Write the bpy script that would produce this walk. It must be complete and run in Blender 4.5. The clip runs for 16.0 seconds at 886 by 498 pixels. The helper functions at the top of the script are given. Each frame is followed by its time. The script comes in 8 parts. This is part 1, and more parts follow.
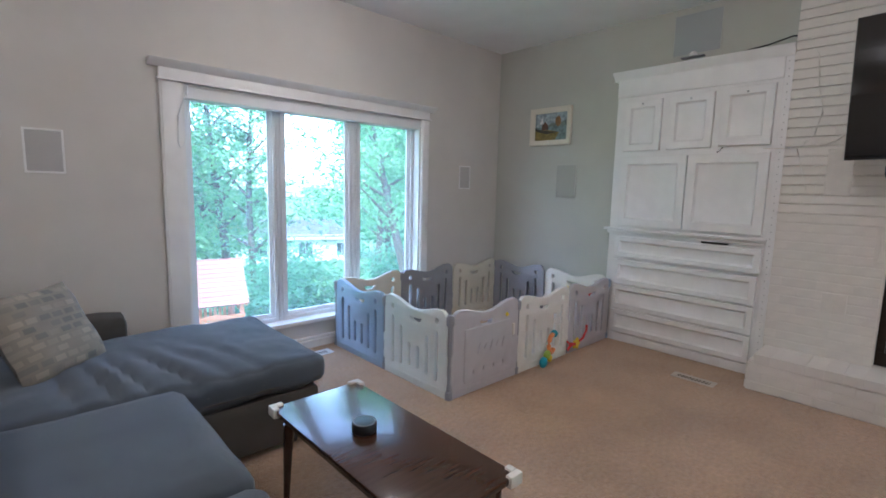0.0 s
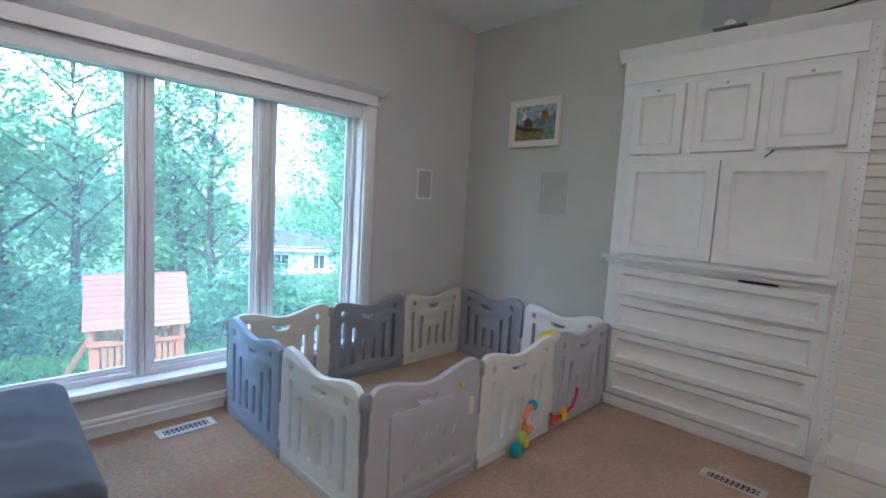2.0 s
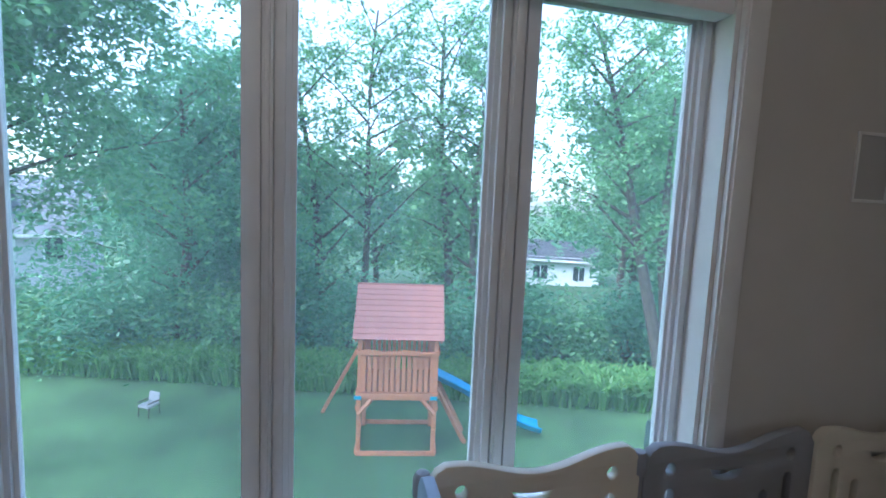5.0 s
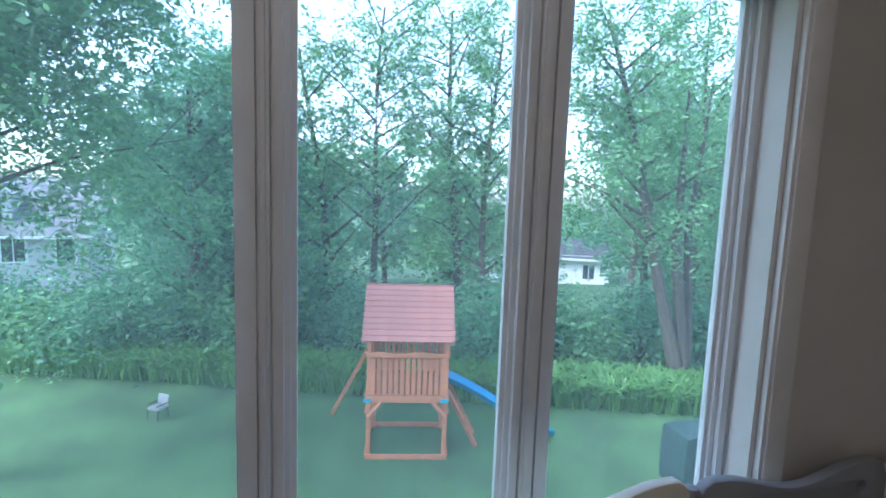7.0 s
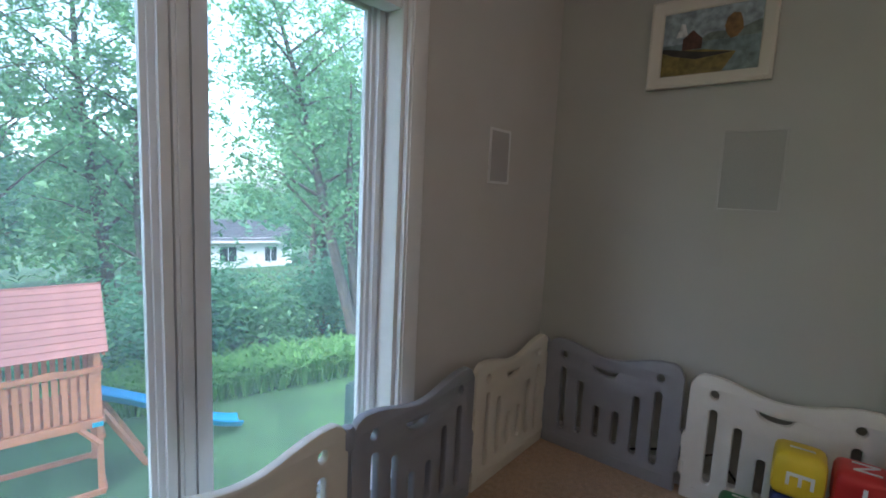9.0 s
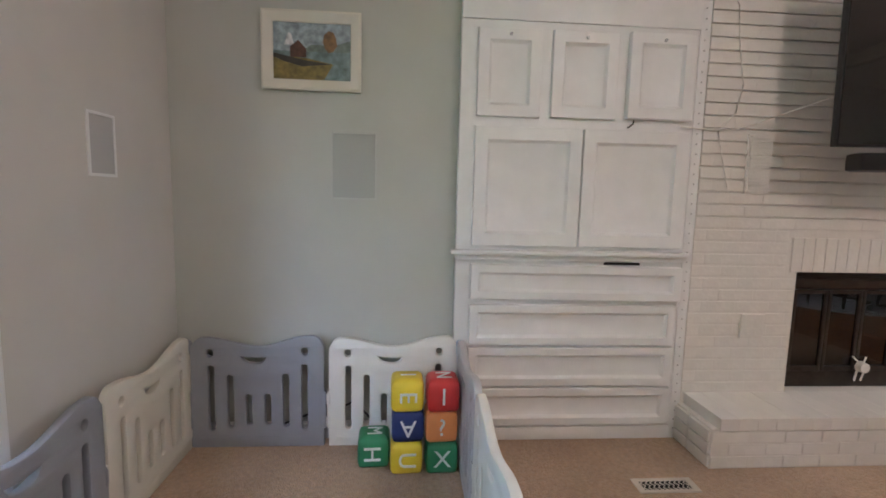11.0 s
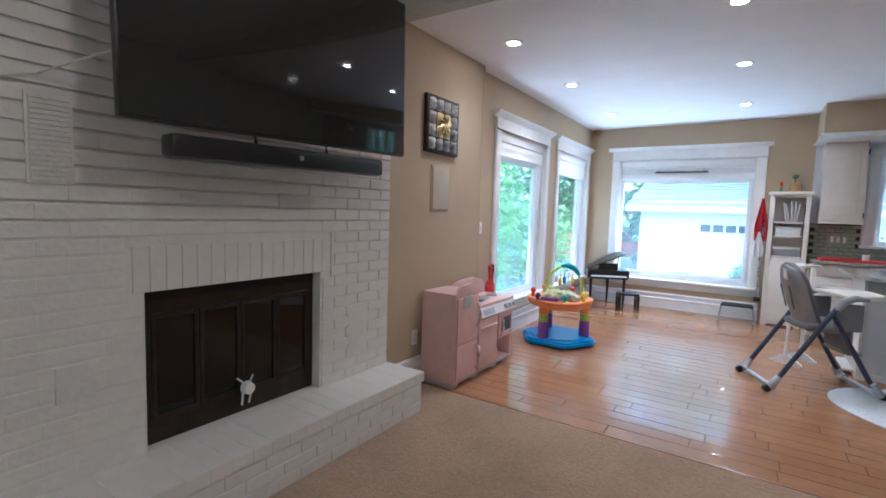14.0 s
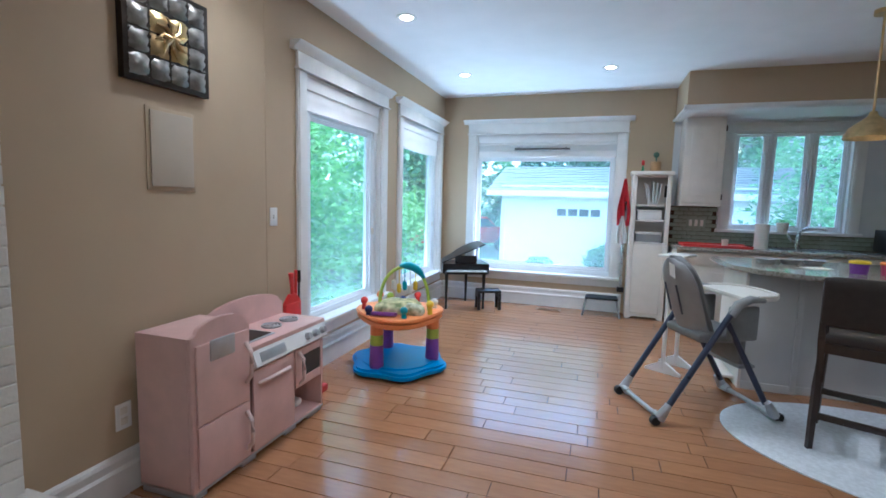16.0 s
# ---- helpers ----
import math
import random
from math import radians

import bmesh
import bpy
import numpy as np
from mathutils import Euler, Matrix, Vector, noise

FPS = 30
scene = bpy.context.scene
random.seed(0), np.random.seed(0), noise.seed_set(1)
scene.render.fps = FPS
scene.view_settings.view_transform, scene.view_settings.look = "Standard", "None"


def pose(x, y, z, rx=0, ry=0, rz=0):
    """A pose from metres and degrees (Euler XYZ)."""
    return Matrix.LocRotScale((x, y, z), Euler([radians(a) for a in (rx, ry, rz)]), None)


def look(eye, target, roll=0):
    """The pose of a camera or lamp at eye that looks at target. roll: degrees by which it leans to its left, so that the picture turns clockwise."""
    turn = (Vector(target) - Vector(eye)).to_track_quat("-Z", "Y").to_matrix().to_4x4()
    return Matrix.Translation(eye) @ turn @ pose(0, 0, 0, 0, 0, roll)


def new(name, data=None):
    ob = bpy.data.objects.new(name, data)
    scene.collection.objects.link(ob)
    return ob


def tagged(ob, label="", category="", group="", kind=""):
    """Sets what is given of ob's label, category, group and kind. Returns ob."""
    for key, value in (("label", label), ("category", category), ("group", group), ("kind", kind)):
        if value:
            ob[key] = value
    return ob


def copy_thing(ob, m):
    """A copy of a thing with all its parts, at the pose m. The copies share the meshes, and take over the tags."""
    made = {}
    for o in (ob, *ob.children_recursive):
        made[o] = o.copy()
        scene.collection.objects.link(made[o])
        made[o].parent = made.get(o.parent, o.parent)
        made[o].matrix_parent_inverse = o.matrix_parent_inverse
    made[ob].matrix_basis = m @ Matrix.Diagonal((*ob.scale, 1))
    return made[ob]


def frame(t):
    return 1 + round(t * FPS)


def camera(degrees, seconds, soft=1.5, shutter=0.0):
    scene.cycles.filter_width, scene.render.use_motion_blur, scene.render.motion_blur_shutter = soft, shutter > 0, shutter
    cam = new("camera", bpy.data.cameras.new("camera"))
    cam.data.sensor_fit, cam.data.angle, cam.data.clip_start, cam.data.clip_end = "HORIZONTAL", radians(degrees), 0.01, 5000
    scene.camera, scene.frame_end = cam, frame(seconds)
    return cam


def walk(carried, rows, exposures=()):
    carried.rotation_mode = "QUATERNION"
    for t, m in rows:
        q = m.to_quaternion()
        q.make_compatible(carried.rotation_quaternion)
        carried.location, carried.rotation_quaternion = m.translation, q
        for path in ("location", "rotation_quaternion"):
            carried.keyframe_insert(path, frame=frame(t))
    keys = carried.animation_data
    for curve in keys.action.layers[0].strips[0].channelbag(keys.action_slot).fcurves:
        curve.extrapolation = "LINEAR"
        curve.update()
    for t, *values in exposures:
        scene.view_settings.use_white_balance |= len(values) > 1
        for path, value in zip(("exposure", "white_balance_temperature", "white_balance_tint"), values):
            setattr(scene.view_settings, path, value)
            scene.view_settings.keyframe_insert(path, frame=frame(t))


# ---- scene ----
# ---- camera and its walk ----
cam = camera(87.0, 16.0, soft=1.7)
PATH = [
    (0, (0.367, 0.471, 1.404), (1.725, 1.917, 1.149), 1.4),
    (0.5, (0.489, 0.615, 1.415), (1.915, 1.998, 1.185), 1.7),
    (1, (0.784, 0.748, 1.406), (2.241, 2.1, 1.19), 2.0),
    (1.5, (1.06, 0.934, 1.404), (2.499, 2.309, 1.199), 3.3),
    (2, (1.357, 1.118, 1.363), (2.767, 2.524, 1.177), 3.4),
    (2.5, (1.57, 1.376, 1.365), (2.841, 2.909, 1.183), 4.2),
    (3, (1.765, 1.666, 1.338), (2.842, 3.344, 1.191), 4.5),
    (3.5, (1.942, 1.959, 1.342), (2.832, 3.742, 1.174), 4.0),
    (4, (2.019, 2.283, 1.349), (2.73, 4.142, 1.151), 4.1),
    (4.5, (2.122, 2.599, 1.343), (2.734, 4.491, 1.133), 2.9),
    (5, (2.183, 2.824, 1.348), (2.662, 4.755, 1.144), 2.5),
    (7.5, (2.193, 3.01, 1.357), (2.639, 4.948, 1.144), 2.0),
    (8, (2.24, 2.955, 1.353), (2.939, 4.816, 1.136), 1.9),
    (8.5, (2.262, 2.9, 1.347), (3.377, 4.544, 1.111), 2.7),
    (9, (2.224, 2.911, 1.355), (3.763, 4.166, 1.116), 2.7),
    (11.3, (2.097, 2.893, 1.363), (4.049, 2.518, 1.145), 1.1),
    (11.5, (2.095, 2.886, 1.366), (4.009, 2.348, 1.149), 0.9),
    (12, (2.102, 2.748, 1.387), (3.878, 1.855, 1.161), 1.2),
    (12.5, (2.18, 2.523, 1.382), (3.829, 1.41, 1.175), 1.6),
    (13, (2.312, 2.281, 1.385), (3.82, 0.983, 1.185), 2.0),
    (13.5, (2.384, 1.955, 1.378), (3.68, 0.443, 1.199), 1.0),
    (14, (2.459, 1.615, 1.371), (3.56, -0.046, 1.206), 1.8),
    (14.5, (2.546, 1.269, 1.372), (3.446, -0.511, 1.22), 1.9),
    (15, (2.588, 0.883, 1.364), (3.356, -0.958, 1.218), 1.6),
    (15.5, (2.684, 0.515, 1.359), (3.377, -1.353, 1.189), 1.9),
    (16, (2.707, 0.144, 1.346), (3.317, -1.749, 1.139), 1.5),
]
EXPOSURES = [
    (0.0, 3.62, 5100, 16), (2.0, 3.42, 5050, 16), (3.5, 3.0, 5150, 17), (4.3, 2.75, 5200, 16), (5.0, 2.3, 5250, 16), (8.0, 2.2, 5450, 16), (8.6, 2.25, 5550, 17), (9.2, 2.75, 5650, 18),
    (11.3, 3.85, 5600, 20), (12.0, 3.66, 5400, 21), (12.5, 3.5, 5250, 22), (13.5, 3.28, 5050, 16), (14.5, 3.2, 4850, 11), (16.0, 3.0, 4750, 7),
]

walk(cam, [(t, look(eye, target, roll)) for t, eye, target, roll in PATH], EXPOSURES)

# ---- world, sun and exposure ----
world = bpy.data.worlds.new("overcast_sky")
scene.world = world
world.use_nodes = True
wn = world.node_tree.nodes
wl = world.node_tree.links
sky = wn.new("ShaderNodeTexSky")
sky.sky_type, sky.sun_disc = 'NISHITA', False
SUN_UP, SUN_ROUND = radians(50), radians(255)
sky.sun_elevation, sky.sun_rotation = SUN_UP, SUN_ROUND
sky.air_density, sky.dust_density, sky.ozone_density = 1.0, 2.0, 2.0
wn["Background"].inputs["Strength"].default_value = 0.15
haze = wn.new("ShaderNodeHueSaturation")
haze.inputs["Saturation"].default_value, haze.inputs["Value"].default_value = 0.7, 1.2
wl.new(sky.outputs[0], haze.inputs["Color"])
wl.new(haze.outputs[0], wn["Background"].inputs["Color"])
sun_data = bpy.data.lights.new("sun", 'SUN')
sun_data.energy, sun_data.angle, sun_data.color = 0.8, radians(15), (1.0, 0.98, 0.95)
sun = new("sun", sun_data)
sun.matrix_world = look((0, 0, 30), Vector((0, 0, 30)) - 30 * Vector((math.sin(SUN_ROUND) * math.cos(SUN_UP), math.cos(SUN_ROUND) * math.cos(SUN_UP), math.sin(SUN_UP))))


# ---- materials ----
def mat(name, col, rough=0.6, metal=0.0, var=0.1, scale=6.0, bump=0.0, bscale=150.0, col2=None, spec=0.5, piece=0.0, island=0.0, coat=0.0, stretch=None, detail=4.0):
    """A painted or plain surface: two scales of variation, fine relief, and a shift from piece to piece."""
    m = bpy.data.materials.new(name)
    m.use_nodes = True
    n, l = m.node_tree.nodes, m.node_tree.links
    b = n["Principled BSDF"]
    b.inputs["Metallic"].default_value = metal
    b.inputs["Specular IOR Level"].default_value = spec
    b.inputs["Coat Weight"].default_value = coat
    tc = n.new("ShaderNodeTexCoord")
    src = tc.outputs["Object"]
    if stretch:
        mp = n.new("ShaderNodeMapping")
        mp.inputs["Scale"].default_value = stretch
        l.new(src, mp.inputs[0])
        src = mp.outputs[0]
    nz = n.new("ShaderNodeTexNoise")
    nz.inputs["Scale"].default_value, nz.inputs["Detail"].default_value = scale, detail
    l.new(src, nz.inputs["Vector"])
    ramp = n.new("ShaderNodeValToRGB")
    a = tuple(min(1, c * (1 - var)) for c in col) + (1,)
    z = (tuple(col2) if col2 else tuple(min(1, c * (1 + var)) for c in col)) + (1,)
    ramp.color_ramp.elements[0].position, ramp.color_ramp.elements[1].position = 0.32, 0.68
    ramp.color_ramp.elements[0].color, ramp.color_ramp.elements[1].color = a, z
    l.new(nz.outputs["Fac"], ramp.inputs[0])
    out = ramp.outputs[0]
    if piece or island:
        info = n.new("ShaderNodeObjectInfo") if piece else n.new("ShaderNodeNewGeometry")
        hs = n.new("ShaderNodeHueSaturation")
        mr = n.new("ShaderNodeMapRange")
        k = piece or island
        mr.inputs["To Min"].default_value, mr.inputs["To Max"].default_value = 1 - k, 1 + k
        l.new(info.outputs["Random"] if piece else info.outputs["Random Per Island"], mr.inputs["Value"])
        l.new(mr.outputs[0], hs.inputs["Value"])
        l.new(out, hs.inputs["Color"])
        out = hs.outputs[0]
    l.new(out, b.inputs["Base Color"])
    rr = n.new("ShaderNodeMapRange")
    rr.inputs["To Min"].default_value, rr.inputs["To Max"].default_value = max(0, rough - 0.06), min(1, rough + 0.06)
    l.new(nz.outputs["Fac"], rr.inputs["Value"])
    l.new(rr.outputs[0], b.inputs["Roughness"])
    if bump:
        fz = n.new("ShaderNodeTexNoise")
        fz.inputs["Scale"].default_value, fz.inputs["Detail"].default_value = bscale, 3
        l.new(src, fz.inputs["Vector"])
        bp = n.new("ShaderNodeBump")
        bp.inputs["Strength"].default_value, bp.inputs["Distance"].default_value = bump, 0.01
        l.new(fz.outputs["Fac"], bp.inputs["Height"])
        l.new(bp.outputs[0], b.inputs["Normal"])
    return m


def glow(name, col, strength):
    m = bpy.data.materials.new(name)
    m.use_nodes = True
    b = m.node_tree.nodes["Principled BSDF"]
    b.inputs["Base Color"].default_value = (*col, 1)
    b.inputs["Emission Color"].default_value = (*col, 1)
    b.inputs["Emission Strength"].default_value = strength
    return m


def pane_material(name, tint=(0.94, 0.98, 0.98), gloss=0.022, veil=0.06):
    m = bpy.data.materials.new(name)
    m.use_nodes = True
    n, l = m.node_tree.nodes, m.node_tree.links
    n.remove(n["Principled BSDF"])
    tr, gl, mx = n.new("ShaderNodeBsdfTransparent"), n.new("ShaderNodeBsdfGlossy"), n.new("ShaderNodeMixShader")
    lw, pw, mu = n.new("ShaderNodeLayerWeight"), n.new("ShaderNodeMath"), n.new("ShaderNodeMath")
    pw.operation, mu.operation = 'POWER', 'MULTIPLY_ADD'
    pw.inputs[1].default_value = 4.0
    mu.inputs[1].default_value, mu.inputs[2].default_value = 0.6, gloss
    tr.inputs[0].default_value = (*tint, 1)
    gl.inputs["Roughness"].default_value = 0.01
    l.new(lw.outputs["Facing"], pw.inputs[0])
    l.new(pw.outputs[0], mu.inputs[0])
    l.new(mu.outputs[0], mx.inputs[0])
    l.new(tr.outputs[0], mx.inputs[1])
    l.new(gl.outputs[0], mx.inputs[2])
    # Pale translucent layer that imitates glare haze on the glass.
    haze_layer, mf = n.new("ShaderNodeBsdfTranslucent"), n.new("ShaderNodeMixShader")
    haze_layer.inputs[0].default_value = (0.72, 0.86, 0.90, 1)
    mf.inputs[0].default_value = veil
    l.new(mx.outputs[0], mf.inputs[1])
    l.new(haze_layer.outputs[0], mf.inputs[2])
    l.new(mf.outputs[0], n["Material Output"].inputs[0])
    return m


def leaf_material(name, a, b2, sheen=0.45):
    """Leaves that let some light through, each a little different."""
    m = bpy.data.materials.new(name)
    m.use_nodes = True
    n, l = m.node_tree.nodes, m.node_tree.links
    b = n["Principled BSDF"]
    g = n.new("ShaderNodeNewGeometry")
    r = n.new("ShaderNodeValToRGB")
    r.color_ramp.elements[0].color, r.color_ramp.elements[1].color = (*a, 1), (*b2, 1)
    l.new(g.outputs["Random Per Island"], r.inputs[0])
    l.new(r.outputs[0], b.inputs["Base Color"])
    b.inputs["Roughness"].default_value = sheen
    t = n.new("ShaderNodeBsdfTranslucent")
    l.new(r.outputs[0], t.inputs[0])
    mx = n.new("ShaderNodeMixShader")
    mx.inputs[0].default_value = 0.45
    l.new(b.outputs[0], mx.inputs[1])
    l.new(t.outputs[0], mx.inputs[2])
    l.new(mx.outputs[0], n["Material Output"].inputs[0])
    return m


def carpet_material():
    """Cut-pile carpet: mottled beige with walked-on drifts and a deep nap."""
    m = mat("beige_carpet", (0.49, 0.325, 0.20), rough=0.95, var=0.12, scale=2.2, bump=0.0, spec=0.1)
    n, l = m.node_tree.nodes, m.node_tree.links
    b = n["Principled BSDF"]
    tc = n["Texture Coordinate"]
    fine, tuft = n.new("ShaderNodeTexNoise"), n.new("ShaderNodeTexVoronoi")
    fine.inputs["Scale"].default_value, fine.inputs["Detail"].default_value = 42, 6
    tuft.inputs["Scale"].default_value = 150
    l.new(tc.outputs["Object"], fine.inputs["Vector"])
    l.new(tc.outputs["Object"], tuft.inputs["Vector"])
    add = n.new("ShaderNodeMath")
    l.new(fine.outputs["Fac"], add.inputs[0])
    l.new(tuft.outputs["Distance"], add.inputs[1])
    bp = n.new("ShaderNodeBump")
    bp.inputs["Strength"].default_value, bp.inputs["Distance"].default_value = 0.9, 0.010
    l.new(add.outputs[0], bp.inputs["Height"])
    l.new(bp.outputs[0], b.inputs["Normal"])
    hs = n.new("ShaderNodeHueSaturation")
    mr = n.new("ShaderNodeMapRange")
    mr.inputs["From Min"].default_value, mr.inputs["From Max"].default_value = 0.3, 0.7
    mr.inputs["To Min"].default_value, mr.inputs["To Max"].default_value = 0.84, 1.13
    l.new(fine.outputs["Fac"], mr.inputs["Value"])
    l.new(mr.outputs[0], hs.inputs["Value"])
    l.new(n["Color Ramp"].outputs[0], hs.inputs["Color"])
    l.new(hs.outputs[0], b.inputs["Base Color"])
    b.inputs["Sheen Weight"].default_value = 0.25
    return m


M_GREYWALL = mat("grey_green_wall_paint", (0.49, 0.49, 0.435), rough=0.75, var=0.03, scale=3, bump=0.06, bscale=260)
M_PALEWALL = mat("pale_grey_wall_paint", (0.60, 0.57, 0.525), rough=0.75, var=0.03, scale=3, bump=0.06, bscale=260)
M_TANWALL = mat("tan_wall_paint", (0.490, 0.379, 0.249), rough=0.7, var=0.03, scale=3, bump=0.06, bscale=260)
M_CEIL = mat("ceiling_paint", (0.86, 0.86, 0.86), rough=0.85, var=0.02, scale=4, bump=0.15, bscale=180)
M_WHITE = mat("white_gloss_paint", (0.80, 0.79, 0.77), rough=0.38, var=0.03, scale=9, bump=0.03, bscale=70)
M_CREAM = mat("cream_cabinet_paint", (0.80, 0.75, 0.69), rough=0.4, var=0.03, scale=9, bump=0.03, bscale=70)
M_VINYL = mat("white_vinyl", (0.78, 0.80, 0.82), rough=0.35, var=0.02, scale=12)
M_BRICK = mat("white_painted_brick", (0.74, 0.70, 0.64), rough=0.5, var=0.03, scale=9, bump=0.22, bscale=45, piece=0.022)
M_BRICKFLAT = mat("white_painted_mortar", (0.72, 0.68, 0.62), rough=0.6, var=0.04, scale=12, bump=0.25, bscale=50)
M_CARPET = carpet_material()
M_PLANK = mat("hand_scraped_oak", (0.36, 0.172, 0.077), rough=0.2, var=0.08, scale=7, piece=0.08, stretch=(1, 6, 1), coat=0.3)
M_PLANKS = mat("hand_scraped_oak_rest", (0.36, 0.172, 0.077), rough=0.2, var=0.08, scale=7, island=0.08, stretch=(1, 6, 1), coat=0.3)
M_GAP = mat("dark_floor_joint", (0.05, 0.025, 0.015), rough=0.8)
M_PANE = pane_material("window_glass")
M_BLACK = mat("black_plastic", (0.012, 0.012, 0.013), rough=0.32, var=0.15, scale=20)
M_SCREEN = mat("black_screen_glass", (0.016, 0.015, 0.014), rough=0.06, var=0.1, scale=3, spec=0.6)
# One cloth, light put into colour: bluish lit cushions, grey-brown shaded base.
M_LITFAB = mat("sofa_cloth_lit", (0.084, 0.100, 0.120), rough=0.85, var=0.10, scale=5, bump=0.35, bscale=420, spec=0.25)
M_LITFAB.node_tree.nodes["Principled BSDF"].inputs["Sheen Weight"].default_value = 0.2
M_SHADEDFAB = mat("sofa_cloth_shaded", (0.088, 0.082, 0.074), rough=0.9, var=0.10, scale=5, bump=0.35, bscale=420, spec=0.2)
M_WALNUT = mat("dark_walnut_varnish", (0.058, 0.027, 0.016), rough=0.2, var=0.14, scale=7, bump=0.03, bscale=60, stretch=(1, 9, 1), coat=0.3)
M_ESPRESSO = mat("espresso_wood", (0.040, 0.028, 0.023), rough=0.38, var=0.2, scale=9, stretch=(4, 4, 1))
M_LEATHER = mat("dark_brown_leather", (0.030, 0.022, 0.019), rough=0.42, var=0.15, scale=25, bump=0.12, bscale=220)
M_BRASS = mat("aged_brass", (0.62, 0.46, 0.22), rough=0.3, metal=1.0, var=0.15, scale=20)
M_STEEL = mat("brushed_steel", (0.55, 0.56, 0.57), rough=0.28, metal=1.0, var=0.08, scale=30)
M_DARKMETAL = mat("dark_bronze_metal", (0.045, 0.035, 0.028), rough=0.38, metal=0.7, var=0.2, scale=20)
# Soot of the fire chamber; elsewhere gap and vent shade as dark colour.
M_SOOTSHADE = mat("firebox_soot_and_gap_shade", (0.016, 0.015, 0.014), rough=0.9, var=0.3, scale=8)
M_GRILLE = mat("grey_speaker_cloth", (0.47, 0.455, 0.44), rough=0.9, var=0.05, scale=200, bump=0.3, bscale=500)
M_GRILLEDK = mat("grey_green_speaker_cloth", (0.415, 0.415, 0.375), rough=0.9, var=0.05, scale=200, bump=0.3, bscale=500)
M_PINK = mat("pink_toy_paint", (0.70, 0.455, 0.41), rough=0.45, var=0.06, scale=9, bump=0.04, bscale=60)
M_SILVER = mat("silver_toy_plastic", (0.52, 0.53, 0.56), rough=0.32, metal=0.55, var=0.06, scale=20)
M_RED = mat("red_plastic", (0.62, 0.035, 0.03), rough=0.4, var=0.1, scale=10)
M_ORANGE = mat("orange_plastic", (0.85, 0.30, 0.09), rough=0.4, var=0.06, scale=10)
M_YELLOW = mat("yellow_plastic", (0.82, 0.60, 0.03), rough=0.45, var=0.06, scale=10)
M_GREEN = mat("green_plastic", (0.035, 0.23, 0.10), rough=0.45, var=0.08, scale=10)
M_LIME = mat("lime_plastic", (0.42, 0.55, 0.06), rough=0.4, var=0.06, scale=10)
M_NAVY = mat("navy_fabric", (0.02, 0.035, 0.14), rough=0.6, var=0.1, scale=10)
M_PURPLE = mat("purple_plastic", (0.20, 0.06, 0.33), rough=0.4, var=0.06, scale=10)
M_CYAN = mat("bright_blue_plastic", (0.01, 0.27, 0.66), rough=0.32, var=0.05, scale=10)
M_TURQ = mat("turquoise_plastic", (0.02, 0.32, 0.42), rough=0.4, var=0.08, scale=10)
M_SLIDE = mat("blue_slide_plastic", (0.01, 0.27, 0.50), rough=0.35, var=0.05, scale=4)
M_PENWHITE = mat("warm_white_pen_plastic", (0.78, 0.755, 0.69), rough=0.45, var=0.02, scale=12, bump=0.02, bscale=90)
M_PENBEIGE = mat("beige_pen_plastic", (0.70, 0.655, 0.55), rough=0.45, var=0.02, scale=12, bump=0.02, bscale=90)
M_PENMINT = mat("pale_mint_pen_plastic", (0.76, 0.80, 0.77), rough=0.45, var=0.02, scale=12, bump=0.02, bscale=90)
M_PENGREY = mat("slate_grey_pen_plastic", (0.29, 0.30, 0.325), rough=0.45, var=0.03, scale=12, bump=0.02, bscale=90)
M_PENBLUE = mat("grey_blue_pen_plastic", (0.33, 0.42, 0.54), rough=0.45, var=0.03, scale=12, bump=0.02, bscale=90)
M_PENLILAC = mat("lilac_grey_pen_plastic", (0.53, 0.51, 0.53), rough=0.45, var=0.03, scale=12, bump=0.02, bscale=90)
M_RUG = mat("pale_blue_grey_braided_rug", (0.70, 0.73, 0.77), rough=0.95, var=0.10, scale=40, bump=0.5, bscale=130)
M_GRANITE = mat("mottled_granite", (0.30, 0.27, 0.22), rough=0.12, var=0.5, scale=60, col2=(0.50, 0.46, 0.40))
M_TILE = mat("sage_glass_tile", (0.32, 0.36, 0.29), rough=0.2, var=0.12, scale=9)
M_GREYPLASTIC = mat("grey_plastic", (0.28, 0.285, 0.29), rough=0.5, var=0.06, scale=12)
M_SEATGREY = mat("grey_wipe_clean_fabric", (0.19, 0.19, 0.19), rough=0.65, var=0.1, scale=12, bump=0.1, bscale=90)
M_NAVYTUBE = mat("navy_metal_tube", (0.05, 0.06, 0.10), rough=0.3, metal=0.4, var=0.08, scale=12)
M_TRAY = mat("off_white_tray_plastic", (0.76, 0.73, 0.67), rough=0.35, var=0.02, scale=9)
M_PAPER = mat("white_paper", (0.82, 0.82, 0.81), rough=0.85, var=0.03, scale=20)
M_REDCLOTH = mat("red_cloth", (0.50, 0.02, 0.03), rough=0.9, var=0.15, scale=15, bump=0.2, bscale=200)
M_CEDAR = mat("red_cedar", (0.52, 0.20, 0.095), rough=0.6, var=0.18, scale=5, bump=0.1, bscale=40, stretch=(1, 1, 6), piece=0.08)
M_ROOFWOOD = mat("reddish_roof_board", (0.38, 0.155, 0.115), rough=0.65, var=0.10, scale=5, bump=0.1, bscale=40, piece=0.07)
M_BARK = mat("tree_bark", (0.10, 0.085, 0.068), rough=0.95, var=0.35, scale=6, bump=0.8, bscale=18, stretch=(4, 4, 1))
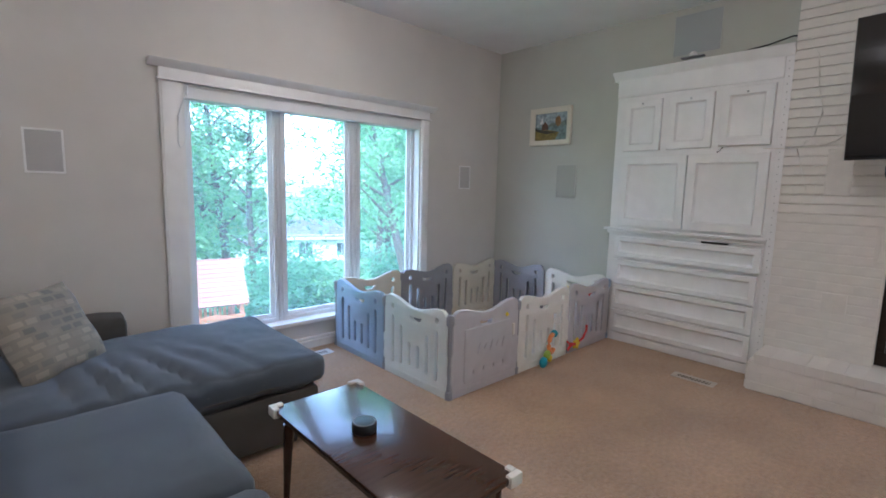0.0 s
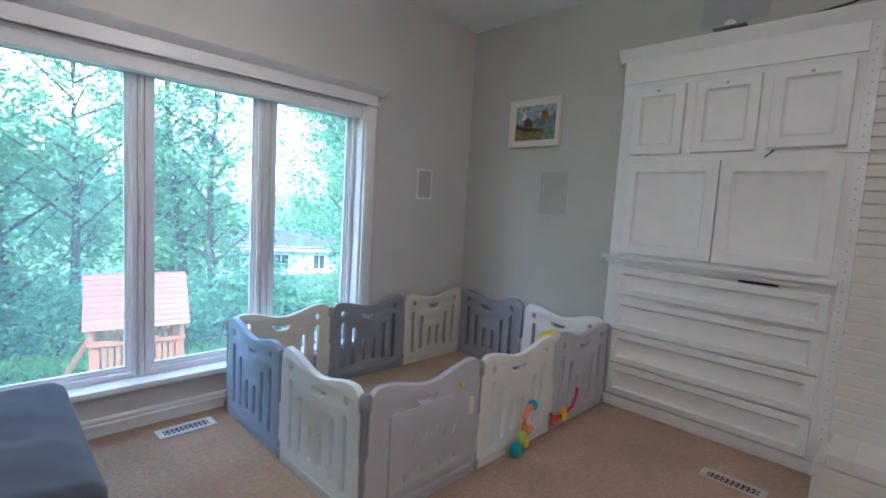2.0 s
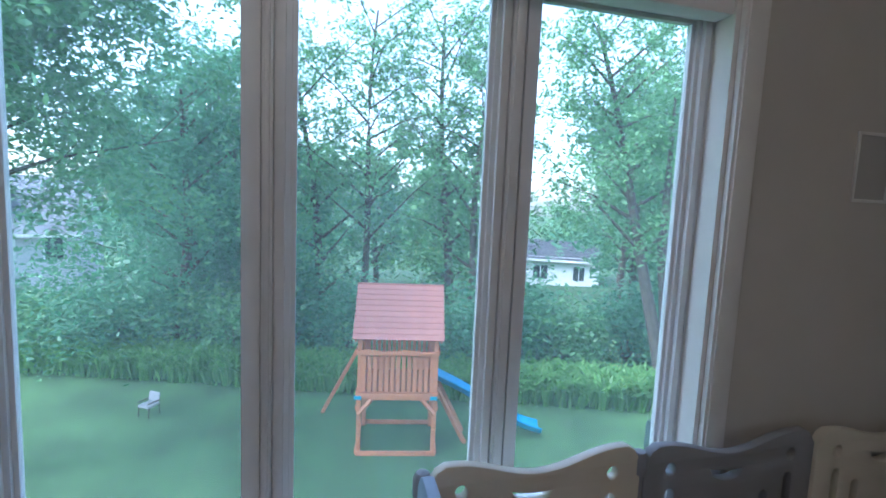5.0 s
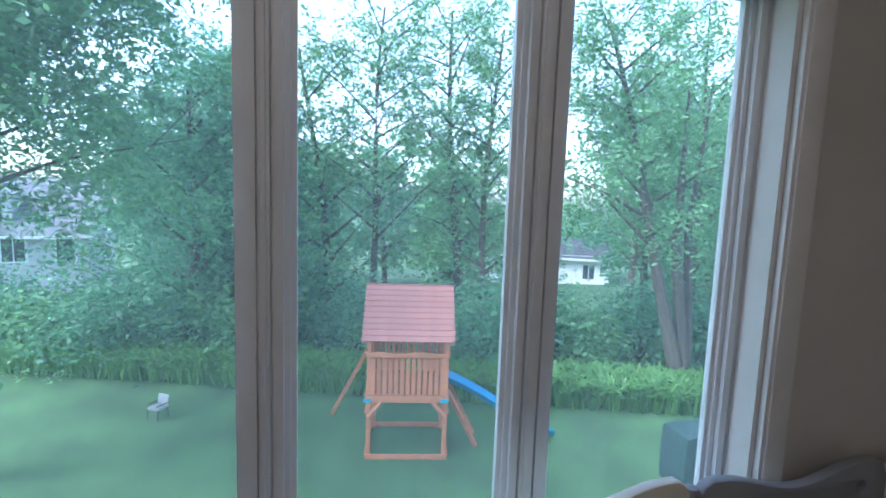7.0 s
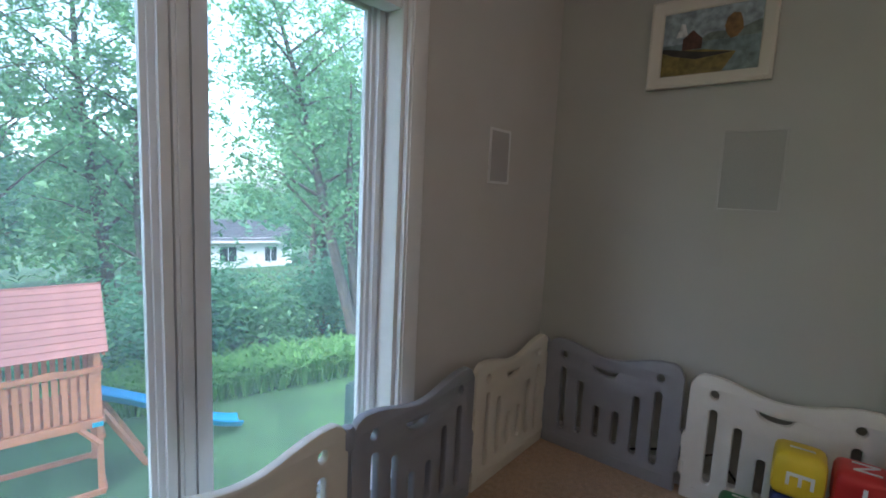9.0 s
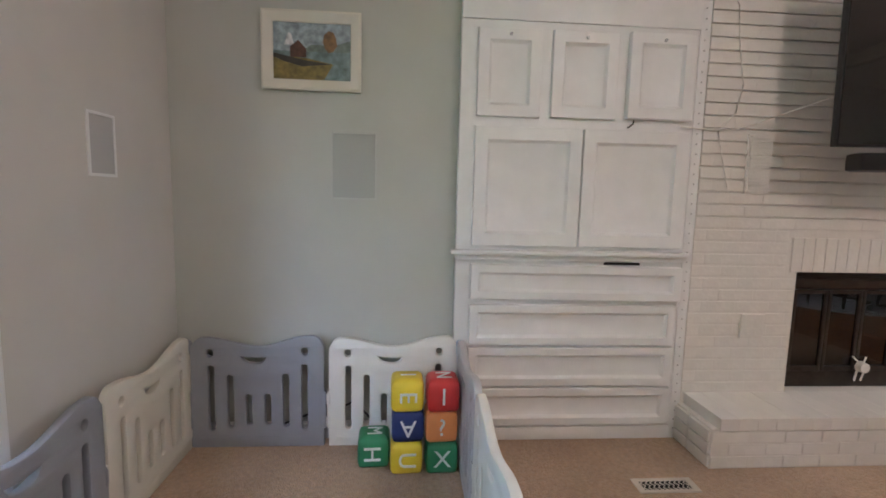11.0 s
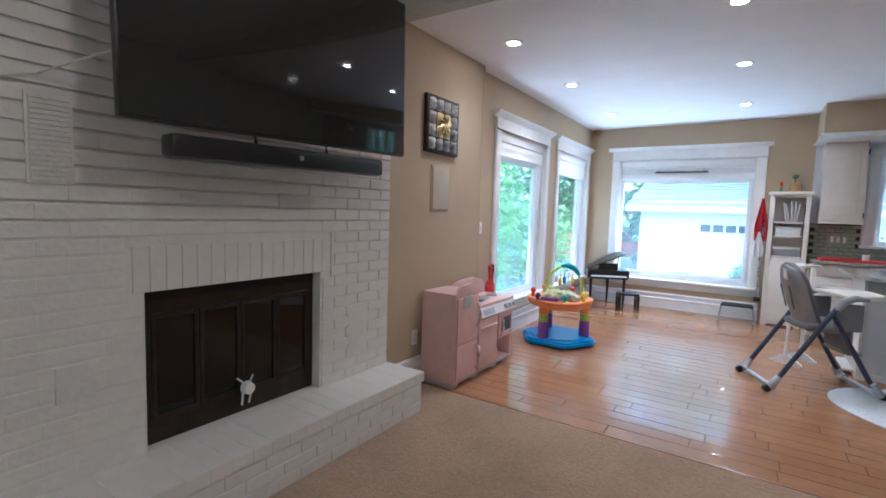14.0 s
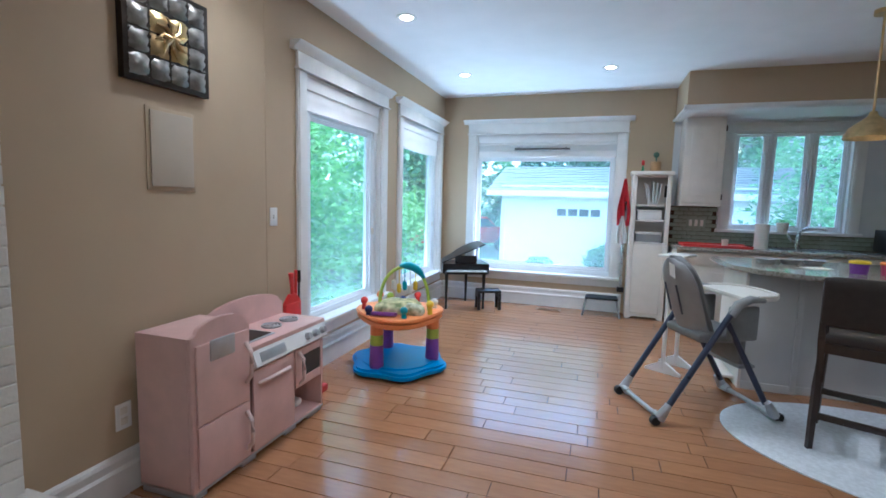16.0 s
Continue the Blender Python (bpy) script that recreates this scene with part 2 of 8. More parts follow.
M_GRASS = mat("mown_lawn", (0.045, 0.11, 0.034), rough=0.9, var=0.25, scale=0.7, col2=(0.07, 0.155, 0.05), bump=0.9, bscale=35, detail=8)
M_SHADE = mat("white_cellular_shade", (0.86, 0.86, 0.86), rough=0.9, var=0.02, scale=10, bump=0.05, bscale=90)
M_LEAFA = leaf_material("fresh_leaf", (0.10, 0.25, 0.11), (0.25, 0.46, 0.20))
M_LEAFB = leaf_material("blue_green_leaf", (0.075, 0.22, 0.12), (0.18, 0.39, 0.21))
M_LEAFC = leaf_material("daylily_leaf", (0.11, 0.27, 0.07), (0.25, 0.48, 0.14))
M_SIDING = mat("white_clapboard", (0.84, 0.84, 0.84), rough=0.6, var=0.03, scale=3)
M_SHINGLE = mat("grey_roof_shingle", (0.19, 0.205, 0.215), rough=0.9, var=0.15, scale=12, bump=0.5, bscale=30, island=0.12)
M_DARKGLASS = mat("dark_window_glass", (0.05, 0.06, 0.07), rough=0.08, var=0.1, scale=2)
M_CARRED = mat("red_car_paint", (0.60, 0.03, 0.02), rough=0.2, var=0.03, scale=3, coat=0.6)
M_RUBBER = mat("black_rubber", (0.02, 0.02, 0.02), rough=0.8)
M_BEIGEPLASTIC = mat("almond_plastic", (0.72, 0.68, 0.61), rough=0.45, var=0.02, scale=12)
M_TERRACOTTA = mat("honey_wood", (0.45, 0.27, 0.12), rough=0.5, var=0.15, scale=10)
M_LAMP = glow("lit_lamp_lens", (1.0, 0.86, 0.66), 14.0)
M_BULB = glow("lit_pendant_bulb", (1.0, 0.80, 0.52), 10.0)


# ---- helpers ----
def mesh_of(name, bm, material, smooth=True):
    me = bpy.data.meshes.new(name)
    bmesh.ops.recalc_face_normals(bm, faces=bm.faces)
    bm.to_mesh(me)
    bm.free()
    for m in (material if isinstance(material, (list, tuple)) else [material]):
        me.materials.append(m)
    if smooth:
        me.polygons.foreach_set("use_smooth", [True] * len(me.polygons))
        me.set_sharp_from_angle(angle=radians(38))
    return me


def part(name, bm, material, parent, label="", smooth=True):
    ob = new(name, mesh_of(name, bm, material, smooth))
    ob.parent = parent
    if label:
        ob["label"] = label
    return ob


def piece(name, me, parent, m):
    """One alike piece on shared mesh data."""
    ob = new(name, me)
    ob.parent = parent
    ob.matrix_basis = m
    return ob


def thing(name, m, label, category, group="", kind=""):
    ob = new(name)
    ob.matrix_basis = m
    ob.empty_display_size = 0.1
    return tagged(ob, label, category, group, kind)


def solid(name, bm, material, label="", category="", group="", kind="", smooth=True):
    ob = new(name, mesh_of(name, bm, material, smooth))
    return tagged(ob, label, category, group, kind)


def box(bm, x0, x1, y0, y1, z0, z1, bev=0.0, seg=2):
    x0, x1, y0, y1, z0, z1 = min(x0, x1), max(x0, x1), min(y0, y1), max(y0, y1), min(z0, z1), max(z0, z1)
    v = [bm.verts.new(p) for p in ((x0, y0, z0), (x1, y0, z0), (x1, y1, z0), (x0, y1, z0), (x0, y0, z1), (x1, y0, z1), (x1, y1, z1), (x0, y1, z1))]
    f = [bm.faces.new([v[i] for i in q]) for q in ((3, 2, 1, 0), (4, 5, 6, 7), (0, 1, 5, 4), (1, 2, 6, 5), (2, 3, 7, 6), (3, 0, 4, 7))]
    if bev > 0:
        e = list({e for q in f for e in q.edges})
        r = bmesh.ops.bevel(bm, geom=e, offset=bev, segments=seg, affect='EDGES', profile=0.6)
        return list({w for q in r["faces"] for w in q.verts} | {w for w in v if w.is_valid})
    return v


def B(*boxes, bev=0.0):
    bm = bmesh.new()
    for b in boxes:
        box(bm, *b[:6], bev=b[6] if len(b) > 6 else bev)
    return bm


def rod(bm, p0, p1, r0, r1=None, seg=12, cap=True):
    p0, p1 = Vector(p0), Vector(p1)
    r1 = r0 if r1 is None else r1
    q = (p1 - p0).to_track_quat('Z', 'Y')
    rings = []
    for p, r in ((p0, r0), (p1, r1)):
        rings.append([bm.verts.new(p + q @ Vector((r * math.cos(2 * math.pi * i / seg), r * math.sin(2 * math.pi * i / seg), 0))) for i in range(seg)])
    for i in range(seg):
        j = (i + 1) % seg
        bm.faces.new((rings[0][i], rings[0][j], rings[1][j], rings[1][i]))
    if cap:
        bm.faces.new(rings[0][::-1])
        bm.faces.new(rings[1])


def tube(bm, pts, r, seg=8, flat=1.0, up=(0, 0, 1)):
    """A tube along points; r may be a list; flat squeezes it across."""
    pts = [Vector(p) for p in pts]
    rs = r if isinstance(r, (list, tuple)) else [r] * len(pts)
    rings = []
    for k, p in enumerate(pts):
        d = (pts[min(k + 1, len(pts) - 1)] - pts[max(k - 1, 0)]).normalized()
        s = d.cross(Vector(up))
        s = s.normalized() if s.length > 1e-4 else d.orthogonal().normalized()
        u = s.cross(d).normalized()
        rings.append([bm.verts.new(p + rs[k] * (math.cos(2 * math.pi * i / seg) * s + flat * math.sin(2 * math.pi * i / seg) * u)) for i in range(seg)])
    for a, b in zip(rings, rings[1:]):
        for i in range(seg):
            j = (i + 1) % seg
            bm.faces.new((a[i], a[j], b[j], b[i]))
    bm.faces.new(rings[0][::-1])
    bm.faces.new(rings[-1])


def lathe(bm, prof, seg=24, at=(0, 0, 0)):
    rings = []
    for r, z in prof:
        rings.append([bm.verts.new((at[0] + max(r, 1e-4) * math.cos(2 * math.pi * i / seg), at[1] + max(r, 1e-4) * math.sin(2 * math.pi * i / seg), at[2] + z)) for i in range(seg)])
    for a, b in zip(rings, rings[1:]):
        for i in range(seg):
            j = (i + 1) % seg
            bm.faces.new((a[i], a[j], b[j], b[i]))
    bm.faces.new(rings[0][::-1])
    bm.faces.new(rings[-1])


def prism(bm, pts, axis, a, b, bev=0.0):
    """A flat outline pushed from a to b along an axis. pts lie in the other two axes, in order x, y, z."""
    def put(p, w):
        return {"x": (w, p[0], p[1]), "y": (p[0], w, p[1]), "z": (p[0], p[1], w)}[axis]
    lo, hi = [bm.verts.new(put(p, a)) for p in pts], [bm.verts.new(put(p, b)) for p in pts]
    f = [bm.faces.new(lo), bm.faces.new(hi[::-1])]
    for i in range(len(pts)):
        j = (i + 1) % len(pts)
        f.append(bm.faces.new((lo[i], hi[i], hi[j], lo[j])))
    if bev:
        bmesh.ops.recalc_face_normals(bm, faces=f)
        bmesh.ops.bevel(bm, geom=list({e for e in f[0].edges} | {e for e in f[1].edges}), offset=bev, segments=2, affect='EDGES')


def soft(bm, c, size, r=0.05, bulge=0.0, wrinkle=0.0, cuts=9, m=None, seed=0.0):
    """A stuffed box: rounded edges, a crowned top and some slack in the cloth."""
    tmp = bmesh.new()
    bmesh.ops.create_cube(tmp, size=2)
    bmesh.ops.subdivide_edges(tmp, edges=tmp.edges, cuts=cuts, use_grid_fill=True)
    h = Vector(size) / 2
    for v in tmp.verts:
        u = v.co.copy()
        p = Vector((u.x * h.x, u.y * h.y, u.z * h.z))
        q = Vector([max(-(h[i] - r), min(h[i] - r, p[i])) for i in range(3)])
        d = p - q
        p = q + (d.normalized() * r if d.length > 1e-6 else d)
        p.z += bulge * (1 - u.x ** 4) * (1 - u.y ** 4) * u.z
        p.x += bulge * 0.4 * (1 - u.z ** 2) * u.x
        p.y += bulge * 0.4 * (1 - u.z ** 2) * u.y
        if wrinkle:
            k = noise.noise(Vector((p.x * 5 + seed, p.y * 5, p.z * 5))) + 0.5 * noise.noise(Vector((p.x * 13 + seed, p.y * 9, p.z * 9)))
            p.z += wrinkle * k
            p.y += wrinkle * 0.5 * k
        v.co = (m @ p if m else p) + Vector(c)
    me = bpy.data.meshes.new("tmp")
    tmp.to_mesh(me)
    tmp.free()
    bm.from_mesh(me)
    bpy.data.meshes.remove(me)


def outline_mesh(name, outlines, depth, bev, material, flip=None):
    """A flat board from outlines (the first is the rim, the rest are holes), with rounded edges, standing in x and z."""
    cu = bpy.data.curves.new(name, 'CURVE')
    cu.dimensions, cu.fill_mode, cu.extrude, cu.bevel_depth, cu.bevel_resolution = '2D', 'BOTH', depth / 2 - bev, bev, 1
    for pts in outlines:
        sp = cu.splines.new('POLY')
        sp.points.add(len(pts) - 1)
        sp.use_cyclic_u = True
        for q, p in zip(sp.points, pts):
            q.co = (p[0], p[1], 0, 1)
    ob = bpy.data.objects.new(name, cu)
    scene.collection.objects.link(ob)
    me = bpy.data.meshes.new_from_object(ob.evaluated_get(bpy.context.evaluated_depsgraph_get()))
    bpy.data.objects.remove(ob)
    bpy.data.curves.remove(cu)
    me.transform(Matrix.Rotation(radians(90), 4, 'X'))
    wb = bmesh.new()
    wb.from_mesh(me)
    bmesh.ops.remove_doubles(wb, verts=wb.verts, dist=0.0004)
    bmesh.ops.recalc_face_normals(wb, faces=wb.faces)
    wb.to_mesh(me)
    wb.free()
    me.materials.clear()
    me.materials.append(material)
    me.polygons.foreach_set("use_smooth", [True] * len(me.polygons))
    me.set_sharp_from_angle(angle=radians(35))
    me.name = name
    return me


def ring(cx, cz, rx, rz, n=14, a0=0.0):
    return [(cx + rx * math.cos(a0 + 2 * math.pi * i / n), cz + rz * math.sin(a0 + 2 * math.pi * i / n)) for i in range(n)]


def slot(cx, z0, z1, r, n=6):
    top = [(cx + r * math.cos(math.pi * i / n), z1 - r + r * math.sin(math.pi * i / n)) for i in range(n + 1)]
    bot = [(cx + r * math.cos(math.pi + math.pi * i / n), z0 + r + r * math.sin(math.pi + math.pi * i / n)) for i in range(n + 1)]
    return top + bot


def letters(name, text, size, material, parent, m, depth=0.002):
    """Raised lettering in the built-in font, as a mesh."""
    cu = bpy.data.curves.new(name, 'FONT')
    cu.body, cu.size, cu.extrude, cu.align_x, cu.align_y = text, size, depth, 'CENTER', 'CENTER'
    ob = bpy.data.objects.new(name, cu)
    scene.collection.objects.link(ob)
    me = bpy.data.meshes.new_from_object(ob.evaluated_get(bpy.context.evaluated_depsgraph_get()))
    bpy.data.objects.remove(ob)
    bpy.data.curves.remove(cu)
    me.materials.clear()
    me.materials.append(material)
    o = new(name, me)
    o.parent = parent
    o.matrix_basis = m
    return o


# ---- the rooms ----
NY, EX, EX2, SY, WX = 4.13, 4.65, 4.72, -6.03, -2.2
HI, LO, STEP_Y, SEAM_Y = 2.95, 2.72, -1.02, -1.32


def wall_with_holes(name, axis, a, b, u0, u1, z0, z1, holes, material, label):
    """A wall of thickness a to b across its axis, running u0 to u1, with openings (u0, u1, z0, z1)."""
    bm = bmesh.new()
    us = sorted({u0, u1, *[h[0] for h in holes], *[h[1] for h in holes]})
    for p, q in zip(us, us[1:]):
        spans = sorted((h[2], h[3]) for h in holes if h[0] <= p and h[1] >= q)
        z = z0
        for s, e in spans + [(z1, z1)]:
            if s > z + 1e-5:
                box(bm, *((a, b, p, q) if axis == "x" else (p, q, a, b)), z, s)
            z = e
    bmesh.ops.remove_doubles(bm, verts=bm.verts, dist=1e-5)
    seen = {}
    for f in bm.faces:
        seen.setdefault(tuple(round(c, 4) for c in f.calc_center_median()), []).append(f)
    bmesh.ops.delete(bm, geom=[f for fs in seen.values() if len(fs) > 1 for f in fs], context='FACES_ONLY')
    return solid(name, bm, material, label, "wall", kind="structure", smooth=False)


wall_with_holes("wall_north", "y", NY, NY + 0.18, WX, EX, -0.3, HI + 0.1, [(1.30, 3.46, 0.22, 2.08)], M_PALEWALL, "pale grey painted wall around the wide window")
wall_with_holes("wall_east", "x", EX, EX + 0.25, SEAM_Y - 0.96, NY + 0.18, -0.3, HI + 0.1, [], M_GREYWALL, "grey-green painted living room wall")
wall_with_holes("wall_east_dining", "x", EX2, EX2 + 0.18, SY - 0.18, -2.28, -0.3, HI, [(-4.06, -2.80, 0.36, 2.22), (-5.82, -4.56, 0.36, 2.22)], M_TANWALL, "tan painted dining wall with two tall windows")
wall_with_holes("wall_south", "y", SY - 0.18, SY, WX, EX2, -0.3, HI, [(2.48, 4.26, 0.40, 2.22), (0.10, 1.24, 1.06, 2.20)], M_TANWALL, "tan painted wall with the picture window")
wall_with_holes("wall_west", "x", WX - 0.18, WX, SY - 0.18, NY + 0.18, -0.3, HI + 0.1, [], M_PALEWALL, "pale grey painted wall that closes the room")
tan_skin = B((EX - 0.004, EX, -2.28, -0.895, 0, LO))
solid("wall_east_tan", tan_skin, M_TANWALL, "tan painted stretch of wall beside the chimney", "wall", kind="structure", smooth=False)
solid("ceiling", B((WX, EX, STEP_Y, NY, HI, HI + 0.1)), M_CEIL, "white painted living room ceiling", "ceiling", kind="structure", smooth=False)
solid("ceiling_kitchen", B((WX, EX2 + 0.1, SY - 0.1, STEP_Y - 0.12, LO, LO + 0.2)), M_CEIL, "white painted lower kitchen ceiling", "ceiling", kind="structure", smooth=False)
solid("ceiling_header", B((WX, EX, STEP_Y - 0.12, STEP_Y, LO, HI)), M_GREYWALL, "grey-green painted drop between the two ceilings", "wall", kind="structure", smooth=False)
solid("floor", B((WX, EX, SEAM_Y, NY, -0.25, 0)), M_CARPET, "beige cut-pile carpet with walked-on drifts", "floor", kind="structure", smooth=False)
# Roof with eaves, added out of view to keep sun off the north window.
solid("added_roof_shade", B((WX - 0.3, EX2 + 0.2, SY - 0.2, NY + 0.5, HI + 0.12, HI + 0.3)), M_SHINGLE, "low unseen roof slab with eaves, added over the rooms as a sun shade", "roof", kind="structure", smooth=False)
floor_wood = solid("floor_wood", B((WX, EX2, SY, SEAM_Y, -0.25, -0.008)), M_GAP, "brown hand-scraped plank floor", "floor", kind="structure", smooth=False)
solid("trim_seam", B((WX, EX, SEAM_Y - 0.02, SEAM_Y + 0.012, -0.02, 0.004), bev=0.002), M_PLANK, "wooden edge strip between carpet and planks", "trim", kind="structure")
corner_strip = B((EX - 0.006, EX2, -2.30, -2.28, 0, LO))
solid("trim_wall_joint", corner_strip, M_TANWALL, "tan corner where the wall steps back", "trim", kind="structure")


def baseboard(name, axis, a, sign, u0, u1, h=0.235, material=M_WHITE):
    """A tall moulded skirting on a wall face."""
    prof = [(0, 0), (0.022, 0), (0.022, h * 0.58), (0.030, h * 0.60), (0.030, h * 0.66), (0.018, h * 0.72), (0.018, h * 0.88), (0.026, h * 0.90), (0.020, h * 0.97), (0.006, h), (0, h)]
    bm = bmesh.new()
    pts = [(a + sign * d, z) for d, z in prof]
    prism(bm, pts, "y" if axis == "x" else "x", u0, u1)
    return solid(name, bm, material, "white moulded skirting board", "baseboard", kind="structure")


baseboard("baseboard_east", "x", EX - 0.004, -1, -2.28, -0.93, h=0.20)
baseboard("baseboard_east_dining", "x", EX2, -1, SY, -2.30)
baseboard("baseboard_south", "y", SY, 1, 2.34, EX2 - 0.03)
baseboard("baseboard_north", "y", NY, -1, 1.16, 3.53, h=0.10)
baseboard("baseboard_north_side", "y", NY, -1, 3.53, EX, h=0.09)
baseboard("baseboard_north_far", "y", NY, -1, WX, 1.16, h=0.09)
baseboard("baseboard_east_living", "x", EX, -1, 2.66, NY - 0.03, h=0.09)


# ---- windows ----
def window_set(name, m, w0, w1, z0, z1, panes, label, head=0.17, side=0.11, crown=0.055, depth=0.10, sash=0.052, stool=0.06, apron=0.0, pane_z=None, wider=0.0):
    """A window in its own frame: x along the wall, y out of the room, z up; the wall's face is at y = 0."""
    w = thing(name, m, label, "window", kind="structure")
    for nm, b in (("side_casing", (w0 - side - wider, w0, -0.022, 0.0, z0 - 0.03, z1)), ("side_casing", (w1, w1 + side, -0.022, 0.0, z0 - 0.03, z1))):
        bm = B(b, bev=0.004)
        box(bm, b[0] + 0.012, b[1] - 0.012, -0.028, -0.018, b[4] + 0.02, b[5] - 0.01, bev=0.003)
        part(nm, bm, M_WHITE, w)
    bm = B((w0 - side - wider, w1 + side, -0.026, 0.0, z1, z1 + head), bev=0.004)
    box(bm, w0 - side - wider - 0.012, w1 + side + 0.012, -0.04, 0, z1 + 0.0, z1 + 0.016, bev=0.005)
    part("head_casing", bm, M_WHITE, w)
    bm = bmesh.new()
    zc = z1 + head
    prism(bm, [(0, zc), (-0.03, zc), (-0.045, zc + crown * 0.35), (-0.075, zc + crown * 0.7), (-0.085, zc + crown), (0, zc + crown)], "x", w0 - side - wider - 0.06, w1 + side + 0.06)
    part("crown", bm, M_WHITE, w)
    part("sill", B((w0 - side - wider - 0.03, w1 + side + 0.03, -stool, depth, z0 - 0.035, z0), bev=0.008), M_WHITE, w)
    if apron:
        part("apron", B((w0 - side, w1 + side, -0.02, 0.0, z0 - 0.035 - apron, z0 - 0.035), bev=0.004), M_WHITE, w)
    part("jamb", B((w0, w0 + 0.018, 0.0, depth + 0.05, z0, z1), (w1 - 0.018, w1, 0.0, depth + 0.05, z0, z1), (w0 + 0.018, w1 - 0.018, 0.0, depth + 0.05, z1 - 0.018, z1)), M_WHITE, w)
    gz0, gz1 = pane_z or (z0 + 0.05, z1 - 0.05)
    for k, (a, b) in enumerate(panes):
        bm = bmesh.new()
        for i, (o, y0, y1) in enumerate(((sash, depth - 0.03, depth + 0.045), (sash * 0.55, depth - 0.012, depth + 0.03), (sash * 0.25, depth + 0.0, depth + 0.022))):
            n = (sash, sash * 0.55, sash * 0.25)[i + 1] if i < 2 else 0.0
            box(bm, a - o, a - n, y0, y1, gz0 - o, gz1 + o)
            box(bm, b + n, b + o, y0, y1, gz0 - o, gz1 + o)
            box(bm, a - n, b + n, y0, y1, gz0 - o, gz0 - n)
            box(bm, a - n, b + n, y0, y1, gz1 + n, gz1 + o)
        part("sash", bm, M_VINYL, w)
        g = part("pane", B((a - 0.004, b + 0.004, depth + 0.006, depth + 0.012, gz0 - 0.004, gz1 + 0.004)), M_PANE, w, smooth=False)
        g.visible_shadow = False
    edges = [w0 + 0.018] + [e for a, b in panes for e in (a - sash, b + sash)] + [w1 - 0.018]
    for a, b in zip(edges[::2], edges[1::2]):
        if b - a > 0.004:
            bm = B((a, b, depth - 0.012, depth + 0.05, z0, z1 - 0.018))
            box(bm, a + 0.006, b - 0.006, depth - 0.032, depth - 0.012, z0, z1 - 0.018, bev=0.003)
            if b - a > 0.03:
                box(bm, a + 0.014, b - 0.014, depth - 0.042, depth - 0.033, z0 + 0.004, z1 - 0.022, bev=0.003)
            part("mullion", bm, M_VINYL, w)
    if gz0 - sash > z0 + 0.004:
        part("bottom_rail", B((w0 + 0.018, w1 - 0.018, depth - 0.035, depth + 0.05, z0, gz0 - sash), bev=0.003), M_VINYL, w)
    if z1 - 0.018 > gz1 + sash + 0.004:
        part("top_rail", B((w0 + 0.018, w1 - 0.018, depth - 0.035, depth + 0.05, gz1 + sash, z1 - 0.018), bev=0.003), M_VINYL, w)
    return w


window_n = window_set("window_1", pose(0, NY, 0), 1.30, 3.46, 0.262, 2.08, [(1.385, 1.942), (2.092, 2.657), (2.822, 3.378)], "wide white three-part casement window over the yard", head=0.085, side=0.095, crown=0.045, depth=0.115, sash=0.055, stool=0.04, pane_z=(0.325, 1.985), wider=0.04)
bm = B((1.32, 3.44, 0.006, 0.082, 1.985, 2.078), bev=0.006)
part("raised_shade", bm, M_SHADE, window_n, "white shade drawn up under the head")
for cx in (1.50, 1.88):
    bm = B((cx - 0.022, cx + 0.022, 0.068, 0.10, 0.283, 0.298), bev=0.004)
    rod(bm, (cx, 0.075, 0.295), (cx + 0.07, 0.05, 0.30), 0.007, 0.005, 8)
    part("crank", bm, M_VINYL, window_n)
bm = bmesh.new()
tube(bm, [(1.335, -0.03, 2.10), (1.33, -0.034, 1.9), (1.315, -0.034, 1.72), (1.30, -0.034, 1.66), (1.275, -0.034, 1.64), (1.262, -0.034, 1.68), (1.268, -0.034, 1.85), (1.325, -0.034, 2.02)], 0.0035, 6)
part("pull_cord", bm, M_VINYL, window_n, "looped white shade cord")

ROT_S = pose(0, SY, 0, 0, 0, 180)
window_s = window_set("window_2", ROT_S, -4.26, -2.48, 0.44, 2.22, [(-4.20, -2.56)], "large white picture window over the driveway", head=0.14, side=0.11, crown=0.05, depth=0.08, sash=0.05, stool=0.07, apron=0.09, pane_z=(0.545, 1.885))


def shade(name, w, x0, x1, ztop, zbot, y=0.02, sag=0.0):
    """A soft fabric shade, gathered below its valance."""
    bm = B((x0, x1, y - 0.015, y + 0.05, ztop - 0.10, ztop), bev=0.012)
    n = 16
    rows = []
    for k in range(7):
        z = ztop - 0.09 - (ztop - 0.09 - zbot) * k / 6
        rows.append([bm.verts.new((x0 + (x1 - x0) * i / n, y + 0.004 * math.sin(k * 1.9) + 0.004 * math.sin(i * 0.9 + k), z - (sag * math.sin(math.pi * i / n) if k == 6 else 0))) for i in range(n + 1)])
    for a, b in zip(rows, rows[1:]):
        for i in range(n):
            bm.faces.new((a[i], a[i + 1], b[i + 1], b[i]))
    ex = bmesh.ops.extrude_face_region(bm, geom=[f for f in bm.faces if len(f.verts) == 4 and f.verts[0] in rows[0] + rows[1] + rows[2] + rows[3] + rows[4] + rows[5] + rows[6]])
    for v in ex["geom"]:
        if isinstance(v, bmesh.types.BMVert):
            v.co.y += 0.012
    return part(name, bm, M_SHADE, w, "white fabric shade gathered at the top")


shade("fabric_shade", window_s, -4.24, -2.50, 2.215, 2.08)
part("shade_rail", B((-4.24, -2.50, 0.03, 0.055, 1.93, 2.01), bev=0.01), M_SHADE, window_s)
bm = bmesh.new()
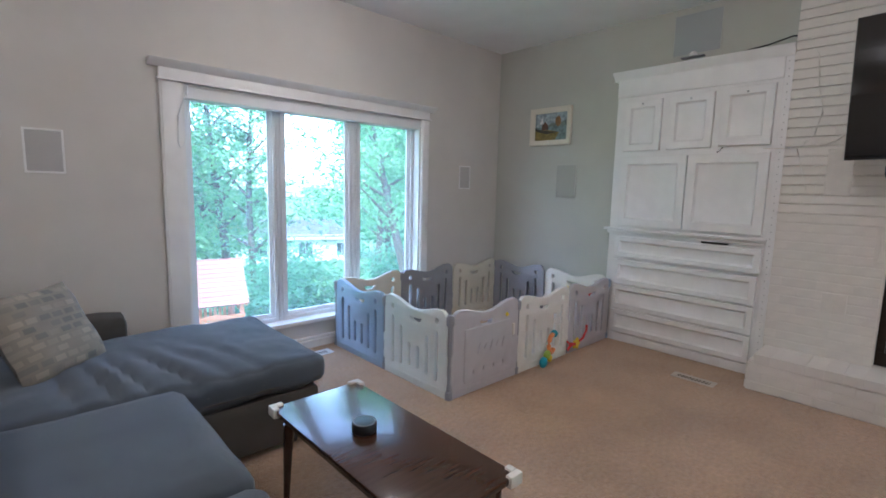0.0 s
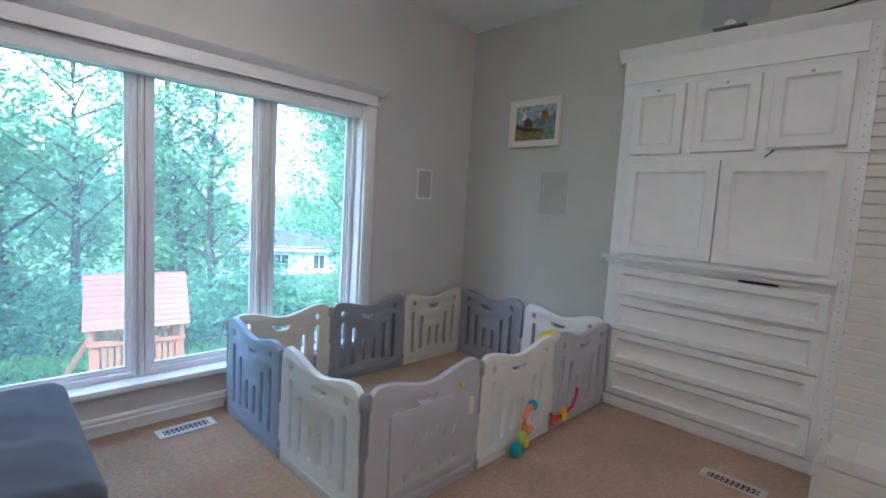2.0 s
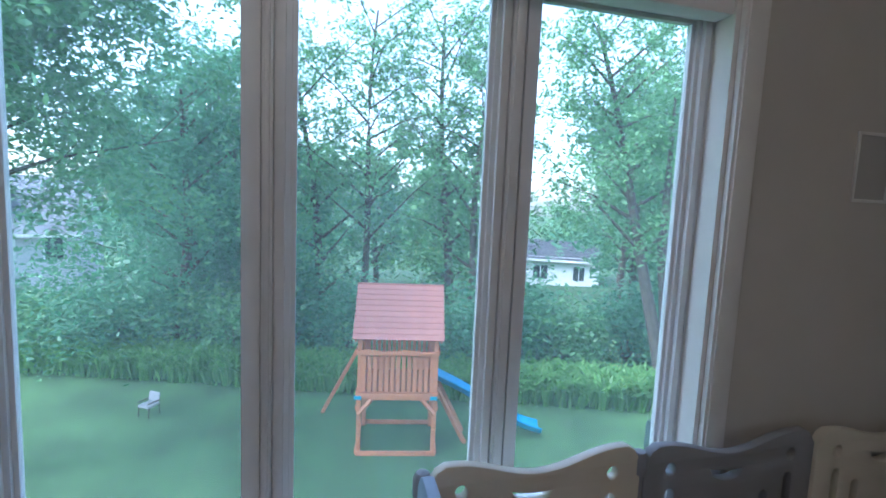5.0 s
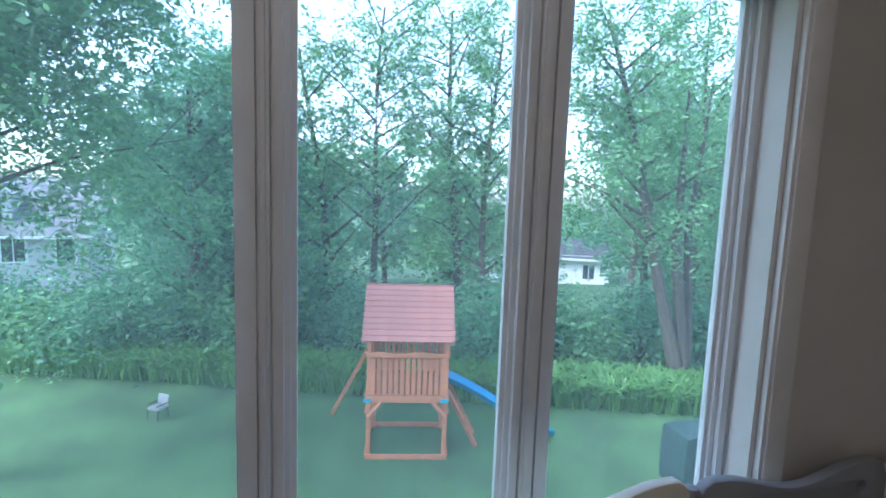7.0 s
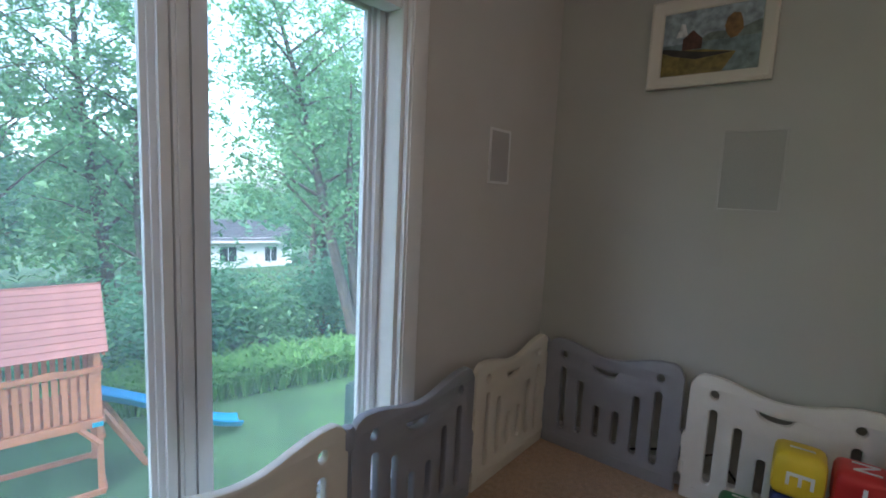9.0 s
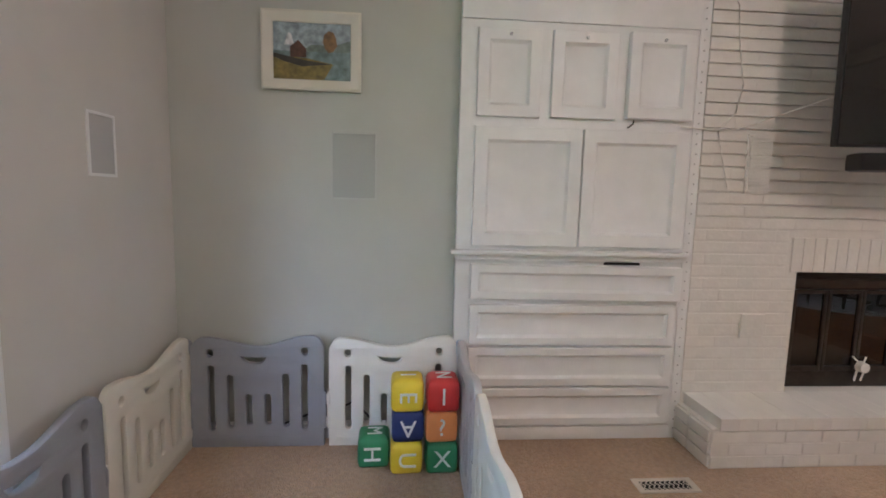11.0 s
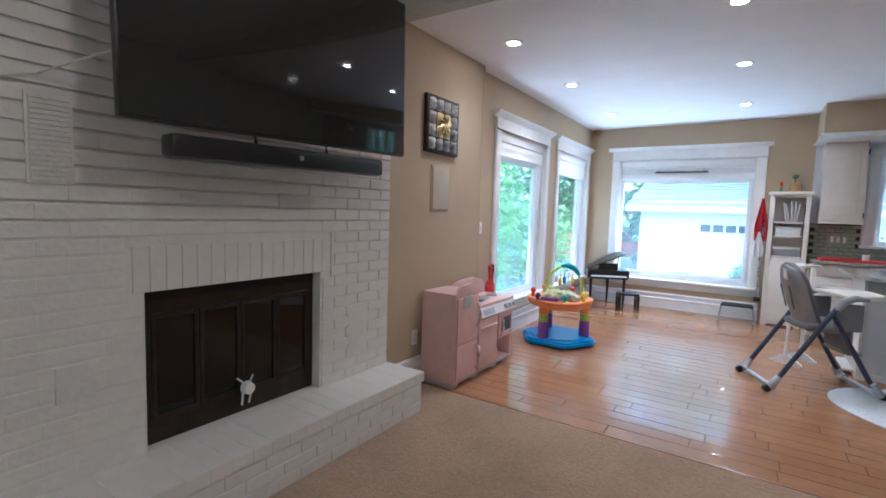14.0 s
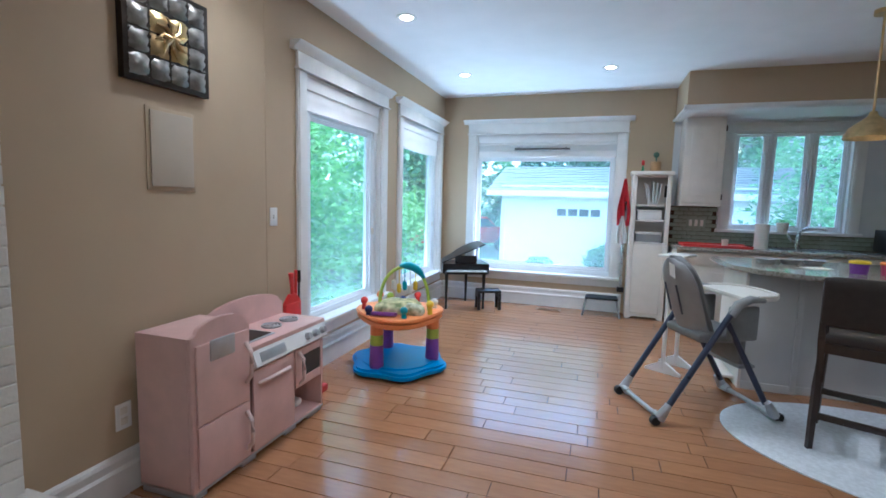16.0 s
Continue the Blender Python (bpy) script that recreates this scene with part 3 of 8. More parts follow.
rod(bm, (-3.75, 0.0, 2.035), (-3.05, 0.0, 2.035), 0.011)
for cx in (-3.7, -3.1):
    rod(bm, (cx, 0.0, 2.035), (cx, 0.03, 2.05), 0.012, 0.012, 8)
part("curtain_rod", bm, M_BLACK, window_s, "short black rod")

for k, (yc, nm) in enumerate(((-3.43, "window_3"), (-5.19, "window_4"))):
    we = window_set(nm, pose(EX2, yc, 0, 0, 0, -90), -0.63, 0.63, 0.40, 2.22, [(-0.47, 0.47)], "tall white window with a soft fabric shade", head=0.12, side=0.11, crown=0.055, depth=0.075, sash=0.05, stool=0.08, apron=0.10, pane_z=(0.475, 1.92))
    shade("fabric_shade", we, -0.60, 0.60, 2.215, 1.97 if k == 0 else 1.93, sag=0.03 if k else 0.0)
    bm = B((0.52, 0.545, 0.03, 0.06, 1.0, 1.06), bev=0.004)
    part("sash_lock", bm, M_BEIGEPLASTIC, we)
window_k = window_set("window_5", ROT_S, -1.24, -0.10, 1.10, 2.20, [(-1.17, -0.93), (-0.80, -0.53), (-0.40, -0.17)], "white three-part window above the kitchen sink", head=0.10, side=0.10, crown=0.02, depth=0.09, sash=0.045, stool=0.05, pane_z=(1.16, 2.16))
bm = B((-1.20, -0.14, -0.036, -0.024, 2.22, 2.28), bev=0.004)
for k in range(8):
    tube(bm, [(-1.12 + 0.125 * k + 0.045 * math.sin(q * 0.9), -0.04, 2.25 + 0.016 * math.cos(q * 1.8)) for q in range(-3, 4)], 0.006, 6)
part("scroll_valance", bm, M_WHITE, window_k, "white carved scroll strip over the window")
# ---- lamps in the ceiling, seen and added ----
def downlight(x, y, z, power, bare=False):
    d = thing("recessed_ceiling_light", pose(x, y, z), "lit round recessed ceiling light with a white trim, seen or added", "ceiling light", "recessed lights")
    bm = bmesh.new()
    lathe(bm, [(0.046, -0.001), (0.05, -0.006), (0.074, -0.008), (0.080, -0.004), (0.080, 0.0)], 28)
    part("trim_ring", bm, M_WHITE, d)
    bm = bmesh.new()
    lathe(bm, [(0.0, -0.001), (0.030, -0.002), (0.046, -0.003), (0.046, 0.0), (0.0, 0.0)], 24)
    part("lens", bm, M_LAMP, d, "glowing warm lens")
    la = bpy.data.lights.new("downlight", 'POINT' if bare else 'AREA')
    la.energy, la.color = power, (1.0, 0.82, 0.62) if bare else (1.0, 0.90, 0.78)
    # Point lamp hung unseen below the trim, so upper walls get light too.
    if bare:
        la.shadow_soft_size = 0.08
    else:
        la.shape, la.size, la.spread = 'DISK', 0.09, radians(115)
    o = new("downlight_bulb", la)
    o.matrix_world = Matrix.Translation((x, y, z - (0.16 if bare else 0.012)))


for x, y in ((4.16, -1.88), (4.15, -3.28), (4.15, -4.95), (2.63, -1.88), (2.63, -3.28), (2.64, -4.98)):
    downlight(x, y, LO, 0.5 if y > -2 else 0.9)
# Added lamp out of view, to brighten the west kitchen.
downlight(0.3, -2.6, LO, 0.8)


def sill_uplight(m, width, power):
    """Unseen area lamp added below a sill for daylight thrown up from the ground."""
    la = bpy.data.lights.new("sill_uplight_lamp", 'AREA')
    la.shape, la.size, la.size_y, la.energy, la.color = 'RECTANGLE', width, 0.25, power, (0.80, 0.93, 1.0)
    o = new("sill_uplight_lamp", la)
    o.matrix_world = m


sill_uplight(pose(3.37, SY - 0.40, 0.26, 145, 0, 0), 1.6, 5.0)
for y in (-3.43, -5.19):
    sill_uplight(pose(EX2 + 0.40, y, 0.22, 145, 0, 90), 1.0, 3.0)
# First is known by its reflection; the other three are unseen, added to brighten.
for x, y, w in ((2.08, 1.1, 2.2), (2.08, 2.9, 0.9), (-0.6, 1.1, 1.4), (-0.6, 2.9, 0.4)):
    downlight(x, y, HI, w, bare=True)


# ---- chimney, hearth and firebox ----
CX, CY0, CY1, HZ = 4.575, -0.89, 1.315, 0.275
FY0, FY1, FZ1 = -0.29, 0.70, 0.985
COURSE, PITCH = 0.0677, 0.2032
RAKE = 1.25
bm = B((CX + 0.005, EX, FY1, CY1, 0, RAKE), (CX + 0.005, EX, CY0, FY0, 0, RAKE), (CX + 0.005, EX, FY0, FY1, FZ1, RAKE), (CX + 0.005, EX, FY0, FY1, 0, HZ), (CX + 0.012, EX, CY0, CY1, RAKE, HI))
chimney = solid("chimney_breast", bm, M_BRICKFLAT, "white-painted brick chimney breast from hearth to ceiling", "chimney", kind="structure", smooth=False)
bm = B((4.267, EX, CY0 - 0.005, CY1 + 0.015, 0, HZ - 0.062))
hearth = solid("hearth", bm, M_BRICKFLAT, "raised white-painted brick hearth", "hearth", kind="structure", smooth=False)


def block_mesh(name, sx, sy, sz, bev, material):
    bm = B((-sx / 2, sx / 2, -sy / 2, sy / 2, -sz / 2, sz / 2), bev=bev)
    return mesh_of(name, bm, material, smooth=False)


rng = random.Random(4)
brick_full = block_mesh("brick", 0.03, PITCH - 0.004, COURSE - 0.006, 0.004, M_BRICK)
high = bmesh.new()
brick_run = block_mesh("brick", 0.03, PITCH + 0.004, COURSE - 0.010, 0.0035, M_BRICK)
end_mesh = {}
row = 0
z = HZ + COURSE / 2
while z < HI - 0.02:
    y = CY0 - (PITCH / 2 if row % 2 else 0)
    while y < CY1:
        a, b = max(y, CY0), min(y + PITCH, CY1)
        spans = [(a, b)]
        if z - COURSE / 2 < FZ1 + 0.20 and z > FZ1 - 0.01:
            spans = [(a, min(b, FY0 - 0.06)), (max(a, FY1 + 0.06), b)]
        elif z <= FZ1 - 0.01 + 1e-6:
            spans = [(a, min(b, FY0)), (max(a, FY1), b)]
        for p, q in spans:
            if q - p < 0.02:
                continue
            cy = (p + q) / 2
            thick = cy > FY0 and z < RAKE
            dx = rng.uniform(-0.0008, 0.0012) + (0.0055 if thick else 0.0)
            run = z > RAKE and cy > -0.25 or z > 1.9 or cy > FY1
            at = Matrix.Translation((CX + 0.012 + dx, cy, z))
            if z > 2.2:
                box(high, CX - 0.003 + dx, CX + 0.02 + dx, p - 0.002, q + 0.002, z - COURSE / 2 + 0.005, z + COURSE / 2 - 0.005)
            elif q - p > PITCH - 0.004:
                piece("brick", brick_run if run else brick_full, chimney, at @ Euler((rng.uniform(-0.004, 0.004), 0, rng.uniform(-0.003, 0.003))).to_matrix().to_4x4())
            else:
                key = (round(q - p, 3), run)
                if key not in end_mesh:
                    end_mesh[key] = block_mesh("cut_brick", 0.03, key[0] + (0.004 if run else -0.004), COURSE - (0.010 if run else 0.006), 0.0035, M_BRICK)
                piece("cut_brick", end_mesh[key], chimney, at)
        y += PITCH
    z += COURSE
    row += 1
o = part("high_bricks", high, M_BRICK, chimney, smooth=False)
o["kind"] = "stuff"
# upright course over the opening
soldier = block_mesh("soldier_brick", 0.03, 0.0655, 0.196, 0.004, M_BRICK)
y = FY0 - 0.06 + 0.034
while y < FY1 + 0.06:
    piece("soldier_brick", soldier, chimney, Matrix.Translation((CX + 0.014 + rng.uniform(-0.001, 0.002), y, FZ1 + 0.098)))
    y += COURSE
part("smooth_inset", B((CX - 0.0045, CX + 0.02, -0.66, -0.50, 0.42, 0.72), bev=0.004), M_BRICK, chimney, "small painted-over plate in the brickwork")
part("cable_plate", B((CX - 0.006, CX + 0.02, 0.86, 1.0, 0.60, 0.74), bev=0.004), M_BRICKFLAT, chimney)
bm = B((CX - 0.010, CX + 0.01, 0.92, 1.06, 1.42, 1.74), bev=0.003)
for k in range(17):
    box(bm, CX - 0.0165, CX - 0.009, 0.93, 1.05, 1.432 + 0.0178 * k, 1.444 + 0.0178 * k)
part("vent_cover", bm, M_BRICKFLAT, chimney, "ribbed vent painted over in white")
bm = B((CX - 0.010, CX + 0.01, -0.28, 0.02, 1.36, 1.43), bev=0.003)
for k in range(5):
    box(bm, CX - 0.015, CX - 0.009, -0.27, 0.01, 1.368 + 0.012 * k, 1.374 + 0.012 * k)
part("vent_cover", bm, M_BRICKFLAT, chimney)
part("top_ledge", B((CX - 0.012, CX + 0.01, CY0, CY1, 2.506, 2.52), bev=0.004), M_BRICKFLAT, chimney, "thin ledge line high on the breast")
# hearth courses: header faces below, rowlock slabs on top
hb = block_mesh("hearth_brick", 0.03, PITCH - 0.006, COURSE - 0.008, 0.004, M_BRICK)
for r in range(3):
    y = CY0 - 0.005 + PITCH * (0.5 if r % 2 else 0.0) + PITCH / 2
    while y < CY1 + 0.015:
        piece("hearth_brick", hb, hearth, Matrix.Translation((4.277, min(y, CY1 - 0.085), 0.036 + COURSE * r)))
        y += PITCH
he = block_mesh("hearth_end_brick", 0.17, 0.03, COURSE - 0.008, 0.004, M_BRICK)
for r in range(3):
    for x in (4.36, 4.54):
        for y in (CY0 - 0.003, CY1 + 0.013):
            piece("hearth_end_brick", he, hearth, Matrix.Translation((x, y, 0.036 + COURSE * r)))
cap = block_mesh("cap_slab", 0.345, 0.1, 0.064, 0.003, M_BRICK)
y = CY0 - 0.02 + 0.05
while y < CY1 + 0.03:
    piece("cap_slab", cap, hearth, Matrix.Translation((4.4255, y, HZ - 0.032 + rng.uniform(-0.001, 0.001))))
    y += 0.1003
# firebox
firebox = thing("fireplace_insert", pose(CX, (FY0 + FY1) / 2, HZ), "black metal fireplace with folding glass doors", "fireplace")
W2 = (FY1 - FY0) / 2
part("fire_chamber", B((0.55, 0.57, -W2, W2, 0, 0.71), (0.09, 0.55, -W2, -W2 + 0.02, 0, 0.71), (0.09, 0.55, W2 - 0.02, W2, 0, 0.71), (0.09, 0.55, -W2 + 0.02, W2 - 0.02, 0.69, 0.71), (0.09, 0.55, -W2 + 0.02, W2 - 0.02, -0.0, 0.012)), M_SOOTSHADE, firebox, "sooty fire chamber")
for a in (-W2, W2 - 0.014):
    part("jamb_lining", B((0.006, 0.088, a, a + 0.014, 0.002, 0.708)), M_BRICKFLAT, firebox, "white-painted brick return")
bm = B((0.07, 0.10, -W2 + 0.014, W2 - 0.014, 0.60, 0.705), (0.07, 0.10, -W2 + 0.014, W2 - 0.014, 0.004, 0.10), (0.07, 0.10, -W2 + 0.014, -W2 + 0.06, 0.10, 0.60), (0.07, 0.10, W2 - 0.06, W2 - 0.014, 0.10, 0.60), bev=0.003)
part("surround", bm, M_DARKMETAL, firebox, "dark bronze metal surround")
bm = bmesh.new()
for k in range(6):
    box(bm, 0.064, 0.07, -W2 + 0.05, W2 - 0.05, 0.655 + 0.008 * k, 0.659 + 0.008 * k)
part("air_slats", bm, M_DARKMETAL, firebox)
dw = (2 * W2 - 0.12) / 4
M_FIREGLASS = pane_material("smoked_fire_glass", (0.16, 0.16, 0.16), 0.06)
for k in range(4):
    y0 = -W2 + 0.06 + dw * k
    bm = B((0.058, 0.078, y0 + 0.002, y0 + 0.022, 0.105, 0.598), (0.058, 0.078, y0 + dw - 0.022, y0 + dw - 0.002, 0.105, 0.598), (0.058, 0.078, y0 + 0.022, y0 + dw - 0.022, 0.575, 0.598), (0.058, 0.078, y0 + 0.022, y0 + dw - 0.022, 0.105, 0.135), bev=0.002)
    d = part("door", bm, M_DARKMETAL, firebox)
    part("glass", B((0.066, 0.071, y0 + 0.02, y0 + dw - 0.02, 0.13, 0.58)), M_FIREGLASS, d, "smoked glass")
lock = thing("fireplace_door_lock", pose(CX + 0.045, 0.19, HZ + 0.05), "white plastic child lock tied to the fireplace doors", "child lock")
bm = bmesh.new()
tube(bm, [(0.0, -0.02, 0.0), (-0.012, -0.024, 0.06), (-0.02, 0.0, 0.10), (-0.012, 0.024, 0.06), (0.0, 0.02, 0.0)], 0.006, 8)
tube(bm, [(0.01, -0.05, 0.14), (-0.02, 0.0, 0.10), (0.0, 0.05, 0.15)], 0.005, 8)
part("strap", bm, M_PENWHITE, lock)
bm = bmesh.new()
rod(bm, (-0.005, 0, 0.09), (-0.04, 0, 0.09), 0.034, 0.030, 20)
part("knob", bm, M_PENWHITE, lock)

# ---- built-in cupboard ----
cab = thing("built_in_cabinet", pose(0, 0, 0), "tall white built-in cabinet with panel doors and drawers", "cabinet")
KX, K0, K1 = 4.585, 1.372, 2.64
part("body", B((KX, EX, K0, K1, 0, 2.44), bev=0.003), M_WHITE, cab)
bm = bmesh.new()
prism(bm, [(KX + 0.06, 2.42), (KX - 0.01, 2.42), (KX - 0.016, 2.445), (KX - 0.05, 2.475), (KX - 0.055, 2.495), (KX + 0.06, 2.495)], "y", K0 - 0.055, K1 + 0.04)
part("crown", bm, M_WHITE, cab)
part("frieze", B((KX - 0.012, KX, K0, K1, 2.27, 2.42), bev=0.003), M_WHITE, cab)
part("ledge", B((KX - 0.06, KX, K0 - 0.01, K1 + 0.03, 1.062, 1.086), bev=0.008), M_WHITE, cab)
part("ledge_moulding", B((KX - 0.03, KX, K0, K1 + 0.01, 1.03, 1.062), bev=0.01), M_WHITE, cab)
part("side_board", B((KX - 0.004, EX, K0 - 0.055, K0, 0.0, 2.44), bev=0.002), M_WHITE, cab, "white scribe board with a line of nail holes")
for k in range(44):
    bm = bmesh.new()
    zz = 0.06 + 0.054 * k
    rod(bm, (KX - 0.0075, K0 - 0.026 + 0.003 * math.sin(k * 2.1), zz), (KX - 0.003, K0 - 0.026 + 0.003 * math.sin(k * 2.1), zz), 0.0042, 0.0042, 8)
    part("nail_hole", bm, M_GRILLE, cab)
part("plinth", B((KX - 0.006, KX, K0, K1, 0.0, 0.075), bev=0.003), M_WHITE, cab)


def panel_front(name, y0, y1, z0, z1, out=0.026, tilt=0.0, knob=None, stile=0.055, label="", deep=0.017):
    """A raised frame with a recessed field, and a bevel between them."""
    bm = bmesh.new()
    xo = KX - out
    rows = []
    for x, q in ((KX, 0.0), (xo + 0.003, 0.0), (xo, 0.003), (xo, stile - 0.003), (xo + 0.004, stile), (xo + deep - 0.003, stile + 0.010), (xo + deep, stile + 0.014)):
        rows.append([bm.verts.new((x, y, z)) for y, z in ((y0 + q, z0 + q), (y1 - q, z0 + q), (y1 - q, z1 - q), (y0 + q, z1 - q))])
    for a, b in zip(rows, rows[1:]):
        for k in range(4):
            bm.faces.new((a[k], a[(k + 1) % 4], b[(k + 1) % 4], b[k]))
    bm.faces.new(rows[-1])
    bm.faces.new(rows[0][::-1])
    if tilt:
        bmesh.ops.rotate(bm, verts=bm.verts, cent=(KX, (y0 + y1) / 2, (z0 + z1) / 2), matrix=Euler((tilt, 0, 0)).to_matrix())
    d = part(name, bm, M_WHITE, cab, label)
    if knob:
        bm = bmesh.new()
        rod(bm, (xo, knob[0], knob[1]), (xo - 0.006, knob[0], knob[1]), 0.006, 0.006, 10)
        rod(bm, (xo - 0.006, knob[0], knob[1]), (xo - 0.016, knob[0], knob[1]), 0.009, 0.006, 12)
        part("knob", bm, M_STEEL, d, "small steel knob")
    return d


for y0, y1, t in ((2.225, 2.555, 0.0), (1.815, 2.165, 0.004), (1.405, 1.757, 0.012)):
    panel_front("cabinet_door", y0, y1, 1.785 + t, 2.225 + t, out=0.026 if t < 0.01 else 0.04, knob=((y0 + y1) / 2, 2.195), stile=0.06)
panel_front("cabinet_door", 1.985, 2.56, 1.108, 1.735, stile=0.07)
panel_front("cabinet_door", 1.40, 1.977, 1.108, 1.735, stile=0.07)
panel_front("drawer_front", 1.385, 2.56, 0.815, 1.005, out=0.036, tilt=0.006, stile=0.045, label="drawer front hung slightly askew")
panel_front("drawer_front", 1.40, 2.56, 0.56, 0.785, stile=0.045)
panel_front("drawer_front", 1.40, 2.56, 0.325, 0.545, stile=0.045)
panel_front("drawer_front", 1.40, 2.56, 0.095, 0.31, stile=0.045)
# Solid dark strip: shade above the drawer put into colour.
part("gap_shade_strip", B((KX - 0.012, KX - 0.001, 1.62, 1.82, 1.012, 1.024)), M_SOOTSHADE, cab, "dark strip for the shade above the crooked drawer")
bm = bmesh.new()
tube(bm, [(KX - 0.035, 1.72, 1.785), (KX - 0.05, 1.73, 1.765), (KX - 0.045, 1.755, 1.745)], 0.004, 6)
part("loose_hinge", bm, M_DARKMETAL, cab)

# ---- television ----
tv = thing("television", pose(4.165, 0.21, 2.075, -1.3, 0, 0), "large black flat television on a wall bracket", "television")
part("housing", B((0.006, 0.04, -0.728, 0.728, -0.42, 0.42, 0.006), (0.04, 0.075, -0.45, 0.45, -0.38, 0.12, 0.01)), M_BLACK, tv)
part("screen", B((0.0, 0.0065, -0.722, 0.722, -0.408, 0.415, 0.002)), M_SCREEN, tv, "dark glossy screen")
bm = B((0.06, 0.40, -0.12, 0.12, -0.06, 0.06, 0.01), (0.075, 0.10, -0.25, 0.25, -0.2, 0.2, 0.004))
part("wall_bracket", bm, M_DARKMETAL, tv)
sb = thing("soundbar", pose(4.22, 0.165, 1.588, -1.0, 0, 0), "black cloth-fronted soundbar hung below the television", "soundbar")
part("bar_body", B((0.0, 0.095, -0.575, 0.575, -0.045, 0.045, 0.022)), M_BLACK, sb)
part("badge", B((-0.0025, 0.003, -0.012, 0.012, -0.008, 0.012, 0.002)), M_STEEL, sb, "small silver badge")
for y in (-0.2, 0.2):
    bm = bmesh.new()
    tube(bm, [(0.05, y, 0.04), (0.06, y, 0.10), (-0.0, y, 0.12)], 0.012, 8)
    part("hanger", bm, M_DARKMETAL, sb)

# ---- wall things in the living room ----
pic = thing("framed_painting", pose(EX, 3.405, 2.085, 0, 0, 0), "small landscape painting in a wide white frame", "painting")
PW, PH, FB = 0.25, 0.195, 0.055
bm = bmesh.new()
prof = ((0.0, PW, PH), (-0.032, PW, PH), (-0.038, PW - 0.012, PH - 0.012), (-0.02, PW - FB + 0.006, PH - FB + 0.006), (-0.012, PW - FB, PH - FB), (0.0, PW - FB, PH - FB))
rings = [[bm.verts.new((x, sy * w, sz * h)) for sy, sz in ((-1, -1), (1, -1), (1, 1), (-1, 1))] for x, w, h in prof]
for a, b in zip(rings, rings[1:] + rings[:1]):
    for i in range(4):
        bm.faces.new((a[i], a[(i + 1) % 4], b[(i + 1) % 4], b[i]))
part("picture_frame", bm, M_PENBEIGE, pic, "bevelled off-white frame")
iw, ih = PW - FB, PH - FB


def swatch(name, col, pts, x):
    bm = bmesh.new()
    prism(bm, pts, "x", x, x + 0.0012)
    part(name, bm, mat("paint_" + name, col, rough=0.3, var=0.4, scale=30, bump=0.2, bscale=150), pic, smooth=False)


swatch("sky_field", (0.30, 0.36, 0.38), [(-iw, 0), (iw, 0), (iw, ih), (-iw, ih)], -0.009)
swatch("lake_field", (0.16, 0.22, 0.21), [(-iw, -ih), (iw, -ih), (iw, 0.0), (-iw, 0.0)], -0.0094)
swatch("meadow_field", (0.20, 0.15, 0.035), [(-iw * 0.3, -ih), (iw, -ih), (iw, -0.02), (0.02, -0.035), (-iw * 0.55, -0.06)], -0.0104)
swatch("hill_shape", (0.16, 0.20, 0.17), [(-iw, 0.0), (iw * 0.3, 0.0), (0.0, 0.035), (-0.1, 0.03), (-iw, 0.06)], -0.0108)
swatch("autumn_tree", (0.22, 0.12, 0.04), [(-0.09 + 0.036 * math.cos(a * 0.7) * (1 + 0.15 * math.sin(a * 3)), 0.05 + 0.055 * math.sin(a * 0.7)) for a in range(9)], -0.0116)
swatch("cottage_wall", (0.09, 0.04, 0.025), [(0.03, -0.03), (0.11, -0.03), (0.11, 0.02), (0.07, 0.055), (0.03, 0.015)], -0.012)
swatch("snow_peak", (0.62, 0.62, 0.60), [(0.09, 0.03), (0.14, 0.03), (0.12, 0.09), (0.105, 0.085)], -0.0112)
swatch("dark_bank", (0.035, 0.03, 0.02), [(-0.10, -0.06), (0.05, -0.075), (0.15, -0.05), (iw, -0.03), (iw, -0.012), (0.03, -0.045)], -0.0124)


M_RIMDK = mat("grey_green_rim_paint", (0.50, 0.50, 0.455), rough=0.6, var=0.03)


def wall_speaker(m, w, h, cloth, label, rim=0.012):
    s = thing("in_wall_speaker", m, label, "speaker", "in-wall speakers")
    part("rim", B((-w / 2, -w / 2 + rim, -0.008, 0, -h / 2, h / 2), (w / 2 - rim, w / 2, -0.008, 0, -h / 2, h / 2), (-w / 2 + rim, w / 2 - rim, -0.008, 0, -h / 2, -h / 2 + rim), (-w / 2 + rim, w / 2 - rim, -0.008, 0, h / 2 - rim, h / 2), bev=0.002), M_WHITE if cloth is M_GRILLE else M_RIMDK, s)
    part("grille", B((-w / 2 + rim, w / 2 - rim, -0.005, 0, -h / 2 + rim, h / 2 - rim), bev=0.001), cloth, s)
    return s


wall_speaker(pose(4.10, NY, 1.535), 0.172, 0.252, M_GRILLE, "small white-rimmed grey speaker set in the pale wall")
wall_speaker(pose(0.557, NY, 1.57), 0.19, 0.26, M_GRILLE, "white-rimmed grey speaker set in the wall beside the window")
wall_speaker(pose(EX, 3.19, 1.512, 0, 0, -90), 0.24, 0.352, M_GRILLEDK, "grey-green speaker grille under the painting", rim=0.009)
top = wall_speaker(pose(EX, 2.02, 2.735, 0, 0, -90), 0.37, 0.33, mat("blue_grey_speaker_cloth", (0.40, 0.415, 0.42), rough=0.9, var=0.04, scale=200, bump=0.3, bscale=500), "square blue-grey speaker above the cabinet", rim=0.004)
bm = bmesh.new()
lathe(bm, [(0.0, 0.0), (0.028, 0.004), (0.03, 0.02), (0.018, 0.035), (0.0, 0.04)], 16)
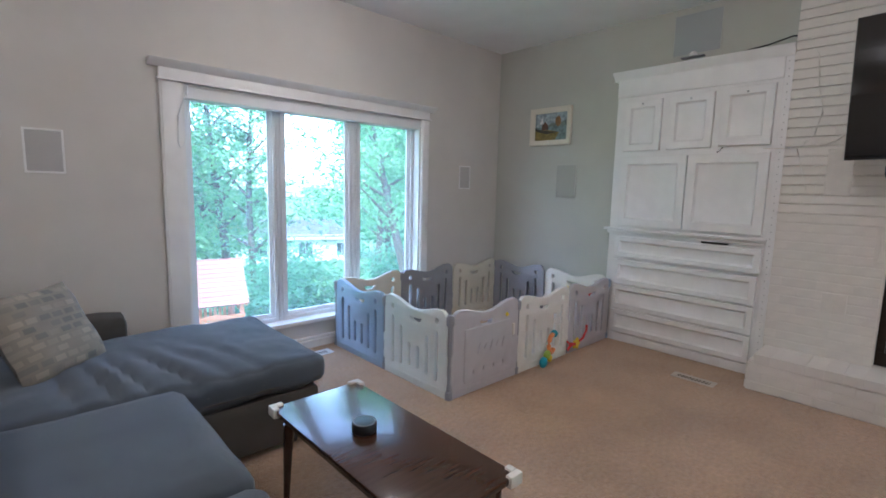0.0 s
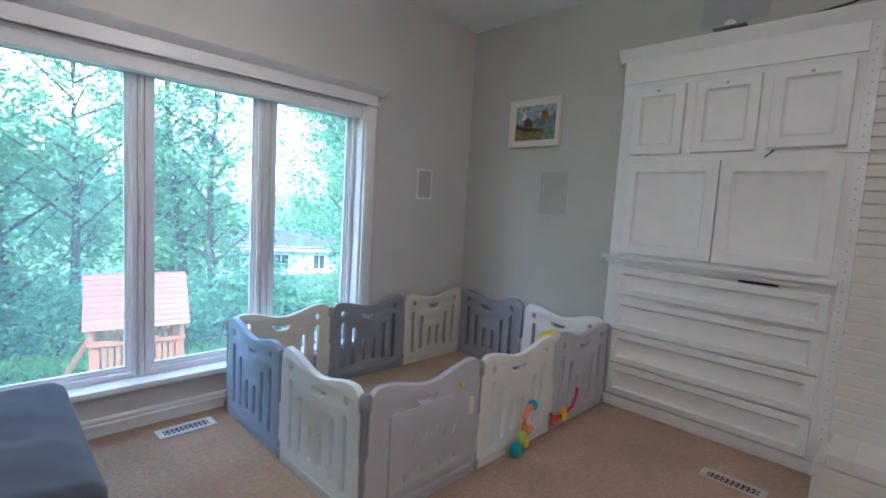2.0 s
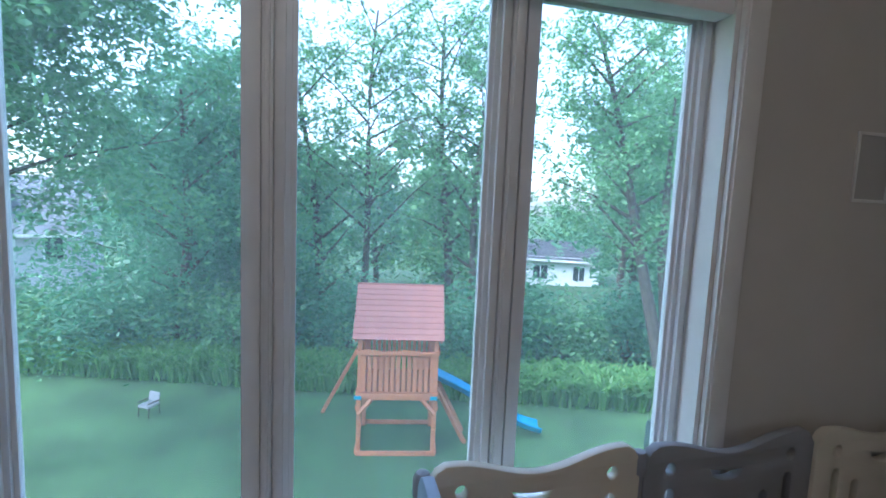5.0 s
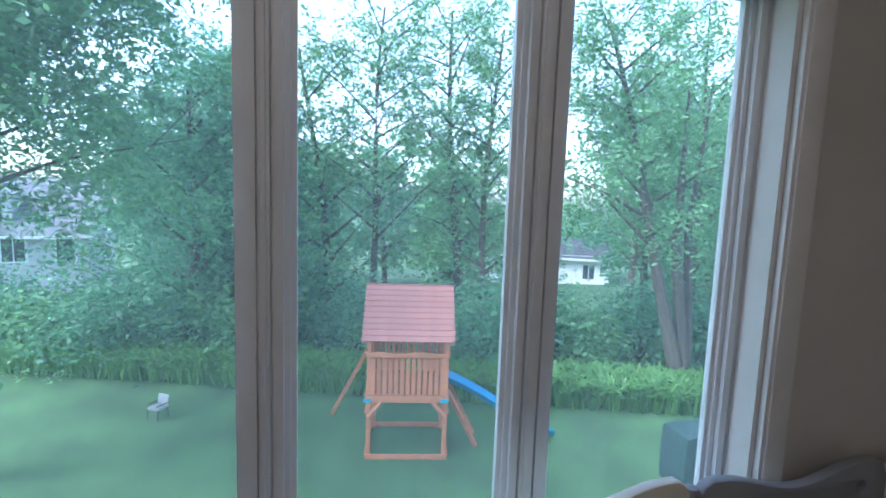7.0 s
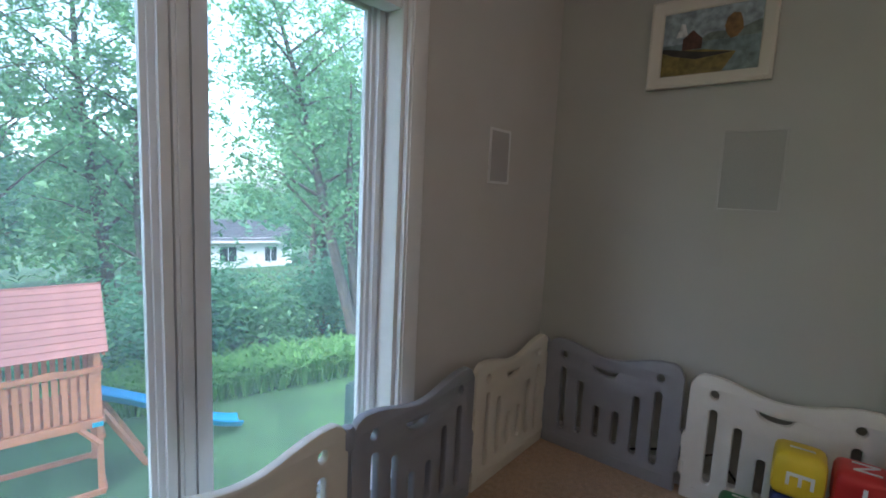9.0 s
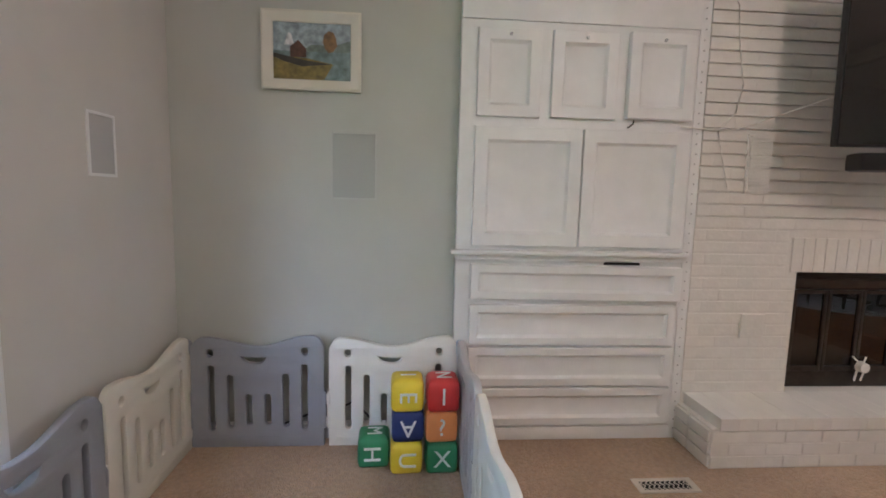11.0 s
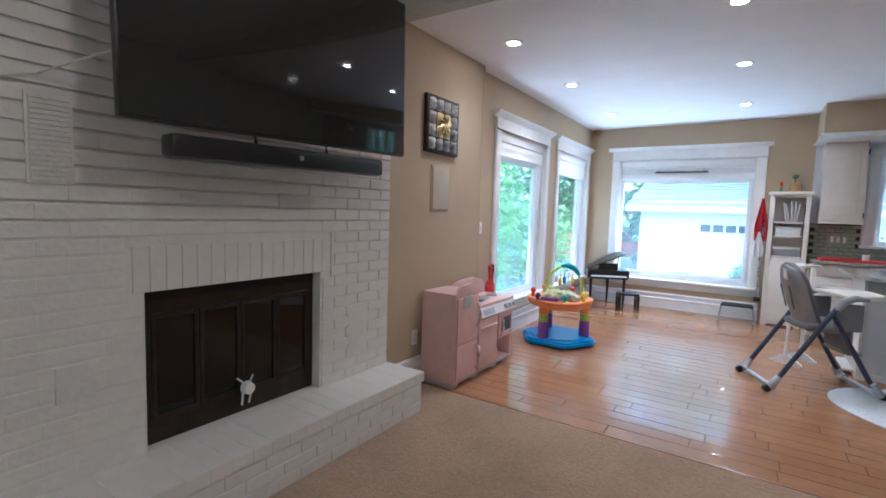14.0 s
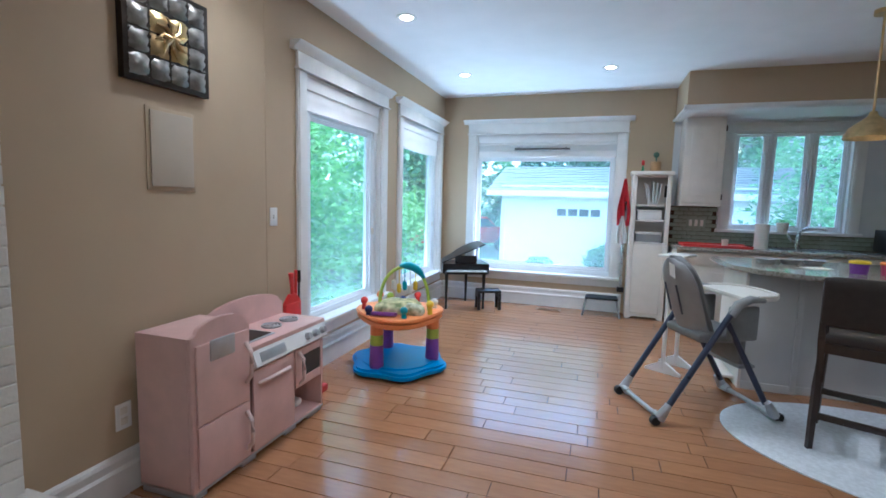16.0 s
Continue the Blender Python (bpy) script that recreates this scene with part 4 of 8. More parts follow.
sensor = solid("sensor_knob", bm, M_WHITE, "small round white sensor on a wall shelf plate", "sensor")
sensor.matrix_basis = pose(EX - 0.03, 2.03, 2.545)
part("plate", B((-0.03, 0.03, -0.09, 0.09, -0.008, -0.001), bev=0.002), M_GREYPLASTIC, sensor)

cord = bmesh.new()
tube(cord, [(KX - 0.02, 1.45, 1.765), (CX - 0.012, 1.28, 1.755), (CX - 0.014, 1.15, 1.76), (CX - 0.014, 1.02, 1.80), (4.30, 0.88, 1.88), (4.24, 0.80, 1.90)], 0.0035, 6)
solid("antenna_cable", cord, M_BEIGEPLASTIC, "thin beige cable strung from cabinet to television", "cable")
cord = bmesh.new()
tube(cord, [(CX - 0.008, 1.36, 2.50), (CX - 0.012, 1.24, 2.48), (CX - 0.012, 1.18, 2.40), (CX - 0.012, 1.16, 2.2), (CX - 0.012, 1.12, 2.0), (CX - 0.012, 1.15, 1.85), (CX - 0.012, 1.24, 1.75), (CX - 0.012, 1.20, 1.60), (CX - 0.012, 1.16, 1.45)], 0.003, 6)
solid("white_cable", cord, M_PENWHITE, "white cable hanging down the painted bricks", "cable")
cord = bmesh.new()
tube(cord, [(KX - 0.03, 1.62, 2.50), (KX - 0.03, 1.48, 2.515), (CX - 0.006, 1.34, 2.55), (CX + 0.05, 1.325, 2.56)], 0.006, 6)
solid("black_cable", cord, M_BLACK, "short black cable on top of the cabinet", "cable")


def register(m, label, dark):
    """A floor vent with scrolled openings."""
    v = thing("floor_register", m, label, "floor vent", "floor vents")
    # Thin near-black sheet: the vent's inner shade put into colour.
    part("well_shade", B((-0.12, 0.12, -0.038, 0.038, 0.001, 0.003)), M_SOOTSHADE, v)
    bm = B((-0.15, 0.15, -0.055, -0.036, 0.002, 0.008), (-0.15, 0.15, 0.036, 0.055, 0.002, 0.008), (-0.15, -0.12, -0.036, 0.036, 0.002, 0.008), (0.12, 0.15, -0.036, 0.036, 0.002, 0.008))
    for k in range(10):
        x = -0.108 + 0.024 * k
        tube(bm, [(x - 0.01, -0.036, 0.005), (x + 0.008, -0.018, 0.006), (x - 0.008, 0, 0.006), (x + 0.008, 0.018, 0.006), (x - 0.01, 0.036, 0.005)], 0.003, 5)
    part("grate", bm, dark, v)


register(pose(4.13, 1.64, 0, 0, 0, 90), "cream scrolled floor vent in the carpet", mat("tan_metal_grate", (0.60, 0.53, 0.44), rough=0.5, var=0.1))
register(pose(2.18, 3.935, 0, 0, 0, 2), "white scrolled floor vent by the window", M_VINYL)
register(pose(3.2, -5.80, 0, 0, 0, 0), "brown floor vent in the planks", mat("wood_grate", (0.30, 0.17, 0.09), rough=0.5, var=0.1))

# ---- wall things beside the chimney ----
art = thing("metal_wall_art", pose(EX - 0.004, -1.585, 2.05, 0, 0, -90), "square embossed tile panel in silver and gold with a dark frame", "wall art")
part("backing", B((-0.228, 0.228, -0.035, -0.0, -0.222, 0.222), bev=0.004), M_DARKMETAL, art)
M_PEWTER = mat("pewter_leaf", (0.27, 0.25, 0.225), rough=0.32, metal=0.8, var=0.25, scale=25)
for i in range(4):
    for j in range(4):
        cx, cz = -0.156 + 0.104 * i, -0.152 + 0.1015 * j
        gold = i in (1, 2) and j in (1, 2)
        bm = bmesh.new()
        n = 5
        grid = [[bm.verts.new((cx - 0.048 + 0.096 * a / n, -0.035 - 0.016 * (math.sin(math.pi * a / n) * math.sin(math.pi * b / n)) ** 0.7 + 0.004 * math.sin(5 * a + 3 * b + i + 2 * j), cz - 0.047 + 0.094 * b / n)) for b in range(n + 1)] for a in range(n + 1)]
        for a in range(n):
            for b in range(n):
                bm.faces.new((grid[a][b], grid[a + 1][b], grid[a + 1][b + 1], grid[a][b + 1]))
        part("embossed_tile", bm, M_BRASS if gold else M_PEWTER, art, "gold embossed tile" if gold else "")
for k in range(8):
    a = 2 * math.pi * k / 8
    bm = bmesh.new()
    tube(bm, [(0, -0.056, 0), (0.05 * math.cos(a), -0.058, 0.05 * math.sin(a)), (0.09 * math.cos(a + 0.3), -0.052, 0.09 * math.sin(a + 0.3))], [0.012, 0.01, 0.003], 6)
    part("gold_petal", bm, M_BRASS, art)
acc = thing("wall_access_panel", pose(EX - 0.004, -1.607, 1.548, 0, 0, -90), "flush painted access panel with a narrow frame", "wall panel")
part("frame_plate", B((-0.135, 0.135, -0.006, 0, -0.19, 0.19), bev=0.003), M_TANWALL, acc)
part("cover", B((-0.118, 0.118, -0.014, -0.006, -0.172, 0.172), bev=0.004), mat("beige_cover_paint", (0.50, 0.43, 0.33), rough=0.6, var=0.03), acc)
sw = thing("light_switch", pose(EX2, -2.44, 1.21, 0, 0, -90), "white light switch plate on the tan wall", "light switch")
part("plate", B((-0.036, 0.036, -0.006, 0, -0.06, 0.06), bev=0.003), M_WHITE, sw)
part("toggle", B((-0.006, 0.006, -0.014, -0.006, -0.014, 0.014), bev=0.002), M_WHITE, sw)
ol = thing("wall_outlet", pose(EX - 0.004, -1.31, 0.36, 0, 0, -90), "white wall outlet low on the tan wall", "outlet")
part("plate", B((-0.036, 0.036, -0.006, 0, -0.06, 0.06), bev=0.003), M_WHITE, ol)
part("socket", B((-0.017, 0.017, -0.008, -0.005, 0.008, 0.04), (-0.017, 0.017, -0.008, -0.005, -0.04, -0.008), bev=0.002), M_BEIGEPLASTIC, ol)

# ---- playpen ----
pen = thing("playpen", pose(0, 0, 0), "ten-panel plastic playpen in white, beige, blue and grey", "playpen")
PANEL_W, PANEL_H = 0.70, 0.60


def pen_top(u, flip):
    u = 1 - u if flip else u
    k = min(1.0, max(0.0, (u - 0.10) / 0.80))
    z = 0.606 - 0.014 * u - 0.052 * math.sin(math.pi * k) ** 2
    return z - 0.05 * max(0.0, (0.07 - u) / 0.07) ** 2 - 0.05 * max(0.0, (u - 0.93) / 0.07) ** 2


def pen_panel(m, material, flip, label, solid_gate=False):
    w = PANEL_W
    rim = [(0.012, 0.0), (w - 0.012, 0.0), (w - 0.012, 0.10), (w - 0.002, 0.105), (w - 0.002, 0.30), (w - 0.012, 0.305)]
    rim += [(w - 0.012 - (w - 0.024) * k / 30, pen_top(1 - k / 30, flip)) for k in range(31)]
    rim += [(0.012, 0.305), (0.002, 0.30), (0.002, 0.105), (0.012, 0.10)]
    hx = 0.53 if not flip else 0.47
    handle = []
    for k in range(9):
        a = -0.078 + 0.156 * k / 8
        handle.append((w * hx + a, pen_top(hx + a / w, flip) - 0.05))
    for k in range(9):
        a = 0.078 - 0.156 * k / 8
        handle.append((w * hx + a, pen_top(hx + a / w, flip) - 0.052 - 0.042 * (1 - abs(k / 4 - 1) ** 3) ** 0.6))
    holes = [handle]
    if not solid_gate:
        for u in (0.15, 0.85):
            holes.append(ring(w * u, pen_top(u, flip) - 0.075, 0.025, 0.028))
        for k, u in enumerate((0.155, 0.295, 0.43, 0.57, 0.705, 0.845)):
            top = pen_top(u, flip) - (0.135, 0.165, 0.25, 0.25, 0.165, 0.135)[k]
            holes.append(slot(w * u, (0.085, 0.10, 0.115, 0.115, 0.10, 0.085)[k], top, 0.0235))
    me = outline_mesh("panel", [rim] + holes, 0.036, 0.007, material)
    p = new("panel", me)
    p.parent = pen
    p.matrix_basis = m
    p["label"] = label
    bm = B((0.05, w - 0.05, -0.021, 0.021, 0.030, 0.058), bev=0.006)
    part("foot_rail", bm, material, p)
    for x in (0.004, w - 0.004):
        for z0, z1 in ((0.11, 0.165), (0.235, 0.295)):
            bm = bmesh.new()
            rod(bm, (x, 0, z0), (x, 0, z1), 0.021, 0.021, 14)
            part("hinge", bm, material, p)
    if solid_gate:
        me2 = outline_mesh("gate_leaf", [[(0.13, 0.085), (0.60, 0.085), (0.61, 0.10), (0.61, 0.40), (0.585, 0.41), (0.585, 0.455), (0.12, 0.455), (0.12, 0.10)]] + [ring(0.20 + 0.105 * k, 0.15, 0.016, 0.023) for k in range(4)], 0.052, 0.008, material)
        g = new("gate_leaf", me2)
        g.parent = p
        for k in range(5):
            bm = bmesh.new()
            tube(bm, [(0.24 + 0.065 * k, -0.027, 0.27 + 0.02 * (k % 2)), (0.25 + 0.065 * k, -0.030, 0.31), (0.265 + 0.065 * k, -0.027, 0.345 - 0.015 * (k % 2))], 0.007, 6)
            part("raised_motif", bm, material, p)
        bm = B((0.615, 0.645, -0.032, 0.0, 0.33, 0.42), bev=0.008)
        part("latch", bm, M_PENWHITE, p, "white latch")
        bm = bmesh.new()
        rod(bm, (0.555, -0.018, 0.50), (0.555, -0.026, 0.50), 0.016, 0.012, 12)
        part("button", bm, M_YELLOW, p, "round yellow button")
    return p


PX0, PX1, PY0, PY1 = 2.455, 4.565, 2.605, 4.045
for k, (mt, fl, lb) in enumerate(((M_PENMINT, True, "pale mint panel"), (M_PENBLUE, True, "grey-blue panel"))):
    pen_panel(pose(PX0, PY0 + 0.01 + 0.715 * k, 0, 0, 0, 90), mt, fl, lb)
for k, (mt, fl, lb) in enumerate(((M_PENLILAC, True, "lilac-grey gate panel"), (M_PENWHITE, True, "warm white panel"), (M_PENLILAC, False, "lilac-grey panel"))):
    pen_panel(pose(PX0 + 0.008 + 0.704 * k, PY0, 0), mt, fl, lb, solid_gate=(k == 0))
for k, (mt, fl, lb) in enumerate(((M_PENBEIGE, True, "beige panel"), (M_PENGREY, True, "slate grey panel"), (M_PENBEIGE, True, "beige panel"))):
    pen_panel(pose(PX0 + 0.008 + 0.704 * k, PY1, 0), mt, fl, lb)
for k, (mt, fl, lb) in enumerate(((M_PENWHITE, False, "warm white panel"), (M_PENGREY, False, "slate grey panel"))):
    pen_panel(pose(PX1, PY0 + 0.01 + 0.715 * k, 0, 0, 0, 90), mt, fl, lb)
for x, y, mt in ((PX0, PY0, M_PENGREY), (PX0, PY1, M_PENGREY), (PX1, PY0, M_PENBLUE), (PX1, PY1, M_PENGREY), (PX0, PY0 + 0.715, M_PENGREY), (PX0 + 0.708, PY1, M_PENGREY), (PX0 + 0.71, PY0, M_PENGREY)):
    bm = bmesh.new()
    lathe(bm, [(0.0, 0.0), (0.026, 0.002), (0.026, 0.05), (0.016, 0.062), (0.016, 0.50), (0.027, 0.515), (0.028, 0.565), (0.018, 0.582), (0.0, 0.585)], 16, (x, y, 0))
    part("corner_post", bm, mt, pen, "grey joining post")

# soft letter blocks in the pen
M_BLOCKWHITE = mat("white_print", (0.80, 0.80, 0.78), rough=0.7)


def letter_block(m, material, label, top, front, turn=0):
    b = thing("letter_block", m, label, "toy block", "soft letter blocks")
    bm = bmesh.new()
    soft(bm, (0, 0, 0.078), (0.155, 0.155, 0.155), r=0.02, bulge=0.006, cuts=6)
    part("cube_body", bm, material, b)
    if front:
        letters("front_letter", front, 0.12, M_BLOCKWHITE, b, pose(0, -0.0815, 0.078, 90, 0, 0) @ pose(0, 0, 0, 0, 0, turn))
        letters("side_letter", front, 0.12, M_BLOCKWHITE, b, pose(-0.0815, 0, 0.078, 90, 0, -90) @ pose(0, 0, 0, 0, 0, turn))
    if top:
        letters("top_letter", top, 0.11, M_BLOCKWHITE, b, pose(0, 0, 0.1615, 0, 0, 180))
    return b


for y, z, mt, lb, tp, fr, tn, dx in ((2.715, 0.0, M_GREEN, "green soft block with a white X", "K", "X", 0, 0), (2.72, 0.16, M_ORANGE, "orange soft block with a white question mark", "B", "?", 0, 0.005), (2.715, 0.32, M_RED, "red soft block with a white I", "N", "I", 0, -0.005),
                                    (2.89, 0.0, M_YELLOW, "yellow soft block with a white U", "O", "U", -90, 0), (2.885, 0.16, M_NAVY, "navy soft block with a white A", "G", "A", 180, 0.01), (2.89, 0.32, M_YELLOW, "yellow soft block with a white E", "I", "E", -90, 0.0),
                                    (3.055, 0.0, M_GREEN, "green soft block with a white H", "M", "H", 90, 0.06)):
    letter_block(pose(4.335 + dx, y, z + 0.001, 0, 0, 2), mt, lb, tp, fr, tn)

cable = bmesh.new()
tube(cable, [(4.62, 3.95, 0.012), (4.62, 3.7, 0.03), (4.615, 3.55, 0.10), (4.62, 3.42, 0.15), (4.615, 3.30, 0.16), (4.62, 3.18, 0.22), (4.62, 3.0, 0.012)], 0.006, 6)
solid("floor_cable", cable, M_BLACK, "black cable lying behind the playpen", "cable")

# two baby toys leaning on the pen
ring_toy = thing("ring_rattle", pose(3.56, 2.555, 0.0, 0, 0, 12), "baby rattle of orange, green and blue balls leaning on the playpen", "baby toy")
for p, r, mt in (((-0.13, 0, 0.045), 0.045, M_TURQ), ((-0.06, 0.0, 0.085), 0.042, M_LIME), ((-0.05, -0.02, 0.06), 0.03, M_YELLOW)):
    bm = bmesh.new()
    bmesh.ops.create_uvsphere(bm, u_segments=14, v_segments=9, radius=r, matrix=Matrix.Translation(p) @ Matrix.Diagonal((1, 0.7, 1, 1)))
    part("ball", bm, mt, ring_toy)
bm = bmesh.new()
tube(bm, [(0.03 + 0.065 * math.cos(a * 0.45), 0.0, 0.16 + 0.075 * math.sin(a * 0.45)) for a in range(2, 13)], 0.018, 10)
part("handle_ring", bm, M_ORANGE, ring_toy)
bm = bmesh.new()
bmesh.ops.create_uvsphere(bm, u_segments=12, v_segments=8, radius=0.032, matrix=Matrix.Translation((0.07, 0, 0.235)))
part("tip_ball", bm, M_TURQ, ring_toy)
star = thing("star_teether", pose(3.98, 2.565, 0.075, 0, 0, 0), "yellow star teether on a red strap hung on the playpen", "baby toy")
bm = bmesh.new()
prism(bm, [((0.055 if k % 2 == 0 else 0.03) * math.cos(math.pi * k / 5), (0.055 if k % 2 == 0 else 0.03) * math.sin(math.pi * k / 5)) for k in range(10)], "y", -0.014, 0.012, bev=0.005)
part("star_body", bm, M_YELLOW, star)
bm = bmesh.new()
tube(bm, [(-0.14, 0, -0.03), (-0.09, -0.008, 0.02), (-0.03, -0.005, 0.0)], 0.011, 8)
tube(bm, [(-0.15, 0, 0.05), (-0.09, -0.008, 0.0), (-0.03, -0.005, 0.01)], 0.009, 8)
tube(bm, [(0.04, 0, 0.01), (0.10, -0.005, 0.03), (0.16, 0.0, 0.09), (0.17, 0.005, 0.14)], 0.010, 8)
part("strap", bm, M_RED, star)

# ---- sofa ----
sofa = thing("sectional_sofa", pose(0, 0, 0), "blue-grey sectional sofa with a chaise by the window", "sofa")
SW = -0.32
bm = bmesh.new()
soft(bm, ((SW + 1.56) / 2 + 0.02, 3.24, 0.175), (1.56 - SW, 1.02, 0.29), r=0.035, cuts=7)
part("chaise_base", bm, M_SHADEDFAB, sofa, "fabric base in the grey-brown colour of shaded cloth")
bm = bmesh.new()
soft(bm, ((SW + 0.86) / 2, 1.75, 0.175), (0.86 - SW, 1.94, 0.29), r=0.035, cuts=7)
part("seat_base", bm, M_SHADEDFAB, sofa)
bm = bmesh.new()
soft(bm, (0.78, 3.24, 0.40), (1.66, 1.02, 0.17), r=0.05, bulge=0.03, wrinkle=0.014, cuts=64, seed=3)
for v in bm.verts:
    if v.co.z > 0.40:
        for x0, slant, deep in ((0.50, 0.10, 0.016), (0.63, 0.16, 0.022), (0.74, 0.20, 0.020), (0.90, 0.26, 0.026), (1.05, 0.30, 0.014), (1.20, 0.34, 0.012)):
            off = v.co.x - x0 + slant * (v.co.y - 2.95)
            v.co.z -= deep * math.exp(-(off / 0.026) ** 2) * math.exp(-((v.co.y - 2.98) / 0.30) ** 2) - 0.5 * deep * math.exp(-((off - 0.06) / 0.035) ** 2) * math.exp(-((v.co.y - 2.98) / 0.32) ** 2)
ch = part("chaise_cushion", bm, M_LITFAB, sofa)
bm = bmesh.new()
tube(bm, [(0.0, 2.725, 0.365), (1.57, 2.725, 0.365), (1.60, 2.75, 0.365), (1.61, 3.70, 0.365)], 0.007, 6)
part("piping", bm, M_SHADEDFAB, ch)
for k, y in enumerate((2.32, 1.43)):
    bm = bmesh.new()
    soft(bm, (0.42, y, 0.395), (0.96, 0.86, 0.18), r=0.055, bulge=0.022, wrinkle=0.006, cuts=18, seed=9 + k)
    part("seat_cushion", bm, M_LITFAB, sofa)
bm = bmesh.new()
soft(bm, (SW + 0.10, 2.27, 0.36), (0.22, 2.98, 0.72), r=0.06, cuts=9)
part("back_frame", bm, M_SHADEDFAB, sofa)
for k, y in enumerate((3.22, 2.25, 1.30)):
    bm = bmesh.new()
    thick = 0.20 if k == 0 else 0.36
    soft(bm, (SW + 0.20 + thick / 2, y, 0.66), (thick, 0.93, 0.42), r=0.08, bulge=0.03, wrinkle=0.008, cuts=12, m=Matrix.Rotation(radians(-10), 3, 'Y'), seed=20 + k)
    part("back_cushion", bm, M_LITFAB, sofa)
bm = bmesh.new()
soft(bm, ((SW + 0.86) / 2, 3.845, 0.31), (0.86 - SW, 0.20, 0.60), r=0.05, cuts=9)
part("arm", bm, M_SHADEDFAB, sofa, "low padded arm below the window")
for x in (SW + 0.06, 1.45):
    for y in (2.8, 3.65):
        bm = bmesh.new()
        rod(bm, (x, y, 0.0), (x, y, 0.05), 0.02, 0.026, 10)
        part("foot", bm, M_ESPRESSO, sofa)


def pillow_material():
    m = mat("woven_check_cloth", (0.40, 0.38, 0.34), rough=0.95, var=0.2, scale=14, bump=0.3, bscale=260)
    n, l = m.node_tree.nodes, m.node_tree.links
    br = n.new("ShaderNodeTexBrick")
    br.inputs["Scale"].default_value = 5.5
    br.inputs["Row Height"].default_value = 0.26
    br.inputs["Brick Width"].default_value = 0.42
    br.inputs["Color1"].default_value, br.inputs["Color2"].default_value, br.inputs["Mortar"].default_value = (0.13, 0.128, 0.12, 1), (0.34, 0.29, 0.22, 1), (0.23, 0.205, 0.165, 1)
    br.inputs["Mortar Size"].default_value = 0.05
    l.new(n["Texture Coordinate"].outputs["Object"], br.inputs["Vector"])
    mx = n.new("ShaderNodeMix")
    mx.data_type = 'RGBA'
    mx.inputs["Factor"].default_value = 0.85
    l.new(n["Color Ramp"].outputs[0], mx.inputs["A"])
    l.new(br.outputs["Color"], mx.inputs["B"])
    l.new(mx.outputs["Result"], n["Principled BSDF"].inputs["Base Color"])
    return m


bm = bmesh.new()
n = 16
for sgn in (1, -1):
    g = []
    for i in range(n + 1):
        u = -1 + 2 * i / n
        rowv = []
        for j in range(n + 1):
            v = -1 + 2 * j / n
            pinch = 1 - 0.07 * (1 - abs(u) ** 2) * abs(v) ** 6
            rowv.append(bm.verts.new((0.27 * u * (1 - 0.06 * (1 - v * v) * abs(u) ** 6), 0.27 * v * pinch, sgn * 0.085 * ((1 - u ** 4) * (1 - v ** 4)) ** 0.6 + 0.01 * noise.noise(Vector((u * 3, v * 3, sgn))))))
        g.append(rowv)
    for i in range(n):
        for j in range(n):
            bm.faces.new((g[i][j], g[i + 1][j], g[i + 1][j + 1], g[i][j + 1]))
bmesh.ops.remove_doubles(bm, verts=bm.verts, dist=0.012)
pillow = solid("throw_pillow", bm, pillow_material(), "woven grey and cream checked throw pillow on the chaise", "pillow")
pillow.matrix_basis = pose(0.47, 3.34, 0.675, 60, 0, 43) @ Matrix.Scale(0.86, 4)

# ---- coffee table ----
table = thing("coffee_table", pose(1.185, 1.80, 0, 0, 0, 0), "dark walnut coffee table with foam corner guards", "table")
part("tabletop", B((-0.02, 0.42, -0.42, 0.60, 0.405, 0.43), bev=0.006), M_WALNUT, table)
part("apron", B((0.02, 0.38, -0.38, 0.56, 0.35, 0.405), bev=0.003), M_WALNUT, table)
for x in (0.03, 0.37):
    for y in (-0.36, 0.54):
        bm = bmesh.new()
        rod(bm, (x, y, 0.36), (x + (0.012 if x > 0.2 else -0.012), y + (0.012 if y > 0 else -0.012), 0.0), 0.024, 0.013, 14)
        part("leg", bm, M_WALNUT, table)
for x, sx in ((-0.02, 1), (0.42, -1)):
    for y, sy in ((-0.42, 1), (0.60, -1)):
        bm = B((x - 0.012 * sx, x + 0.05 * sx, y - 0.012 * sy, y + 0.016 * sy, 0.395, 0.439), (x - 0.012 * sx, x + 0.016 * sx, y + 0.016 * sy, y + 0.05 * sy, 0.395, 0.439), bev=0.006)
        part("corner_guard", bm, M_PENWHITE, table, "white foam corner guard")
spk = thing("smart_speaker", pose(1.36, 1.965, 0.4305), "small round black cloth speaker on the coffee table", "speaker")
bm = bmesh.new()
lathe(bm, [(0.0, 0.0), (0.045, 0.0), (0.05, 0.006), (0.05, 0.036), (0.046, 0.043), (0.040, 0.044), (0.0, 0.044)], 28)
part("speaker_body", bm, M_BLACK, spk)
bm = bmesh.new()
lathe(bm, [(0.041, 0.043), (0.043, 0.0455), (0.046, 0.0445), (0.047, 0.042)], 28)
part("light_ring", bm, M_GREYPLASTIC, spk)

# ---- toy kitchen and toys in the dining room ----
pk = thing("toy_kitchen", pose(4.60, -1.345, 0), "pink wooden toy kitchen with fridge, oven and pale handles", "toy kitchen")
PD, PF, PL = -0.31, -0.355, -1.0
M_PALEPINK = mat("pale_pink_handle_paint", (0.76, 0.58, 0.54), rough=0.4, var=0.04, scale=12)
bm = bmesh.new()
